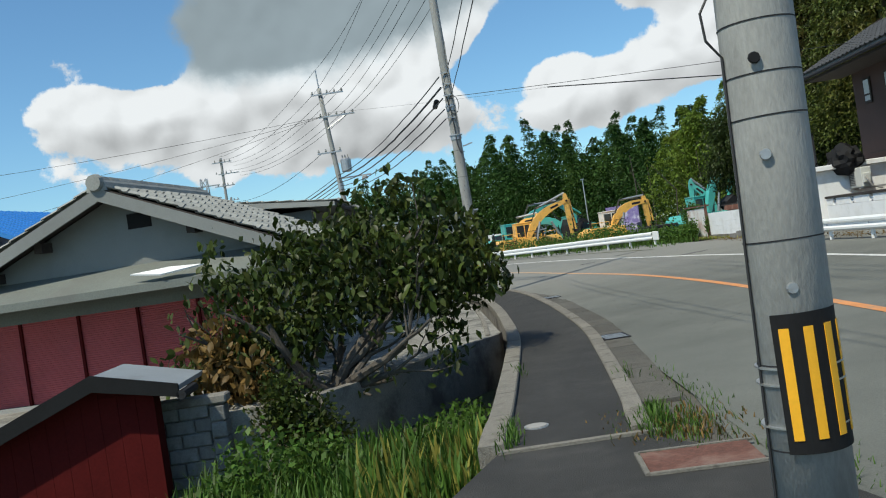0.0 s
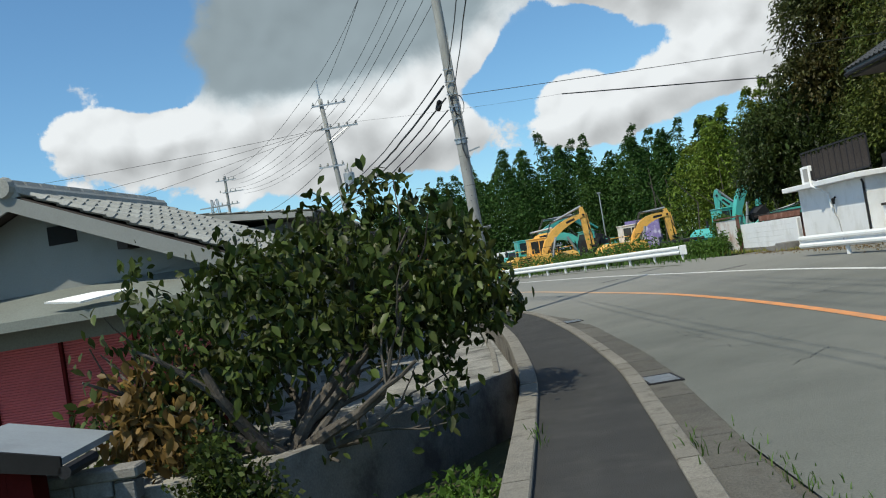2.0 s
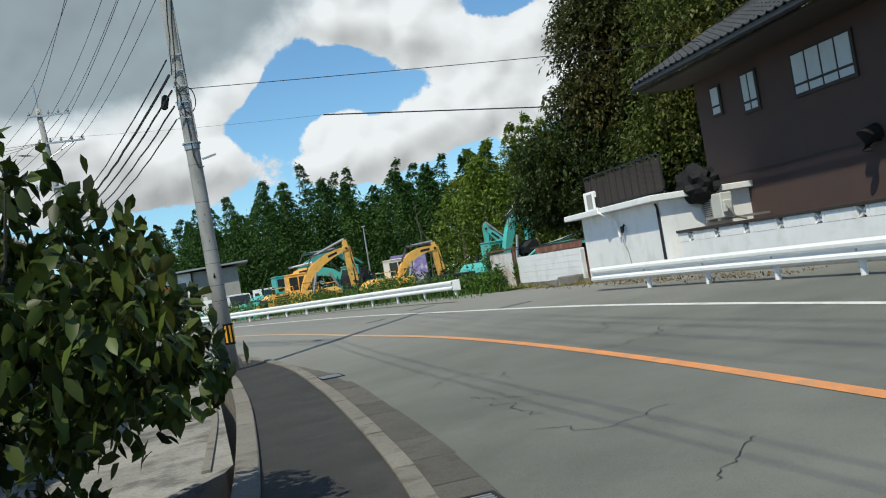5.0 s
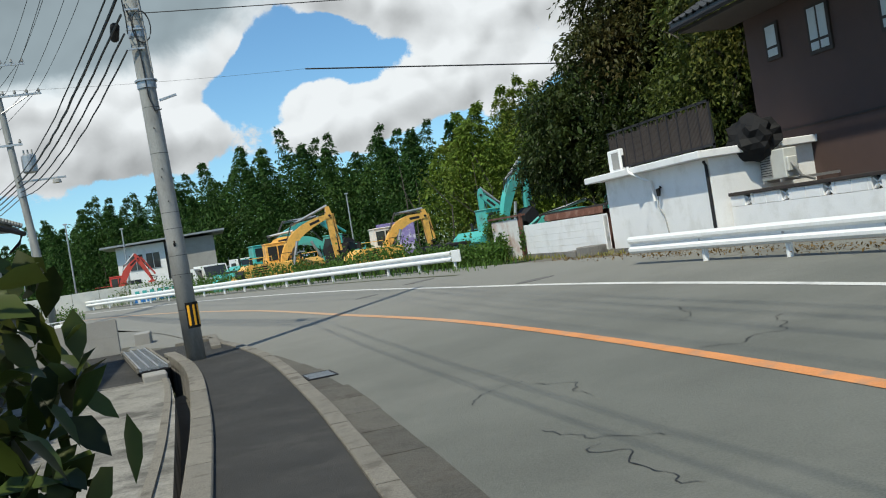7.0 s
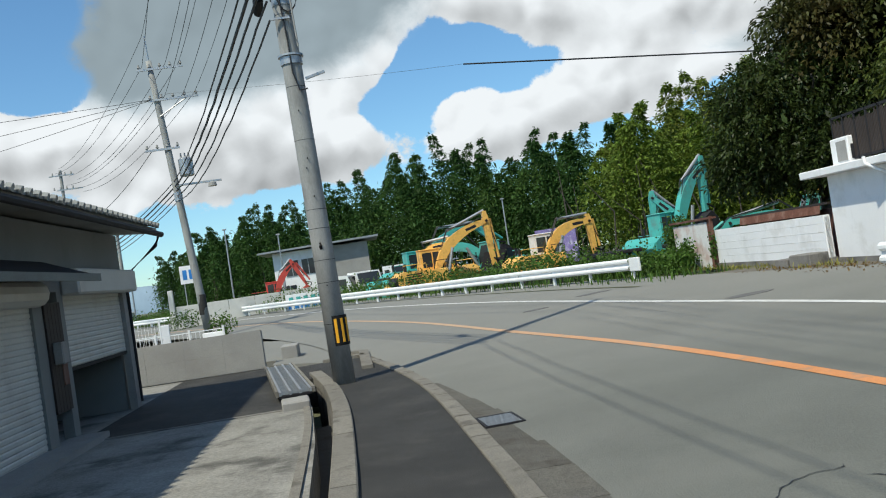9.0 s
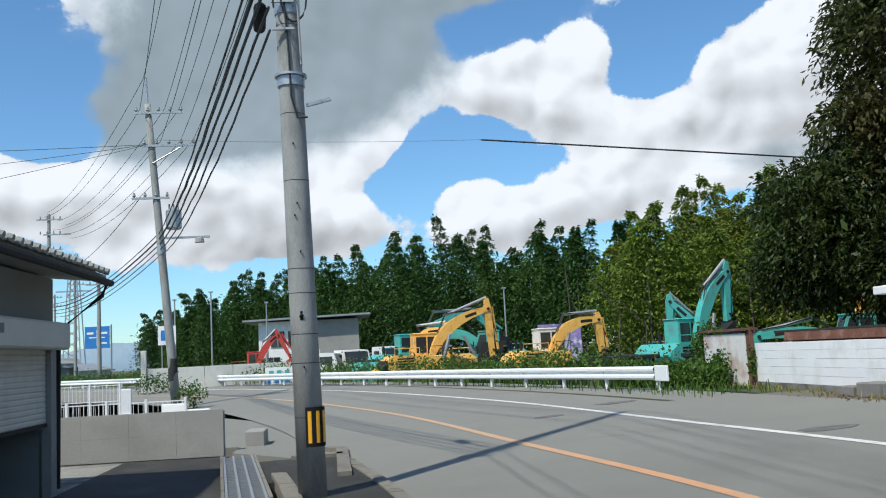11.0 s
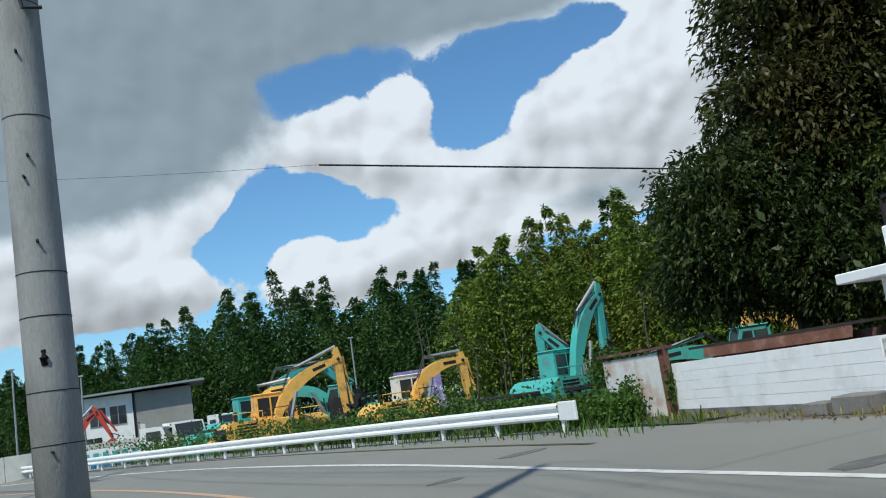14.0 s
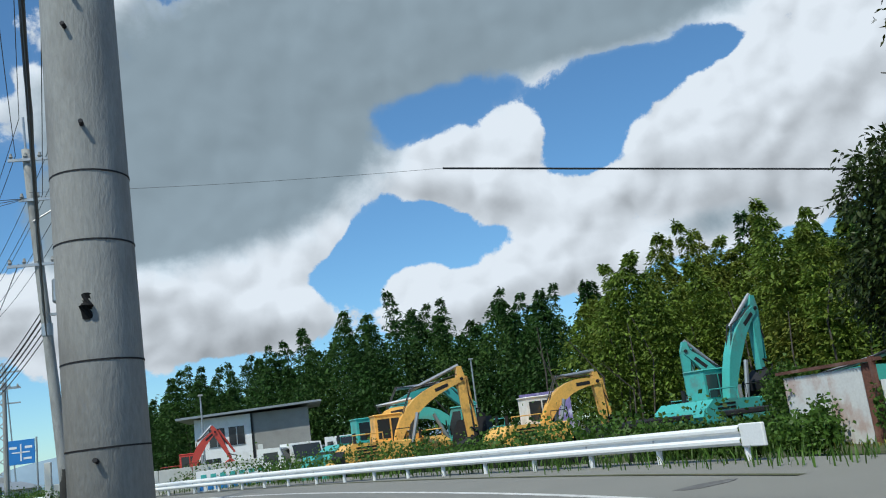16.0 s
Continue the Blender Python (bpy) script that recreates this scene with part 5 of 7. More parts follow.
def window(parent, y0, y1, z0, z1, panes):
    w = part("window", boxed(-0.05, -0.001, y0, y1, z0, z1), M_DARKWOOD, parent, "dark framed window with pale panes")
    n = panes
    pw = (y1 - y0 - 0.1) / n
    for k in range(n):
        ya = y0 + 0.05 + k * pw + 0.03
        part("pane", boxed(-0.06, -0.051, ya, ya + pw - 0.06, z0 + 0.3, z1 - 0.06), M_PALEGLASS, w)
        part("pane", boxed(-0.06, -0.051, ya, ya + pw - 0.06, z0 + 0.08, z0 + 0.24), M_PALEGLASS, w)


window(bh, 7.9, 10.0, 3.55, 4.55, 4)
window(bh, 11.35, 12.05, 3.6, 4.6, 2)
window(bh, 13.0, 13.5, 3.8, 4.6, 1)
window(bh, 2.5, 5.5, 3.55, 4.55, 4)
part("wall_vent", tube(bmesh.new(), [(-0.02, 7.7, 2.35), (-0.28, 7.7, 2.3), (-0.3, 7.7, 2.0)], [0.2, 0.2, 0.12], 10), M_BLACK, bh, "black hooded vent")

# ---- side street: low wall, white fences, far things ----
cw = thing("low_wall", "grey concrete panel wall beside the side street", "wall", (-1.1, 34.3, -0.15), 180 - 2.5, kind="structure")
part("core", boxed(0.0, 9.0, -0.05, 0.09, 0, 0.88), M_PALECON, cw)
for k in range(10):
    for r in range(2):
        part("panel", boxed(k * 0.9 + 0.001, k * 0.9 + 0.899, 0.091, 0.13, 0.02 + r * 0.45, 0.469 + r * 0.45, 0.002), M_PALECON, cw)
ped = thing("kerb_block", "pale concrete block at the wall's end", "block", (-0.6, 35.4, -0.1))
part("block", boxed(-0.2, 0.2, -0.4, 0.4, 0, 0.35, 0.02), M_PALECON, ped)


def white_fence(x, y, turn, n, h, label):
    t = thing("white_fence", label, "fence", (x, y, -0.1), turn, "white fences by the side street")
    for k in range(n + 1):
        part("post", boxed(k * 1.0 - 0.03, k * 1.0 + 0.03, -0.03, 0.03, 0, h + 0.08), M_RAIL, t)
    for z in (0.15, h * 0.55, h):
        part("rail", boxed(0, n, -0.012, 0.012, z - 0.013, z + 0.013), M_RAIL, t)
    for k in range(n * 8):
        part("picket", boxed(k / 8 + 0.05, k / 8 + 0.059, -0.004, 0.004, 0.15, h), M_RAIL, t)
    return t


white_fence(-6.9, 40.5, -2, 4, 0.85, "white metal picket fence")
white_fence(-12.5, 48.5, -1, 6, 1.2, "white metal picket fence")
for k, (x, y, w, h) in enumerate(((-3.3, 41, 0.7, 0.75), (-2.8, 41.6, 0.7, 0.55), (-6.8, 50.5, 0.4, 1.0))):
    t = thing("white_barrier", "white plastic road barrier at the street corner", "barrier", (x, y, -0.1), 10 * k - 15, "white barriers")
    part("panel", boxed(-w / 2, w / 2, -0.05, 0.05, 0.05, h, 0.02), M_WHITE, t)
    part("foot", boxed(-w / 2, w / 2, -0.18, 0.18, 0, 0.06, 0.01), M_WHITE, t)

fw = thing("yard_wall", "long pale concrete wall at the end of the yard", "wall", (-10.2, 70, 0.2), 4, kind="structure")
for k in range(6):
    part("panel", boxed(k * 1.6, k * 1.6 + 1.58, 0, 0.15, 0, 1.35, 0.01), M_SHUTTER, fw)
part("gate_post", boxed(-0.35, -0.05, -0.1, 0.2, 0, 2.4, 0.02), M_SHUTTER, fw)
part("gate_post", boxed(9.6, 9.85, -0.1, 0.2, 0, 2.0, 0.02), M_SHUTTER, fw)
for x, y, h in ((-11.2, 84, 6.5), (-8.3, 82, 6.8), (-4.6, 84, 6.0), (12.5, 80, 6.0)):
    t = thing("lamp_post", "thin grey post in the yard", "post", (x, y, 0), 0, "yard posts")
    part("shaft", tube(bmesh.new(), [(0, 0, 0), (0, 0, h)], [0.07, 0.05], 8), M_STEEL, t)
    part("lamp", boxed(-0.15, 0.15, -0.1, 0.1, h - 0.1, h, 0.02), M_STEEL, t)

sg = thing("sign_board", "small white sign with blue marks on posts", "sign", (-11.0, 80, 0))
part("board", boxed(-0.6, 0.6, -0.03, 0.03, 3.1, 4.4, 0.01), M_WHITE, sg)
part("post", boxed(-0.4, -0.34, 0.03, 0.09, 0, 3.2), M_STEEL, sg)
part("post", boxed(0.34, 0.4, 0.03, 0.09, 0, 3.2), M_STEEL, sg)
part("mark", boxed(-0.4, -0.1, -0.04, -0.031, 3.4, 4.1), M_BLUE, sg)
part("mark", boxed(0.05, 0.4, -0.04, -0.031, 3.4, 4.1), M_BLUE, sg)
rsn = thing("road_sign", "large blue road direction sign on a pole", "road sign", (-34.2, 150, 0))
part("board", boxed(-1.7, 1.7, -0.05, 0.05, 4.7, 7.8, 0.02), M_BLUE, rsn)
part("post", tube(bmesh.new(), [(1.9, 0.1, -0.5), (1.9, 0.1, 8)], 0.12, 8), M_STEEL, rsn)
part("arm", boxed(0, 1.9, 0.06, 0.16, 6.2, 6.35), M_STEEL, rsn)
for a in ((-0.08, 0.08, 5.1, 7.3), (-1.1, 1.1, 6.15, 6.3), (-1.4, -0.5, 6.7, 7.0), (0.5, 1.4, 6.7, 7.0), (0.3, 1.3, 5.3, 5.55)):
    part("bar", boxed(a[0], a[1], -0.07, -0.051, a[2], a[3]), M_WHITE, rsn)
twr = thing("lattice_tower", "distant steel lattice tower", "tower", (-62, 235, -1))
for sx in (-1, 1):
    for sy in (-1, 1):
        part("leg", tube(bmesh.new(), [(2.2 * sx, 2.2 * sy, 0), (0.7 * sx, 0.7 * sy, 30)], 0.16, 5), M_STEEL, twr)
for k in range(12):
    z0, z1 = k * 2.5, k * 2.5 + 2.5
    w0, w1 = 2.2 - 1.5 * z0 / 30, 2.2 - 1.5 * z1 / 30
    part("brace", tube(bmesh.new(), [(-w0, -w0, z0), (w1, -w1, z1)], 0.1, 4), M_STEEL, twr)
    part("brace", tube(bmesh.new(), [(w0, -w0, z0), (-w1, -w1, z1)], 0.1, 4), M_STEEL, twr)
for k in range(3):
    part("arm", boxed(-4, 4, -0.2, 0.2, 21 + 3.4 * k, 21.3 + 3.4 * k), M_STEEL, twr)

# Distance haze is put into the hills' own pale blue.
M_FARHILL = material("far_hills", (0.22, 0.30, 0.38), 1.0, 0.1, 0.01, 0.1, 0.0)
hv, n_ = [], 60
for k in range(n_ + 1):
    x = -700 + 900 * k / n_
    hv += [(x, 1150, -20), (x, 1150, 24 + 16 * noise.noise(Vector((x * 0.006, 3.1, 0))) + 5 * noise.noise(Vector((x * 0.03, 1.1, 0)))), (x, 1260, -20)]
hf = []
for k in range(n_):
    hf += [(3 * k, 3 * k + 3, 3 * k + 4, 3 * k + 1), (3 * k + 1, 3 * k + 4, 3 * k + 5, 3 * k + 2)]
structure(tri_mesh("backdrop_hills", hv, hf, M_FARHILL), "hazy blue line of far hills", "hills")
for k in range(26):
    r = random.Random(100 + k)
    x, y = -40 - 3.6 * k + r.uniform(-5, 5), 150 + 7.5 * k + r.uniform(-12, 12)
    w, d, h = r.uniform(4, 9), r.uniform(5, 10), r.uniform(2.4, 4.6)
    t = thing("town_building", "small pale building in the distant town", "building", (x, y, -1.2), r.uniform(-25, 25), "distant town")
    part("wall", boxed(-w / 2, w / 2, 0, d, 0, h), r.choice((M_WHITE, M_GREY_WALL, M_SHUTTER, M_PALECON)), t)
    part("roof", prism(bmesh.new(), [(-w / 2 - 0.3, h), (0, h + r.uniform(0.4, 1.6)), (w / 2 + 0.3, h)], "y", -0.3, d + 0.3), r.choice((M_TILE, M_SLATE, M_DARKTILE)), t)
    for q in range(3):
        part("window", boxed(-w / 2 + w * (q + 0.25) / 3.2, -w / 2 + w * (q + 0.75) / 3.2, -0.04, -0.001, h * 0.4, h * 0.75), M_GLASS, t)

# ---- site office and parked machines in the yard ----
YZ = 0.02
of = thing("site_office", "white prefabricated office with a mono-pitch roof", "building", (-6.0, 92.0, YZ - 0.3), 0)
part("front_wall", boxed(0, 4.0, -0.02, 0.1, 0, 5.1), M_WHITE, of, "white front wall")
part("wall", boxed(0.0, 8.2, 0.1, 7.0, 0, 5.1), M_GREY_WALL, of)
part("grey_wall", boxed(4.2, 8.2, -0.02, 0.099, 0, 5.1), M_PALECON, of, "grey panel wall")
part("roof", prism(bmesh.new(), [(-1.2, 5.15), (9.2, 5.35), (9.2, 5.5), (-1.2, 5.3)], "y", -0.8, 7.6), M_SLATE, of, "flat grey roof")
part("downpipe", boxed(4.0, 4.12, -0.1, -0.021, 0, 5.1), M_DARKSTEEL, of)
for x0, z0 in ((1.0, 3.0), (2.4, 3.0), (0.6, 0.9)):
    w = part("window", boxed(x0, x0 + 1.1, -0.06, -0.021, z0, z0 + 1.3), M_GLASS, of)
    part("mullion", boxed(x0 + 0.52, x0 + 0.58, -0.075, -0.061, z0, z0 + 1.3), M_STEEL, w)
    part("window_frame", boxed(x0 - 0.05, x0 + 1.15, -0.05, -0.0205, z0 - 0.07, z0), M_STEEL, w)
ann = thing("lean_to_store", "low grey shed beside the office", "shed", (2.4, 90.5, YZ - 0.3))
part("wall", boxed(0, 7.0, 0, 4, 0, 2.0), M_GREY_WALL, ann)
part("roof", prism(bmesh.new(), [(-0.3, 2.05), (7.3, 2.35), (7.3, 2.45), (-0.3, 2.15)], "y", -0.5, 4.2), M_SLATE, ann)
# Black sheet on the closed wall stands for the shade inside an opening.
part("opening", boxed(1.0, 5.5, -0.03, -0.001, 0, 1.6), M_BLACK, ann)

bn = thing("banner", "white banner with rows of faded blue writing on a frame", "banner", (-3.2, 66.2, YZ + 0.02), 1.5)
part("sheet", boxed(0, 3.3, 0, 0.03, 0.3, 1.25, 0.005), M_WHITE, bn)
for k in range(9):
    w = 0.16 + 0.1 * (k % 3)
    part("mark", boxed(0.12 + k * 0.35, 0.12 + k * 0.35 + w, -0.012, -0.001, 0.4, 0.78), M_BLUE, bn)
for k in range(7):
    part("mark", boxed(0.2 + k * 0.42, 0.2 + k * 0.42 + 0.25, -0.012, -0.001, 0.92, 1.08), M_EXC_TEAL, bn)
for x in (0.05, 3.2):
    part("post", boxed(x, x + 0.05, 0.04, 0.1, 0, 1.3), M_STEEL, bn)


def beam(bm, a, b, w, h0, h1):
    """A tapered box girder from a to b in the local x-z plane."""
    a, b = Vector((a[0], 0, a[1])), Vector((b[0], 0, b[1]))
    d = (b - a).normalized()
    n = Vector((-d.z, 0, d.x))
    vs = []
    for p, h in ((a, h0), (b, h1)):
        for sy, sn in ((-1, -1), (1, -1), (1, 1), (-1, 1)):
            vs.append(bm.verts.new(p + Vector((0, sy * w / 2, 0)) + n * sn * h / 2))
    fs = [bm.faces.new(vs[3::-1]), bm.faces.new(vs[4:])]
    for i in range(4):
        fs.append(bm.faces.new((vs[i], vs[(i + 1) % 4], vs[4 + (i + 1) % 4], vs[4 + i])))
    bmesh.ops.recalc_face_normals(bm, faces=fs)
    return bm


def excavator(x, y, turn, paint, label, boom, stick_end, bucket_turn=0.0, size=1.0, cab=True, cabpaint=None):
    """boom: root, knee and tip in the plane of the arm; stick_end: where the bucket hangs."""
    t = thing("excavator", label, "excavator", (x, y, YZ - 0.12), turn, "machines parked in the yard")
    t.scale = (size, size, size)
    for s in (-1, 1):
        tr = part("track", prism(bmesh.new(), [(-1.5, 0.1), (-1.3, 0), (1.3, 0), (1.5, 0.1), (1.65, 0.35), (1.45, 0.66), (-1.45, 0.66), (-1.65, 0.35)], "y", s * 0.95 - 0.25, s * 0.95 + 0.25), M_DARKSTEEL, t, "dark steel crawler track")
        for k in range(5):
            part("roller", tube(bmesh.new(), [(-1.1 + k * 0.55, s * 0.95 - 0.27, 0.28), (-1.1 + k * 0.55, s * 0.95 + 0.27, 0.28)], 0.14, 8), M_DARKSTEEL, tr)
    part("turntable", tube(bmesh.new(), [(0, 0, 0.6), (0, 0, 0.9)], 0.6, 14), M_DARKSTEEL, t)
    body = part("body", prism(bmesh.new(), [(-1.75, 0.95), (0.75, 0.95), (0.75, 1.25), (0.3, 1.6), (-1.6, 1.7), (-1.95, 1.45), (-1.95, 1.05)], "y", -1.2, 1.2), paint, t)
    for k in range(4):
        part("vent", boxed(-1.5, -0.7, -1.222, -1.213, 1.12 + 0.12 * k, 1.19 + 0.12 * k), M_BLACK, body)
    part("exhaust", tube(bmesh.new(), [(-1.2, 0.5, 1.65), (-1.2, 0.5, 2.1)], 0.07, 8), M_DARKSTEEL, body)
    part("handrail", tube(bmesh.new(), [(-1.6, -1.1, 1.65), (-1.6, -1.1, 2.0), (-0.4, -1.1, 2.0), (-0.4, -1.1, 1.6)], 0.025, 6), paint, body)
    if cab:
        cb = part("cab", prism(bmesh.new(), [(-0.35, 1.2), (0.85, 1.2), (0.95, 1.9), (0.7, 2.65), (-0.35, 2.65)], "y", 0.3, 1.2), cabpaint or paint, t)
        for y_ in (0.285, 1.201):
            part("window", prism(bmesh.new(), [(-0.25, 1.75), (0.25, 1.75), (0.25, 2.52), (-0.25, 2.52)], "y", y_, y_ + 0.014), M_GLASS, cb)
            part("window", prism(bmesh.new(), [(0.32, 1.55), (0.84, 1.55), (0.86, 1.9), (0.64, 2.52), (0.32, 2.52)], "y", y_, y_ + 0.014), M_GLASS, cb)
        part("windscreen", boxed(-0.02, 0.0, 0.4, 1.1, -0.35, 0.35, m=pose(0.84, 0, 2.25, 0, -17, 0)), M_GLASS, cb)
        part("cab_roof", boxed(-0.4, 0.76, 0.26, 1.24, 2.651, 2.72, 0.03), cabpaint or paint, cb)
    root, knee, tip = boom
    # a bent box girder: deepest at the knee, in short straight lengths
    line = []
    for k in range(9):
        u = k / 8
        w0, w1, w2 = (1 - u) ** 2, 2 * u * (1 - u), u * u
        bend = (1.35 * knee[0] - 0.175 * (root[0] + tip[0]), 1.35 * knee[1] - 0.175 * (root[1] + tip[1]))
        line.append((root[0] * w0 + bend[0] * w1 + tip[0] * w2, root[1] * w0 + bend[1] * w1 + tip[1] * w2))
    deep = [0.26, 0.36, 0.44, 0.5, 0.52, 0.48, 0.42, 0.34, 0.24]
    top, low = [], []
    for k, (px_, pz_) in enumerate(line):
        d = (Vector(line[min(k + 1, 8)]) - Vector(line[max(k - 1, 0)])).normalized() * deep[k] / 2
        top.append((px_ - d.y, pz_ + d.x))
        low.append((px_ + d.y, pz_ - d.x))
    bm = prism(bmesh.new(), top + low[::-1], "y", -0.17, 0.17)
    bo = part("boom", bm, paint, t)
    mark = (knee[0] * 0.55 + tip[0] * 0.45, knee[1] * 0.55 + tip[1] * 0.45)
    d = (Vector(tip) - Vector(knee)).normalized()
    part("mark", beam(bmesh.new(), mark, (mark[0] + d.x * 0.6, mark[1] + d.y * 0.6), 0.35, 0.14, 0.14), M_DARKSTEEL, bo)
    bm = bmesh.new()
    back = (tip[0] + (tip[0] - stick_end[0]) * 0.22, tip[1] + (tip[1] - stick_end[1]) * 0.22)
    beam(bm, back, tip, 0.28, 0.18, 0.38)
    beam(bm, tip, stick_end, 0.26, 0.38, 0.2)
    part("stick", bm, paint, t)
    mid = ((root[0] + knee[0]) / 2 + 0.5, (root[1] + knee[1]) / 2 + 0.3)
    part("ram", tube(bmesh.new(), [(root[0] + 0.5, 0.28, root[1] - 0.25), (mid[0], 0.28, mid[1])], 0.08, 8), M_STEEL, t, "bright hydraulic ram")
    part("ram", tube(bmesh.new(), [(root[0] + 0.5, -0.28, root[1] - 0.25), (mid[0], -0.28, mid[1])], 0.08, 8), M_STEEL, t)
    part("ram", tube(bmesh.new(), [(knee[0], 0, knee[1] + 0.42), (back[0], 0, back[1] + 0.05)], 0.075, 8), M_STEEL, t)
    for s in (-0.1, 0.1):
        hose = [(root[0], s, root[1] + 0.35), (knee[0], s, knee[1] + 0.5), ((knee[0] + tip[0]) / 2, s, (knee[1] + tip[1]) / 2 + 0.3), (tip[0], s, tip[1] + 0.25), ((tip[0] + stick_end[0]) / 2 + 0.3, s, (tip[1] + stick_end[1]) / 2)]
        part("hose", tube(bmesh.new(), hose, 0.028, 5), M_CABLE, bo)
    part("ram", tube(bmesh.new(), [(tip[0] + 0.25, 0, tip[1] + 0.1), (stick_end[0] + 0.3, 0, stick_end[1] + 0.35)], 0.07, 8), paint, t)
    part("mirror", boxed(0.95, 1.0, 1.25, 1.45, 1.9, 2.2), M_BLACK, t)
    # linkage between stick and bucket, pins at the joints
    for s in (-0.17, 0.17):
        part("link", tube(bmesh.new(), [(stick_end[0] + (tip[0] - stick_end[0]) * 0.16, s, stick_end[1] + (tip[1] - stick_end[1]) * 0.16), (stick_end[0] + 0.4, s, stick_end[1] + 0.12), (stick_end[0] + 0.3, s, stick_end[1] - 0.15)], 0.035, 6), M_DARKSTEEL, t)
    for px_, pz_ in (tip, stick_end, root):
        part("pin", tube(bmesh.new(), [(px_, -0.21, pz_), (px_, 0.21, pz_)], 0.07, 8), M_DARKSTEEL, t)
    part("tank", boxed(-0.3, 0.7, -1.19, -0.4, 1.26, 1.62, 0.05), paint, body)
    part("door_panel", boxed(-1.65, -0.5, -1.212, -1.2, 1.02, 1.55, 0.004), paint, body)
    part("grab_rail", tube(bmesh.new(), [(0.7, -1.1, 1.6), (0.7, -1.1, 2.05), (0.0, -1.1, 2.05), (0.0, -1.1, 1.6)], 0.022, 6), M_DARKSTEEL, body)
    part("step", boxed(-0.5, 0.9, -1.32, -1.21, 0.7, 0.78), M_DARKSTEEL, t)
    part("counterweight", prism(bmesh.new(), [(-1.96, 0.95), (-1.7, 0.95), (-1.7, 1.55), (-1.97, 1.45), (-2.1, 1.2)], "y", -1.15, 1.15), M_DARKSTEEL if size > 0.97 else paint, t)
    bk = prism(bmesh.new(), [(0, 0), (0.45, -0.1), (0.75, -0.45), (0.7, -0.8), (0.35, -0.95), (-0.1, -0.85), (-0.3, -0.6)], "y", -0.42, 0.42, pose(stick_end[0], 0, stick_end[1], 0, bucket_turn, 0))
    part("bucket", bk, paint if paint is M_EXC_RED else M_DARKSTEEL, t, "worn steel bucket")
    return t


excavator(4.9, 60.0, 8, M_EXC_YEL, "yellow excavator with raised arm, parked among weeds", ((0.4, 1.5), (1.2, 3.1), (3.35, 3.75)), (3.5, 1.4), 40)
excavator(5.7, 62.6, 150, M_EXC_YEL, "yellow excavator with folded arm, parked among weeds", ((0.4, 1.5), (1.0, 2.9), (-0.7, 3.0)), (-0.4, 1.2), 90, 0.95)
excavator(4.6, 66.5, 15, M_EXC_TEAL, "teal excavator half hidden behind yellow ones", ((0.4, 1.5), (1.6, 3.4), (4.0, 3.6)), (5.2, 2.4), 0, 1.05)
excavator(8.9, 63.5, 170, M_EXC_TEAL, "teal excavator with lowered arm behind weeds", ((0.4, 1.5), (1.6, 3.0), (3.6, 2.2)), (3.0, 0.9), 0)
excavator(10.3, 56.5, 8, M_EXC_YEL, "orange-yellow excavator with arm bent over a white cab", ((0.1, 1.4), (0.9, 2.9), (2.6, 3.0)), (2.75, 1.3), 60, 0.95, True, M_EXC_WHITE)
excavator(14.7, 50.6, 20, M_EXC_TEAL, "teal excavator with steeply raised arm, parked", ((0.3, 1.5), (0.95, 3.6), (2.15, 4.6)), (2.05, 2.5), 30, 0.95)
excavator(15.3, 53.2, -10, M_EXC_TEAL, "teal excavator standing behind another one", ((0.9, 1.5), (0.9, 2.6), (-0.45, 3.95)), (-0.55, 2.2), 20, 0.85)
excavator(-5.3, 80.0, 8, M_EXC_RED, "red excavator with folded arm beside the office", ((0.4, 1.4), (0.85, 3.0), (2.0, 3.9)), (2.9, 2.1), 30, 0.9)
excavator(22.5, 47.0, 190, M_EXC_YEL, "yellow excavator under the trees", ((0.4, 1.6), (1.4, 3.2), (3.8, 3.3)), (4.2, 1.6), 0, 0.8)
excavator(18.3, 45.0, 170, M_EXC_TEAL, "teal excavator under the trees", ((0.3, 1.3), (1.6, 2.2), (3.8, 2.0)), (4.6, 1.2), 0, 0.85)
excavator(4.3, 61.4, 20, M_EXC_YEL, "low yellow excavator with its arm lowered into weeds", ((0.4, 1.3), (1.3, 2.3), (2.8, 2.0)), (3.3, 0.9), 40, 0.8, False)


def truck(x, y, turn, paint, label, size=1.0):
    t = thing("truck", label, "truck", (x, y, YZ - 0.1), turn, "trucks in the yard")
    t.scale = (size, size, size)
    cb = part("cab", prism(bmesh.new(), [(0, 0.5), (1.5, 0.5), (1.55, 1.3), (1.25, 2.1), (0, 2.15)], "y", -0.85, 0.85), paint, t)
    part("windscreen", boxed(-0.02, 0.0, -0.75, 0.75, -0.36, 0.36, m=pose(1.43, 0, 1.7, 0, -21, 0)), M_GLASS, cb)
    part("window", boxed(0.35, 1.15, -0.865, -0.851, 1.3, 1.9), M_GLASS, cb)
    part("bed", boxed(-3.2, -0.1, -0.9, 0.9, 0.65, 1.15, 0.03), paint, t)
    part("chassis", boxed(-3.1, 1.4, -0.5, 0.5, 0.4, 0.62), M_DARKSTEEL, t)
    for xx in (-2.4, 0.8):
        for s in (-1, 1):
            w = part("wheel", tube(bmesh.new(), [(xx, s * 0.88, 0.36), (xx, s * 0.66, 0.36)], 0.36, 14), M_BLACK, t)
            part("rim", tube(bmesh.new(), [(xx, s * 0.885, 0.36), (xx, s * 0.875, 0.36)], 0.2, 10), M_STEEL, w)
    return t


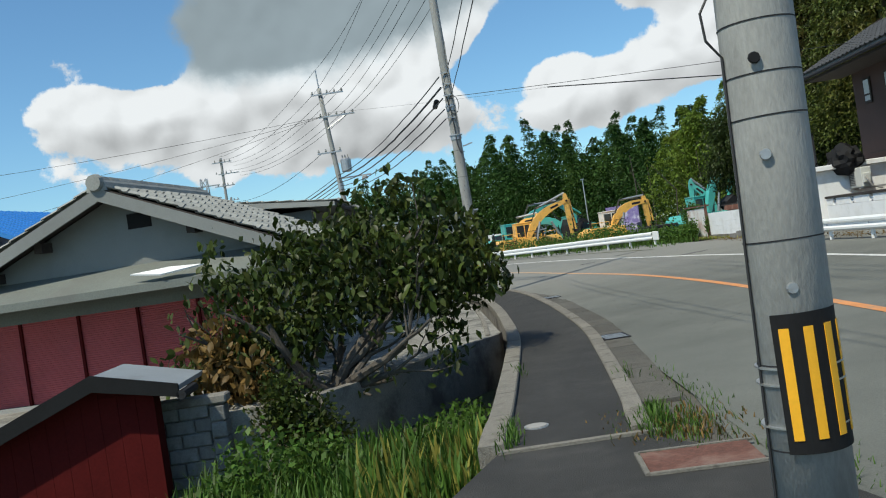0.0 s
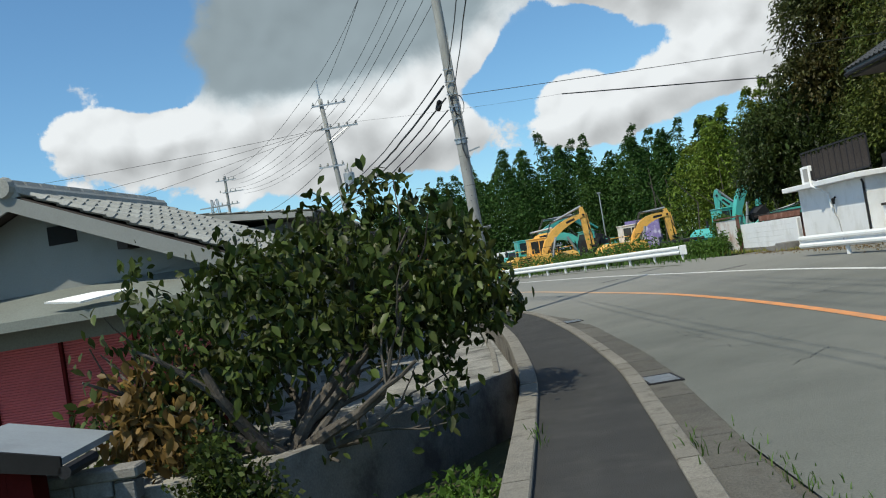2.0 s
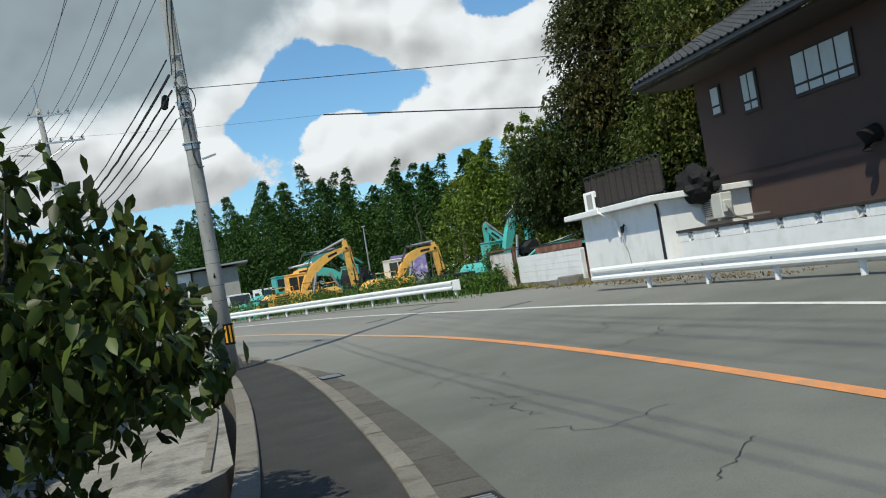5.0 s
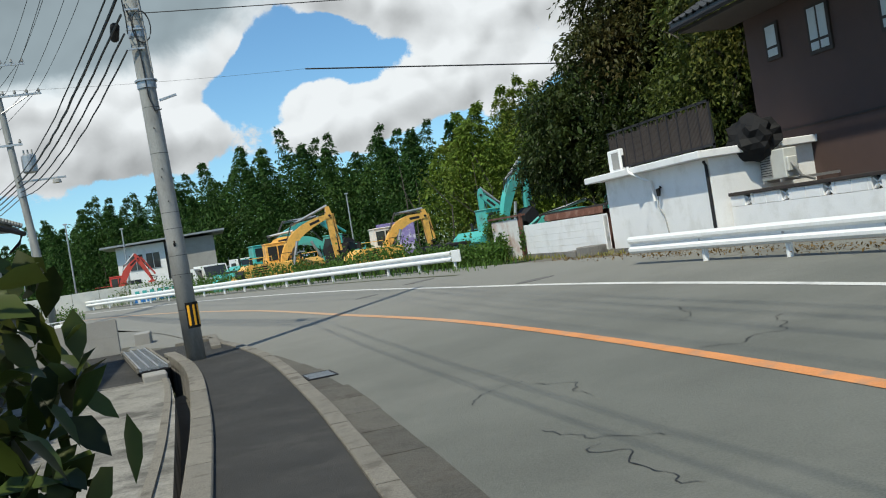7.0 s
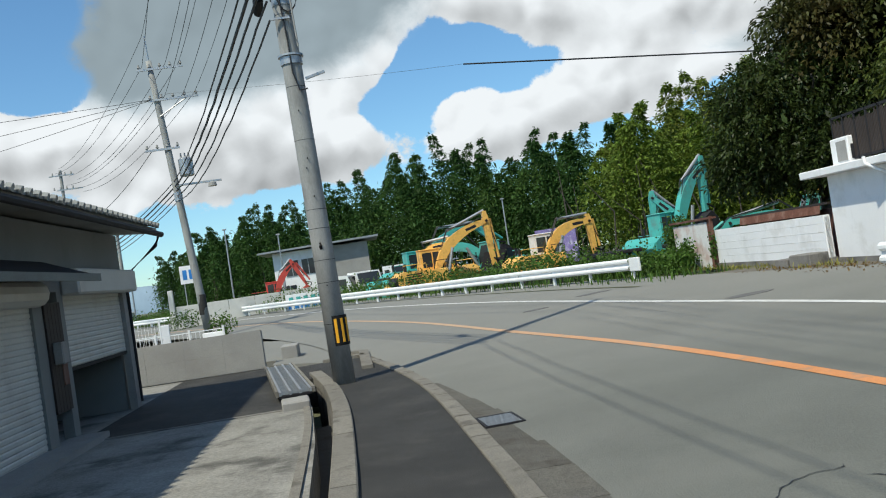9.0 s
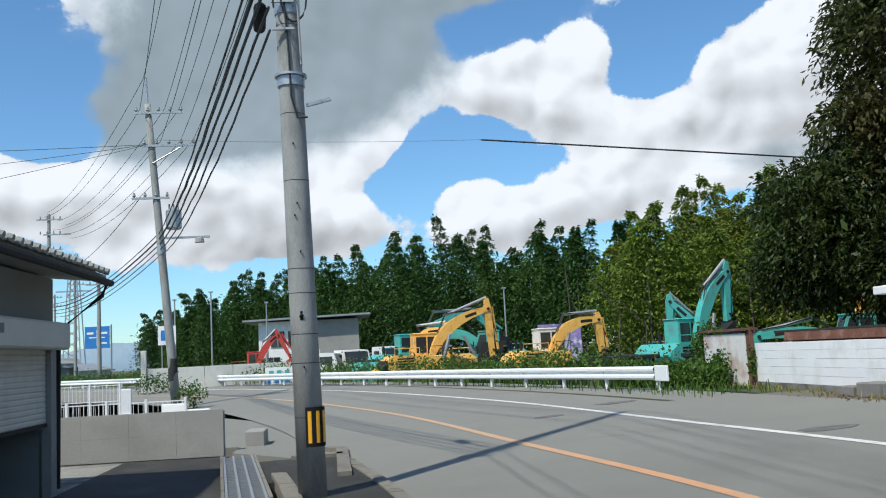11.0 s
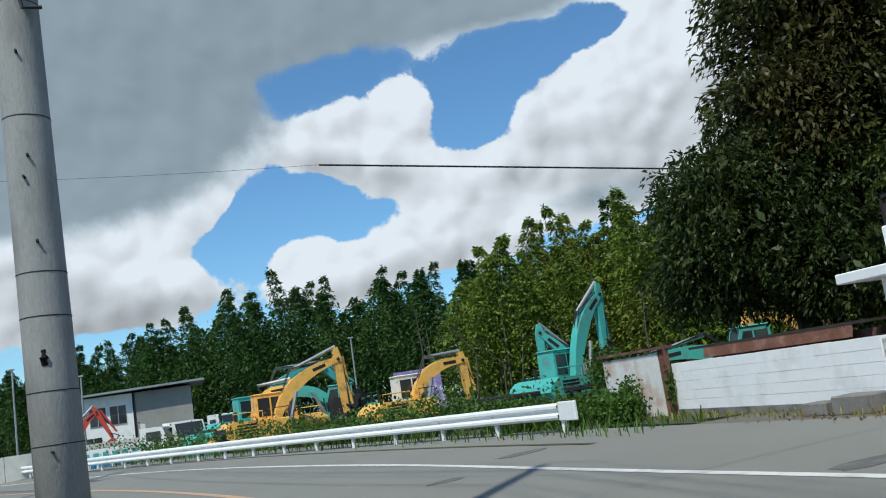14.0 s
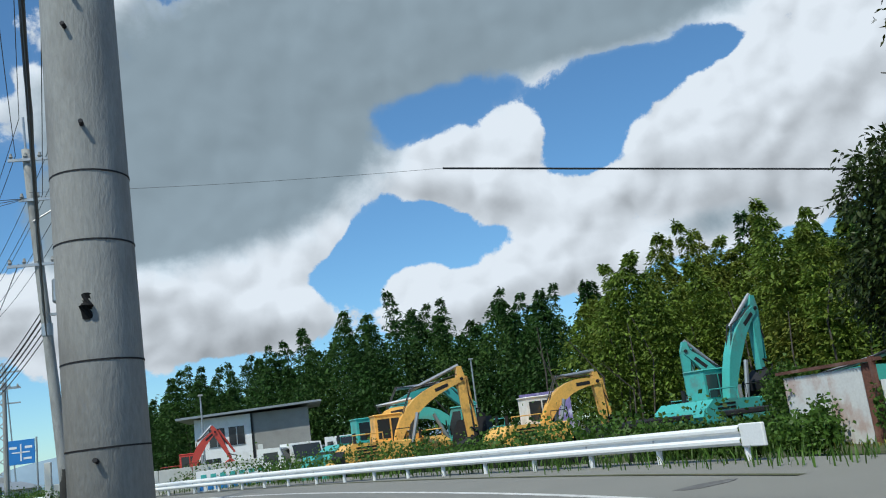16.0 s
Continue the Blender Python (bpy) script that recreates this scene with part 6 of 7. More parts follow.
M_PURPLE = material("purple_panel", (0.2, 0.16, 0.34), 0.5, 0.3, 2.5, 20, 0.05, stain=(0.6, 0.6, 0.66), stain_amount=0.95, stain_scale=3)
truck(12.6, 64, 75, M_PURPLE, "old truck with a purple and white painted body", 1.35)
truck(9.6, 62.5, 160, M_DARKSTEEL, "dark van body parked among machines", 1.0)
truck(1.2, 72, -65, M_EXC_WHITE, "white flatbed truck parked in the yard")
truck(3.6, 73.5, -70, M_EXC_WHITE, "white flatbed truck parked in the yard", 1.05)
truck(-0.4, 71, -20, M_EXC_WHITE, "white flatbed truck parked in the yard", 0.95)
for x, y, w, paint in ((2.6, 65.5, 2.2, M_EXC_TEAL), (3.2, 62.0, 1.6, M_EXC_TEAL), (9.7, 60.2, 1.8, M_DARKSTEEL), (7.0, 64.5, 2.0, M_DARKSTEEL)):
    t = thing("machine_part", "loose machine counterweight among the weeds", "machine part", (x, y, YZ - 0.1), 12 * x)
    part("block", prism(bmesh.new(), [(-w / 2, 0), (w / 2, 0), (w / 2, 0.9), (w * 0.3, 1.35), (-w * 0.4, 1.4), (-w / 2, 1.0)], "y", -0.5, 0.5), paint, t)
    for k in range(4):
        part("slot", boxed(-w * 0.4, w * 0.4, -0.515, -0.501, 0.25 + 0.2 * k, 0.34 + 0.2 * k), M_BLACK, t)
for x, y, a in ((11.6, 48.6, 5), (13.9, 46.8, -8), (12.9, 51.5, 20)):
    t = thing("steel_table", "dark flat steel frame on legs among the machines", "frame", (x, y, YZ - 0.1), a)
    part("top", boxed(-0.9, 0.9, -0.6, 0.6, 1.1, 1.25, 0.03), M_DARKSTEEL, t)
    for sx in (-0.7, 0.7):
        for sy in (-0.45, 0.45):
            part("leg", boxed(sx - 0.05, sx + 0.05, sy - 0.05, sy + 0.05, 0, 1.1), M_DARKSTEEL, t)


# ---- planting ----
RNG = np.random.default_rng(7)


def crown_points(n, blobs, rng, shell=0.55):
    """Points thickened towards the outside of a set of blobs (x, y, z, rx, ry, rz)."""
    blobs = np.asarray(blobs, dtype=float)
    vol = blobs[:, 3] * blobs[:, 4] + blobs[:, 4] * blobs[:, 5]
    pick = rng.choice(len(blobs), size=n, p=vol / vol.sum())
    d = rng.normal(size=(n, 3))
    d /= np.linalg.norm(d, axis=1)[:, None]
    r = shell + (1 - shell) * rng.random(n) ** 0.6
    r *= 1 + 0.16 * rng.normal(size=n)
    b = blobs[pick]
    return b[:, :3] + d * b[:, 3:] * r[:, None]


def clumped(points, per, sigma, rng):
    """Each point becomes a tuft of leaves."""
    c = np.repeat(np.asarray(points), per, axis=0)
    return c + rng.normal(size=c.shape) * sigma


def branch(bm, p, d, r, length, rng, depth, tips):
    pts, rad = [p.copy()], [r]
    n = 4
    for k in range(n):
        d = (d + Vector((rng.uniform(-1, 1), rng.uniform(-1, 1), rng.uniform(-0.5, 0.9))) * 0.28).normalized()
        p = p + d * length / n
        pts.append(p.copy())
        rad.append(r * (1 - 0.55 * (k + 1) / n))
    tube(bm, pts, rad, 7 if r > 0.03 else 5)
    tips.append((p.copy(), d.copy()))
    if depth:
        for _ in range(3 if depth > 1 else 2):
            k = rng.randint(1, n)
            dd = (d + Vector((rng.uniform(-1, 1), rng.uniform(-1, 1), rng.uniform(-0.4, 0.8))) * 0.95).normalized()
            branch(bm, pts[k], dd, rad[k] * 0.7, length * 0.68, rng, depth - 1, tips)


# persimmon tree on the slope below the footpath
pt = thing("persimmon_tree", "low spreading persimmon tree with large glossy dark leaves", "tree", (-1.93, 12.0, -1.45))
pt.scale = (1.17, 1.17, 1.17)
r_ = random.Random(11)
tb, tips = bmesh.new(), []
tube(tb, [(0.12, -1.15, 0.2), (0.1, -1.0, 0.6), (0.04, -0.55, 0.95), (0.0, -0.1, 1.12)], [0.15, 0.12, 0.11, 0.1], 10)
for a, el, ln in ((0.3, 0.5, 1.6), (1.5, 0.65, 1.3), (2.8, 0.6, 1.4), (3.5, 0.55, 1.3), (5.5, 0.55, 1.3), (0.0, 1.2, 1.5), (-0.5, 0.1, 0.9)):
    d = Vector((math.cos(a) * math.cos(el), math.sin(a) * math.cos(el), math.sin(el)))
    branch(tb, Vector((0.02, -0.3, 1.03)), d, 0.085, ln, r_, 2, tips)
part("trunk", tb, M_BARK, pt, "gnarled grey trunk and limbs")
blobs = [(0.45, 0, 2.5, 1.3, 1.2, 0.8), (1.3, -0.1, 2.45, 0.9, 0.9, 0.55), (1.75, 0.0, 2.3, 0.7, 0.8, 0.45), (-0.5, 0.2, 2.35, 0.95, 1.0, 0.7), (-1.1, 0.1, 2.15, 0.55, 0.6, 0.65), (0.9, 0.2, 2.95, 0.7, 0.7, 0.5), (0.2, -0.2, 2.95, 0.45, 0.45, 0.4),
         (1.05, 0.1, 3.45, 0.2, 0.2, 0.4), (-1.3, 0.0, 2.8, 0.22, 0.22, 0.55), (-0.3, 0, 3.05, 0.3, 0.3, 0.35), (0.6, 0, 3.35, 0.2, 0.2, 0.35), (1.55, -0.1, 1.55, 0.3, 0.35, 0.45), (-0.5, -0.35, 1.75, 0.6, 0.5, 0.4), (-1.1, -0.3, 1.65, 0.45, 0.4, 0.4),
         (-1.5, 0.1, 1.5, 0.7, 0.7, 0.5), (-0.9, 0.4, 1.5, 0.7, 0.6, 0.4), (2.25, 0.1, 2.15, 0.3, 0.4, 0.22), (1.5, 1.0, 2.3, 0.75, 0.65, 0.6), (0.6, 1.0, 2.4, 0.85, 0.65, 0.65), (1.95, 0.85, 2.45, 0.38, 0.45, 0.42), (1.75, 0.35, 2.75, 0.42, 0.5, 0.42), (2.05, 0.2, 2.85, 0.26, 0.3, 0.3), (1.65, 0.2, 3.2, 0.28, 0.3, 0.28), (1.3, 0.2, 3.45, 0.25, 0.25, 0.3), (2.36, 0.5, 2.45, 0.14, 0.3, 0.26)]


def leaves(name, centres, size, mat, parent, rng, label=""):
    """Broad pointed leaves: six-sided, folded on the rib and drooping at the tip."""
    c = np.asarray(centres)
    n = len(c)
    s = size * rng.uniform(0.7, 1.25, n)[:, None]
    d = rng.normal(size=(n, 3))
    d[:, 2] -= 0.9
    d /= np.linalg.norm(d, axis=1)[:, None]
    q = rng.normal(size=(n, 3)) * 0.8
    q[:, 2] += 0.6
    w = np.cross(d, q)
    w /= np.linalg.norm(w, axis=1)[:, None]
    f = np.cross(w, d)
    dn = np.zeros((n, 3))
    dn[:, 2] = -1
    v = np.empty((n, 8, 3))
    rib = [c - d * s * 0.5, c - d * s * 0.12, c + d * s * 0.22 + dn * s * 0.05, c + d * s * 0.55 + dn * s * 0.16]
    v[:, 0], v[:, 1], v[:, 2], v[:, 3] = rib
    v[:, 4] = rib[1] + w * s * 0.27 + f * s * 0.07
    v[:, 5] = rib[2] + w * s * 0.23 + f * s * 0.05
    v[:, 6] = rib[1] - w * s * 0.27 + f * s * 0.07
    v[:, 7] = rib[2] - w * s * 0.23 + f * s * 0.05
    quad = np.array([(0, 1, 4, 4), (1, 2, 5, 4), (2, 3, 5, 5), (0, 6, 1, 1), (1, 6, 7, 2), (2, 7, 3, 3)])
    tri = np.array([(0, 1, 4), (1, 2, 5), (1, 5, 4), (2, 3, 5), (0, 6, 1), (1, 6, 7), (1, 7, 2), (2, 7, 3)])
    fs = (np.arange(n)[:, None, None] * 8 + tri[None]).reshape(-1, 3)
    return tri_mesh(name, v.reshape(-1, 3), fs, mat, parent, label)


cp = crown_points(8200, blobs, RNG, 0.5)
tipc = np.concatenate([np.array([tuple(p + Vector((r_.gauss(0, 0.12), r_.gauss(0, 0.12), r_.gauss(0, 0.1)))) for p, d in tips]) for _ in range(5)])
leaves("crown", np.concatenate([cp, tipc]), 0.118, M_LEAF, pt, RNG, "dense crown of dark leaves")
leaves("dry_leaves", crown_points(620, [(-1.0, -0.75, 1.45, 0.55, 0.5, 0.4), (-1.3, -0.4, 1.75, 0.5, 0.5, 0.5)], RNG, 0.2), 0.13, M_LEAF_WARM, pt, RNG, "reddish brown turning leaves")


def blades(name, bases, height, width, mat, rng, label, category, lean=0.35):
    """Long grass-like leaves: tapering strips of three segments that bend over."""
    b = np.asarray(bases, dtype=float)
    n = len(b)
    h = height * rng.uniform(0.5, 1.25, n)[:, None]
    a = rng.uniform(0, 2 * np.pi, n)
    out = np.stack([np.cos(a), np.sin(a), np.zeros(n)], 1) * rng.uniform(0.1, 1, n)[:, None] * lean
    side = np.stack([-np.sin(a), np.cos(a), np.zeros(n)], 1) * width
    up = np.zeros((n, 3))
    up[:, 2] = 1
    v = np.empty((n, 7, 3))
    for k, (u, wd) in enumerate(((0, 0.8), (0.4, 1.0), (0.75, 0.7))):
        c = b + up * h * (u - 0.15 * u * u) + out * h * u * u
        v[:, 2 * k], v[:, 2 * k + 1] = c - side * wd, c + side * wd
    v[:, 6] = b + up * h * 0.85 + out * h * 1.1
    tri = np.array([(0, 1, 3), (0, 3, 2), (2, 3, 5), (2, 5, 4), (4, 5, 6)])
    fs = (np.arange(n)[:, None, None] * 7 + tri[None]).reshape(-1, 3)
    return tagged(tri_mesh(name, v.reshape(-1, 3), fs, mat), label, category, kind="stuff")


def scatter(n, x0, x1, y0, y1, z, rng):
    p = np.empty((n, 3))
    p[:, 0], p[:, 1], p[:, 2] = rng.uniform(x0, x1, n), rng.uniform(y0, y1, n), z
    return p


# garden below the footpath
blades("tall_garden_leaves", scatter(620, -1.3, 0.25, 6.6, 9.4, -1.0, RNG), 0.75, 0.022, M_WEED, RNG, "tall sword-shaped green leaves", "plants", 0.3)
blades("pale_garden_leaves", scatter(240, -1.2, 0.3, 6.4, 8.6, -1.0, RNG), 0.75, 0.022, M_DRYWEED, RNG, "yellowing sword-shaped leaves", "plants", 0.25)
gp = scatter(3200, -3.4, 0.25, 3.0, 9.8, -1.0, RNG)
blades("garden_grass", gp, 0.55, 0.012, M_WEED, RNG, "rough green grass in the garden", "grass", 0.5)
blades("seed_grass", scatter(260, -5.0, -0.4, 2.2, 5.2, -1.0, RNG), 1.0, 0.006, M_DRYWEED, RNG, "thin dry seed grass", "grass", 0.5)
bush = crown_points(2600, [(-2.4, 8.8, -0.6, 0.7, 0.8, 0.5), (-1.8, 9.2, -0.65, 0.6, 0.6, 0.35), (-0.5, 9.6, -0.75, 0.8, 0.7, 0.35), (0.0, 10.8, -0.8, 0.5, 0.9, 0.3), (-2.6, 8.2, -0.8, 0.5, 0.5, 0.35)], RNG, 0.3)
tagged(quads("garden_shrubs", bush, 0.10, M_WEED, rng=RNG), "leafy green shrubs under the tree", "shrub", kind="stuff")
tagged(quads("dark_hedge", crown_points(2600, [(-2.5, 10.6, -0.1, 0.3, 0.3, 0.6), (-2.3, 10.35, -0.3, 0.6, 0.35, 0.6), (-1.9, 10.2, -0.6, 0.5, 0.3, 0.4)], RNG, 0.3), 0.09, M_LEAF, rng=RNG), "dark hedge against the block wall", "hedge", kind="stuff")
# weeds in joints of path and kerb
wd = []
for y0, off, n in ((5.5, 0.12, 60), (5.7, -1.0, 90), (6.1, -1.02, 50), (5.9, 0.25, 120), (9.4, -1.02, 24), (8.2, 0.2, 20)):
    for _ in range(n):
        yy = y0 + RNG.normal() * 0.22
        wd.append((walk_x(yy) + off + RNG.normal() * 0.05, yy, -0.02))
blades("joint_weeds", wd, 0.15, 0.006, M_WEED, RNG, "small weeds growing in kerb joints", "weeds", 0.7)
kw = [(1.75 + RNG.normal() * 0.22, 5.6 + RNG.normal() * 0.4, -0.05) for _ in range(520)] + [(2.35 + RNG.normal() * 0.12, 4.0 + RNG.normal() * 0.5, -0.05) for _ in range(160)] + [(2.25 + RNG.normal() * 0.1, 7.2 + RNG.normal() * 0.7, -0.05) for _ in range(120)] + [(2.2 + RNG.normal() * 0.08, 1.6 + RNG.normal() * 0.4, -0.05) for _ in range(160)]
blades("roadside_weeds", kw, 0.10, 0.005, M_WEED, RNG, "low green weeds beside the road gutter", "weeds", 0.8)
blades("dry_roadside_weeds", [(1.75 + RNG.normal() * 0.3, 5.5 + RNG.normal() * 0.35, -0.05) for _ in range(300)], 0.09, 0.008, M_LEAF_WARM, RNG, "dead brown weeds beside the road gutter", "weeds", 0.9)

# weeds and creepers behind the long barrier
vb, vg = [], []
for i in range(near_y(34.3), near_y(95)):
    for _ in range(26):
        d = 5.3 + abs(RNG.normal()) * 1.3
        x, y = at_road(i, d)
        vg.append((x + RNG.normal() * 0.2, y + RNG.normal() * 0.2, bank(6.0) - 0.05))
    for _ in range(110 if i > near_y(39.8) else 0):
        d = 5.9 + abs(RNG.normal()) * 2.4
        x, y = at_road(i, d)
        bump_ = 0.5 + 0.5 * noise.noise(Vector((x * 0.7, y * 0.7, 0)))
        vb.append((x + RNG.normal() * 0.3, y + RNG.normal() * 0.3, bank(6.0) - 0.05 * max(0.0, d - 6.0) + abs(RNG.normal()) * 0.45 * bump_ + 0.82 * bump_ + 0.14))
blades("verge_grass", vg, 0.32, 0.014, M_WEED, RNG, "long green grass behind the barrier", "grass", 0.6)
tagged(quads("creepers", vb, 0.12, M_WEED, rng=RNG, aspect=1.3), "creepers and weeds covering the verge", "weeds", kind="stuff")
tagged(quads("wall_creeper", crown_points(12500, [(10.4, 38.6, 0.7, 0.6, 0.9, 0.4), (10.8, 38.6, 0.85, 0.25, 0.4, 0.5), (11.1, 37.35, 0.95, 0.1, 0.12, 0.45), (10.2, 40.5, 0.7, 0.9, 1.2, 0.4), (9.6, 42.5, 0.7, 0.9, 1.2, 0.45), (11.4, 40.6, 1.4, 0.5, 0.9, 0.7)], RNG, 0.2), 0.085, M_WEED, rng=RNG, aspect=1.3), "creeper hanging over the fence end", "creeper", kind="stuff")
blades("wall_foot_weeds", [(10.9 + RNG.normal() * 0.25, RNG.uniform(30, 39), Z0 - 0.03) for _ in range(500)], 0.14, 0.008, M_DRYWEED, RNG, "sparse weeds at the wall's foot", "weeds", 0.8)
tagged(quads("fallen_leaves", [(10.6 + RNG.normal() * 0.35, RNG.uniform(20, 33), Z0 + 0.01) for _ in range(700)], 0.07, M_LEAF_WARM, rng=RNG, up=3.0), "dry fallen leaves along the barrier", "leaf litter", kind="stuff")
blades("lot_weeds", scatter(700, -6.8, -2.4, 35.2, 39.5, -0.1, RNG), 0.6, 0.012, M_WEED, RNG, "rough weeds behind the low wall", "weeds", 0.6)
tagged(quads("street_bushes", crown_points(1500, [(-7.5, 41.5, 0.4, 0.9, 0.7, 0.5), (-4.8, 52.5, 0.5, 0.6, 0.6, 0.6), (-9.5, 68.5, 0.7, 1.5, 0.6, 0.7)], RNG, 0.2), 0.14, M_WEED, rng=RNG), "small green bushes by the side street", "bush", kind="stuff")


# ---- woods ----
def sprays(name, pts, dirs, size, mat, parent=None, rng=None, aspect=3.0, label=""):
    """Pointed leaf sprays that grow from a point along a direction, folded on the rib."""
    p, d = np.asarray(pts), np.asarray(dirs)
    n = len(p)
    d = d / (np.linalg.norm(d, axis=1)[:, None] + 1e-9)
    s = size * rng.uniform(0.6, 1.35, n)[:, None]
    q = rng.normal(size=(n, 3)) * 0.55
    q[:, 2] += 0.8
    w = np.cross(d, q)
    w /= np.linalg.norm(w, axis=1)[:, None] + 1e-9
    f = np.cross(w, d) * s * 0.1
    v = np.empty((n, 4, 3))
    v[:, 0] = p
    v[:, 1] = p + d * s * 0.45 + w * s * 0.5 / aspect + f
    v[:, 2] = p + d * s
    v[:, 3] = p + d * s * 0.45 - w * s * 0.5 / aspect + f
    return tri_mesh(name, v.reshape(-1, 3), np.arange(n * 4).reshape(n, 4), mat, parent, label)


def culm(x, y, z, h, r, rng, n, first=0.18, tiers=1.1):
    """A bamboo stem: tiers of side twigs that shorten towards a nodding tip."""
    levels = max(6, int(h / tiers))
    u = first + (1 - first) * rng.random(n) ** 0.8
    u = np.clip((np.floor(u * levels) + 0.5 + rng.normal(size=n) * 0.2) / levels, first, 1.0)
    a, nod = rng.uniform(0, 2 * np.pi), r * rng.uniform(0.3, 1.1)
    phi = rng.uniform(0, 2 * np.pi, n)
    reach = r * (np.minimum(1.0, (1.01 - u) / 0.5) ** 1.15 * rng.uniform(0.4, 1.1, n) + 0.06)
    t = rng.random(n) ** 0.6
    c, s_ = np.cos(phi), np.sin(phi)
    px = x + math.cos(a) * nod * u ** 4 + c * reach * t
    py = y + math.sin(a) * nod * u ** 4 + s_ * reach * t
    pz = z + h * (u - 0.04 * u ** 6) + reach * (0.45 * t - 0.75 * t * t)
    d = np.stack([c, s_, 0.35 - 1.1 * t + rng.normal(size=n) * 0.25], 1) + rng.normal(size=(n, 3)) * 0.3
    return np.stack([px, py, pz], 1), d


def heart(x, y, z, h, r, rng, n):
    """Large leaf masses inside a stem's crown."""
    d = rng.normal(size=(n, 3))
    return np.stack([x + rng.normal(size=n) * r * 0.4, y + rng.normal(size=n) * r * 0.4, z + h * rng.uniform(0.02, 0.75, n)], 1), d


def wood(name, stems, n, size, mat, label, category, rng, heart_n=420):
    got = [culm(*q, rng, n) for q in stems]
    tagged(sprays(name, np.concatenate([g[0] for g in got]), np.concatenate([g[1] for g in got]), size, mat, rng=rng, aspect=2.8), label, category, kind="stuff")
    got = [heart(*q, rng, heart_n) for q in stems]
    tagged(sprays("inner_foliage", np.concatenate([g[0] for g in got]), np.concatenate([g[1] for g in got]), size * 1.3, mat, rng=rng, aspect=2.4), "shaded foliage inside the " + category, category, kind="stuff")


# far woods, from the road's end round to the back of the yard
LINE = spline([(-34, 185), (-20, 158), (-6, 138), (6, 122), (18, 108), (28, 94), (34, 82), (36, 70)], 2.3)
LH = [13.6, 13.6, 15.8, 15.6, 17.6, 14.8, 14.0, 13.4]
far = []
for row in range(4):
    for k, (x, y) in enumerate(LINE):
        u = k / (len(LINE) - 1)
        h = float(np.interp(u, np.linspace(0, 1, len(LH)), LH)) * RNG.uniform(0.66, 1.0) * (1.0 if RNG.random() < 0.85 else 1.15)
        far.append((x + RNG.normal() * 1.1 + 3.2 * row, y + RNG.normal() * 1.6 + 2.2 * row, 0.0, h * (0.92 + 0.05 * row), 2.7))
wood("far_woods", far, 1700, 0.4, M_CEDAR, "dark dense woods of bamboo with feathery pointed tips", "woods", RNG)
BL = spline([(19, 81), (24, 79), (29, 75), (32, 69), (33, 62), (31, 55), (27, 49)], 1.9)
grove = []
for row in range(4):
    for x, y in BL:
        grove.append((x + RNG.normal() * 1.3 + 2.0 * row, y + RNG.normal() * 1.3 + 1.4 * row, 0.2, RNG.uniform(8.6, 13.6) + 0.3 * row, 2.3))
wood("bamboo_grove", grove, 2600, 0.3, M_BAMBOO, "bright green bamboo grove with feathery tops", "bamboo", RNG)
for k in range(46):
    u = RNG.random()
    x, y = LINE[int(u * (len(LINE) - 1))] if k % 2 else BL[int(u * (len(BL) - 1))]
    x, y = x - 1.6 + RNG.normal(), y - 1.4 + RNG.normal()
    t = thing("bamboo_stem", "thin pale stem at the edge of the woods", "stem", (float(x), float(y), 0), 0, "stems at the edge of the woods")
    hh = RNG.uniform(4, 8)
    part("stem", tube(bmesh.new(), [(0, 0, 0), (RNG.normal() * 0.3, 0, hh * 0.6), (RNG.normal() * 0.8, 0, hh)], [0.06, 0.05, 0.02], 6), M_BARK, t)


def twigs(blobs, n, per, drop, rng, shell=0.6):
    """Drooping twigs on the outside of a crown: rows of leaves that hang outward and down."""
    blobs = np.asarray(blobs, dtype=float)
    vol = blobs[:, 3] * blobs[:, 4] + blobs[:, 4] * blobs[:, 5]
    b = blobs[rng.choice(len(blobs), size=n, p=vol / vol.sum())]
    o = rng.normal(size=(n, 3))
    o /= np.linalg.norm(o, axis=1)[:, None]
    start = b[:, :3] + o * b[:, 3:] * (shell + (1 - shell) * rng.random(n) ** 0.5)[:, None] * (1 + 0.1 * rng.normal(size=n))[:, None]
    side = o * np.array((1, 1, 0.25))
    pts, dirs = [], []
    for k in range(per):
        u = (k + rng.random(n)) / per
        pts.append(start + side * (drop * 0.8 * u)[:, None] + np.stack([0 * u, 0 * u, drop * (0.25 * u - 0.9 * u * u)], 1) + rng.normal(size=(n, 3)) * drop * 0.07)
        dirs.append(side * 0.7 + np.stack([0 * u, 0 * u, 0.1 - 1.0 * u], 1) + rng.normal(size=(n, 3)) * 0.45)
    return np.concatenate(pts), np.concatenate(dirs)


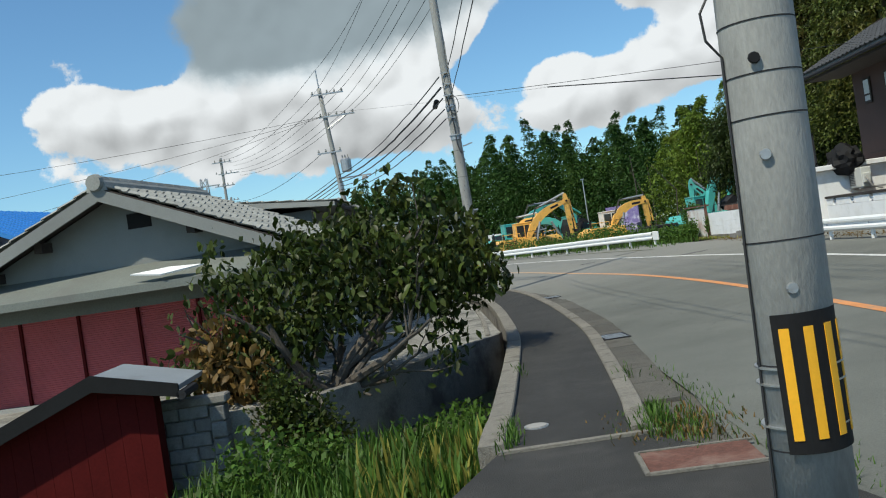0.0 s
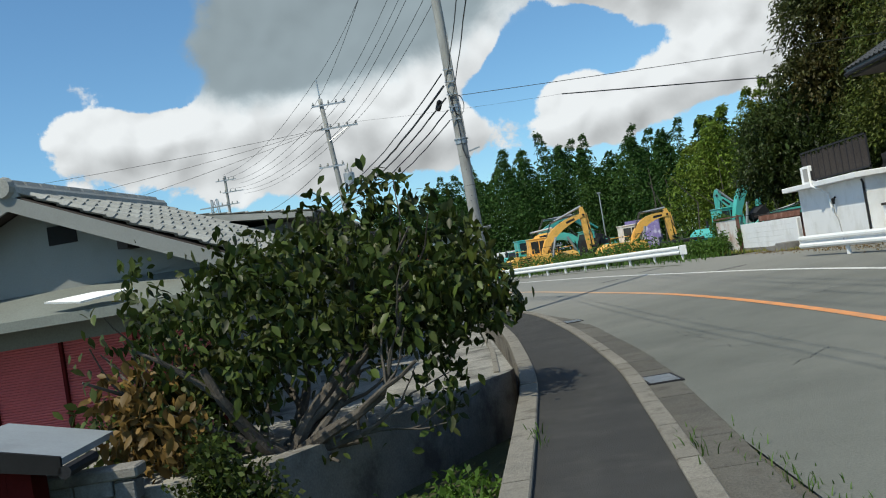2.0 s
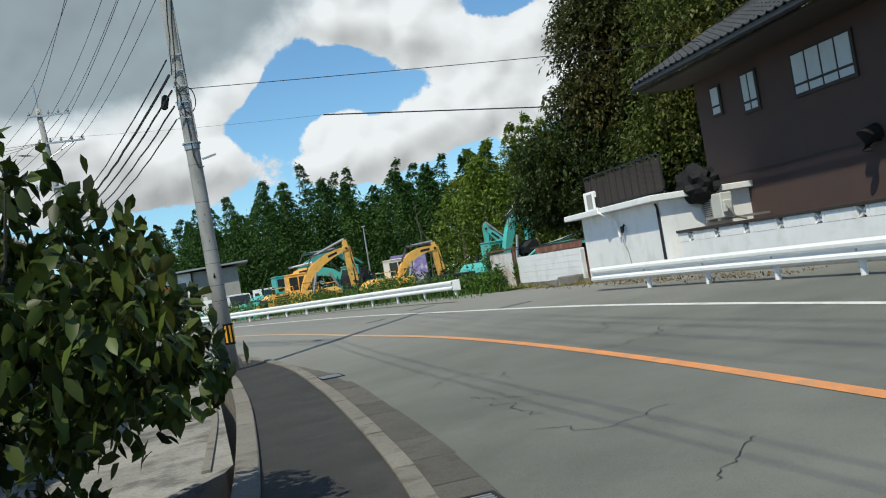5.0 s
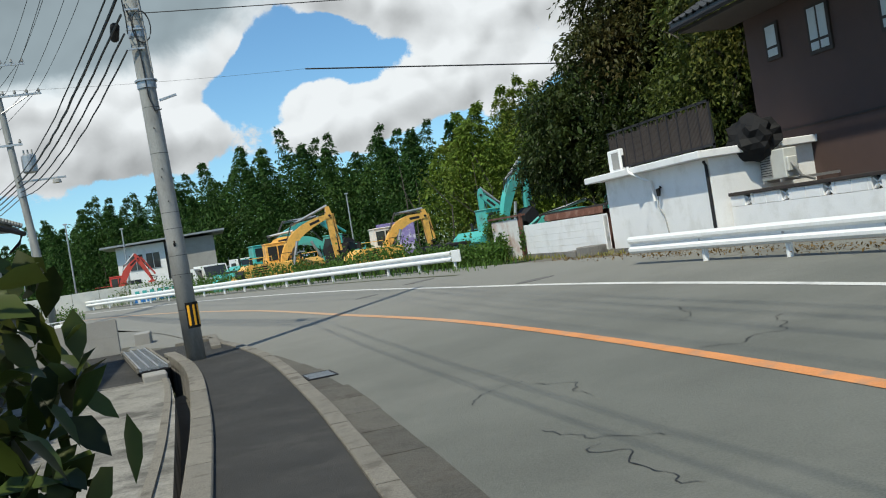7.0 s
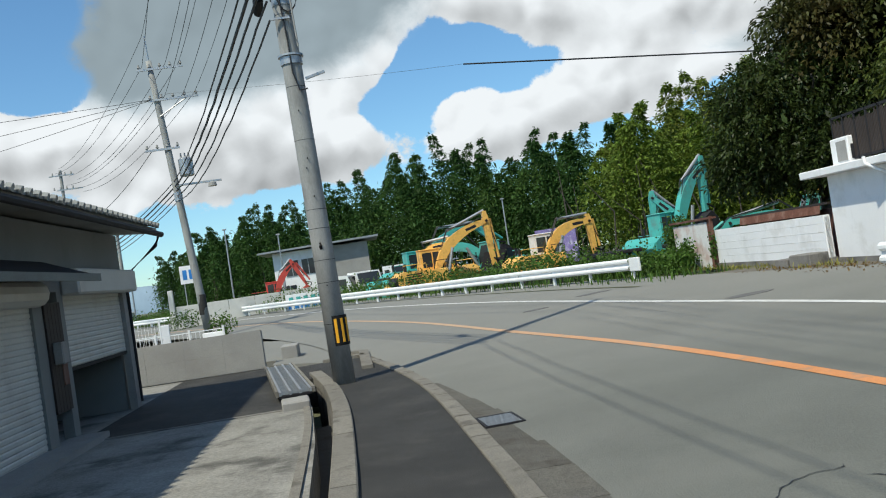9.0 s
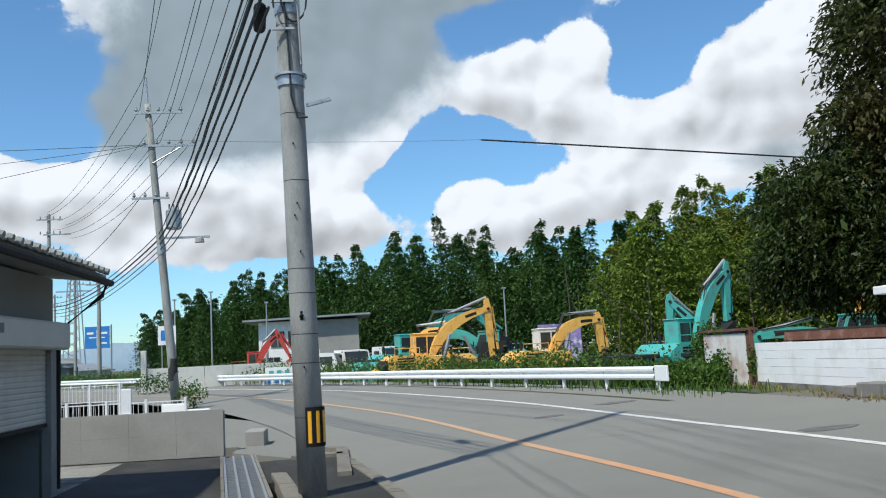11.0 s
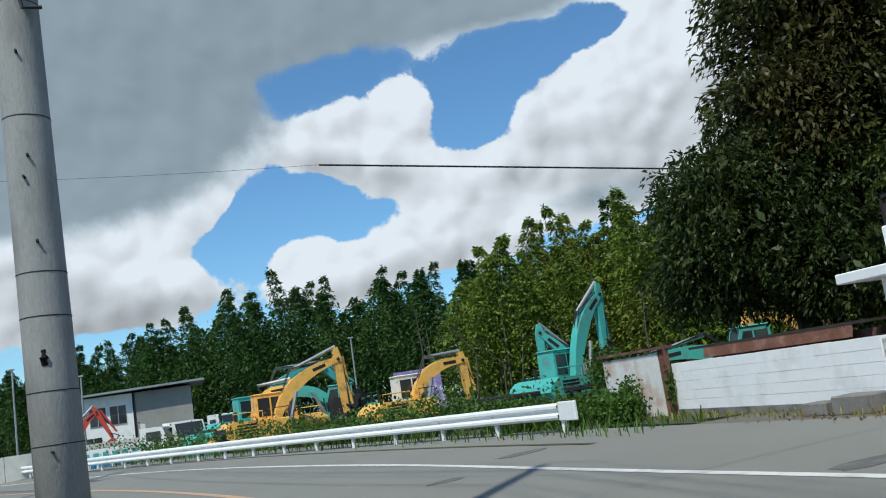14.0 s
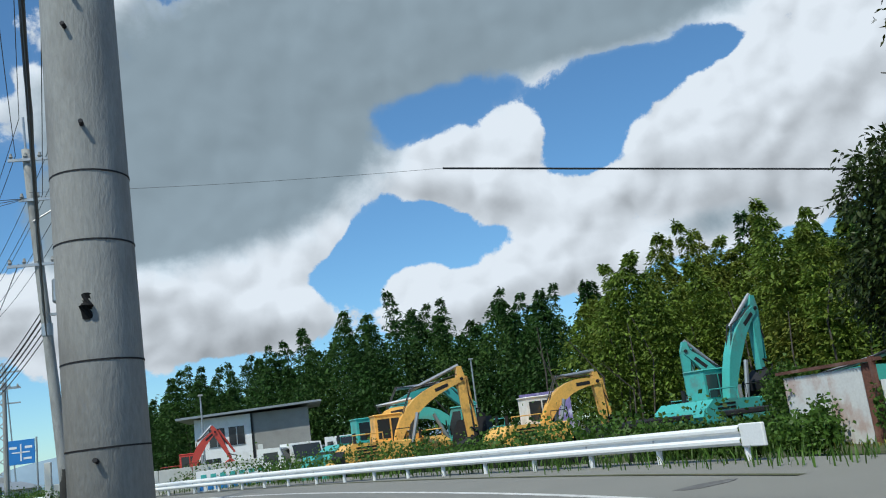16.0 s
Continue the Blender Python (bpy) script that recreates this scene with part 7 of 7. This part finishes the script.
def big_tree(x, y, h, blobs, label, n, size, mat, seed, drop=0.6):
    t = thing("roadside_tree", label, "tree", (x, y, Z0 - 0.1))
    rr = random.Random(seed)
    bm, tips_ = bmesh.new(), []
    tube(bm, [(0, 0, -0.1), (0.1, 0, h * 0.25), (-0.1, 0.1, h * 0.5), (0.1, 0, h * 0.8)], [0.28, 0.22, 0.16, 0.06], 10)
    for k in range(9):
        z = h * (0.2 + 0.07 * k)
        a = rr.uniform(0, 6.28)
        branch(bm, Vector((0, 0, z)), Vector((math.cos(a), math.sin(a), 0.5)).normalized(), 0.1, h * 0.22, rr, 1, tips_)
    part("trunk", bm, M_BARK, t)
    rng = np.random.default_rng(seed)
    p, d = twigs(blobs, n // 10, 10, drop, rng)
    cr = sprays("crown", p, d, size, mat, t, rng, 2.8)
    core = [(x_, y_, z_, a_ * 0.8, b_ * 0.8, c_ * 0.8) for x_, y_, z_, a_, b_, c_ in blobs]
    quads("inner_leaves", crown_points(n // 5, core, rng, 0.15), size * 1.9, mat, cr, rng=rng, aspect=2.2, droop=0.7)
    return t


big_tree(17.9, 37.2, 13.5, [(-0.8, 0, 8.6, 2.7, 2.6, 2.6), (1.2, 0.6, 11, 2.9, 2.8, 3.0), (-1.6, 0.3, 6.0, 2.2, 2.2, 2.2), (-0.9, 0.4, 11.4, 2.0, 2.0, 2.2), (1.5, -0.6, 6.4, 3.0, 2.8, 3), (3.4, 0, 9, 2.8, 2.8, 4), (-2.2, 0.2, 9.6, 1.3, 1.3, 1.1), (-3.2, 0.0, 6.8, 1.0, 1.0, 0.6), (0, 0, 13.2, 1.8, 1.8, 1.6)], "tall dark evergreen tree with drooping feathery twigs", 80000, 0.2, M_TALLTREE, 5, 0.9)
big_tree(14.6, 37.4, 6.2, [(-0.8, 0, 3.4, 2.0, 1.9, 1.5), (-1.7, 0.4, 2.9, 1.3, 1.3, 0.9), (0.9, -0.6, 3.6, 2.2, 2.0, 2.0), (-1.3, 0.2, 4.6, 1.5, 1.5, 1.0), (0.4, -1.8, 2.6, 2.0, 1.6, 1.2), (1.8, -3.4, 3.2, 1.8, 1.8, 1.9), (-0.2, 0.3, 5.2, 1.5, 1.5, 1.0)], "dark broadleaf tree leaning over the white wall", 52000, 0.15, M_EVERGREEN, 8, 0.4)
big_tree(17.4, 31.2, 11.0, [(-0.9, 0, 6.6, 2.3, 2.2, 2.8), (0.8, 0.5, 8.8, 2.4, 2.4, 2.8), (-1.2, 1.2, 4.2, 2.0, 2.0, 1.8), (-0.4, 0.6, 10.2, 1.6, 1.6, 1.8), (2.5, 0, 7, 2.4, 2.4, 4.0)], "tall yellowish-green thicket beside the brown house", 52000, 0.17, M_THICKET, 9, 0.6)
big_tree(22.5, 38.5, 13.0, [(0, 0, 9, 3.4, 3.2, 4.0), (-1, 0, 5, 3, 3, 3), (2, 0, 11, 3, 3, 3), (-2.5, 2.5, 6.5, 2.5, 2.5, 3.5)], "tall dark evergreen tree in the thicket", 30000, 0.26, M_EVERGREEN, 15, 0.7)
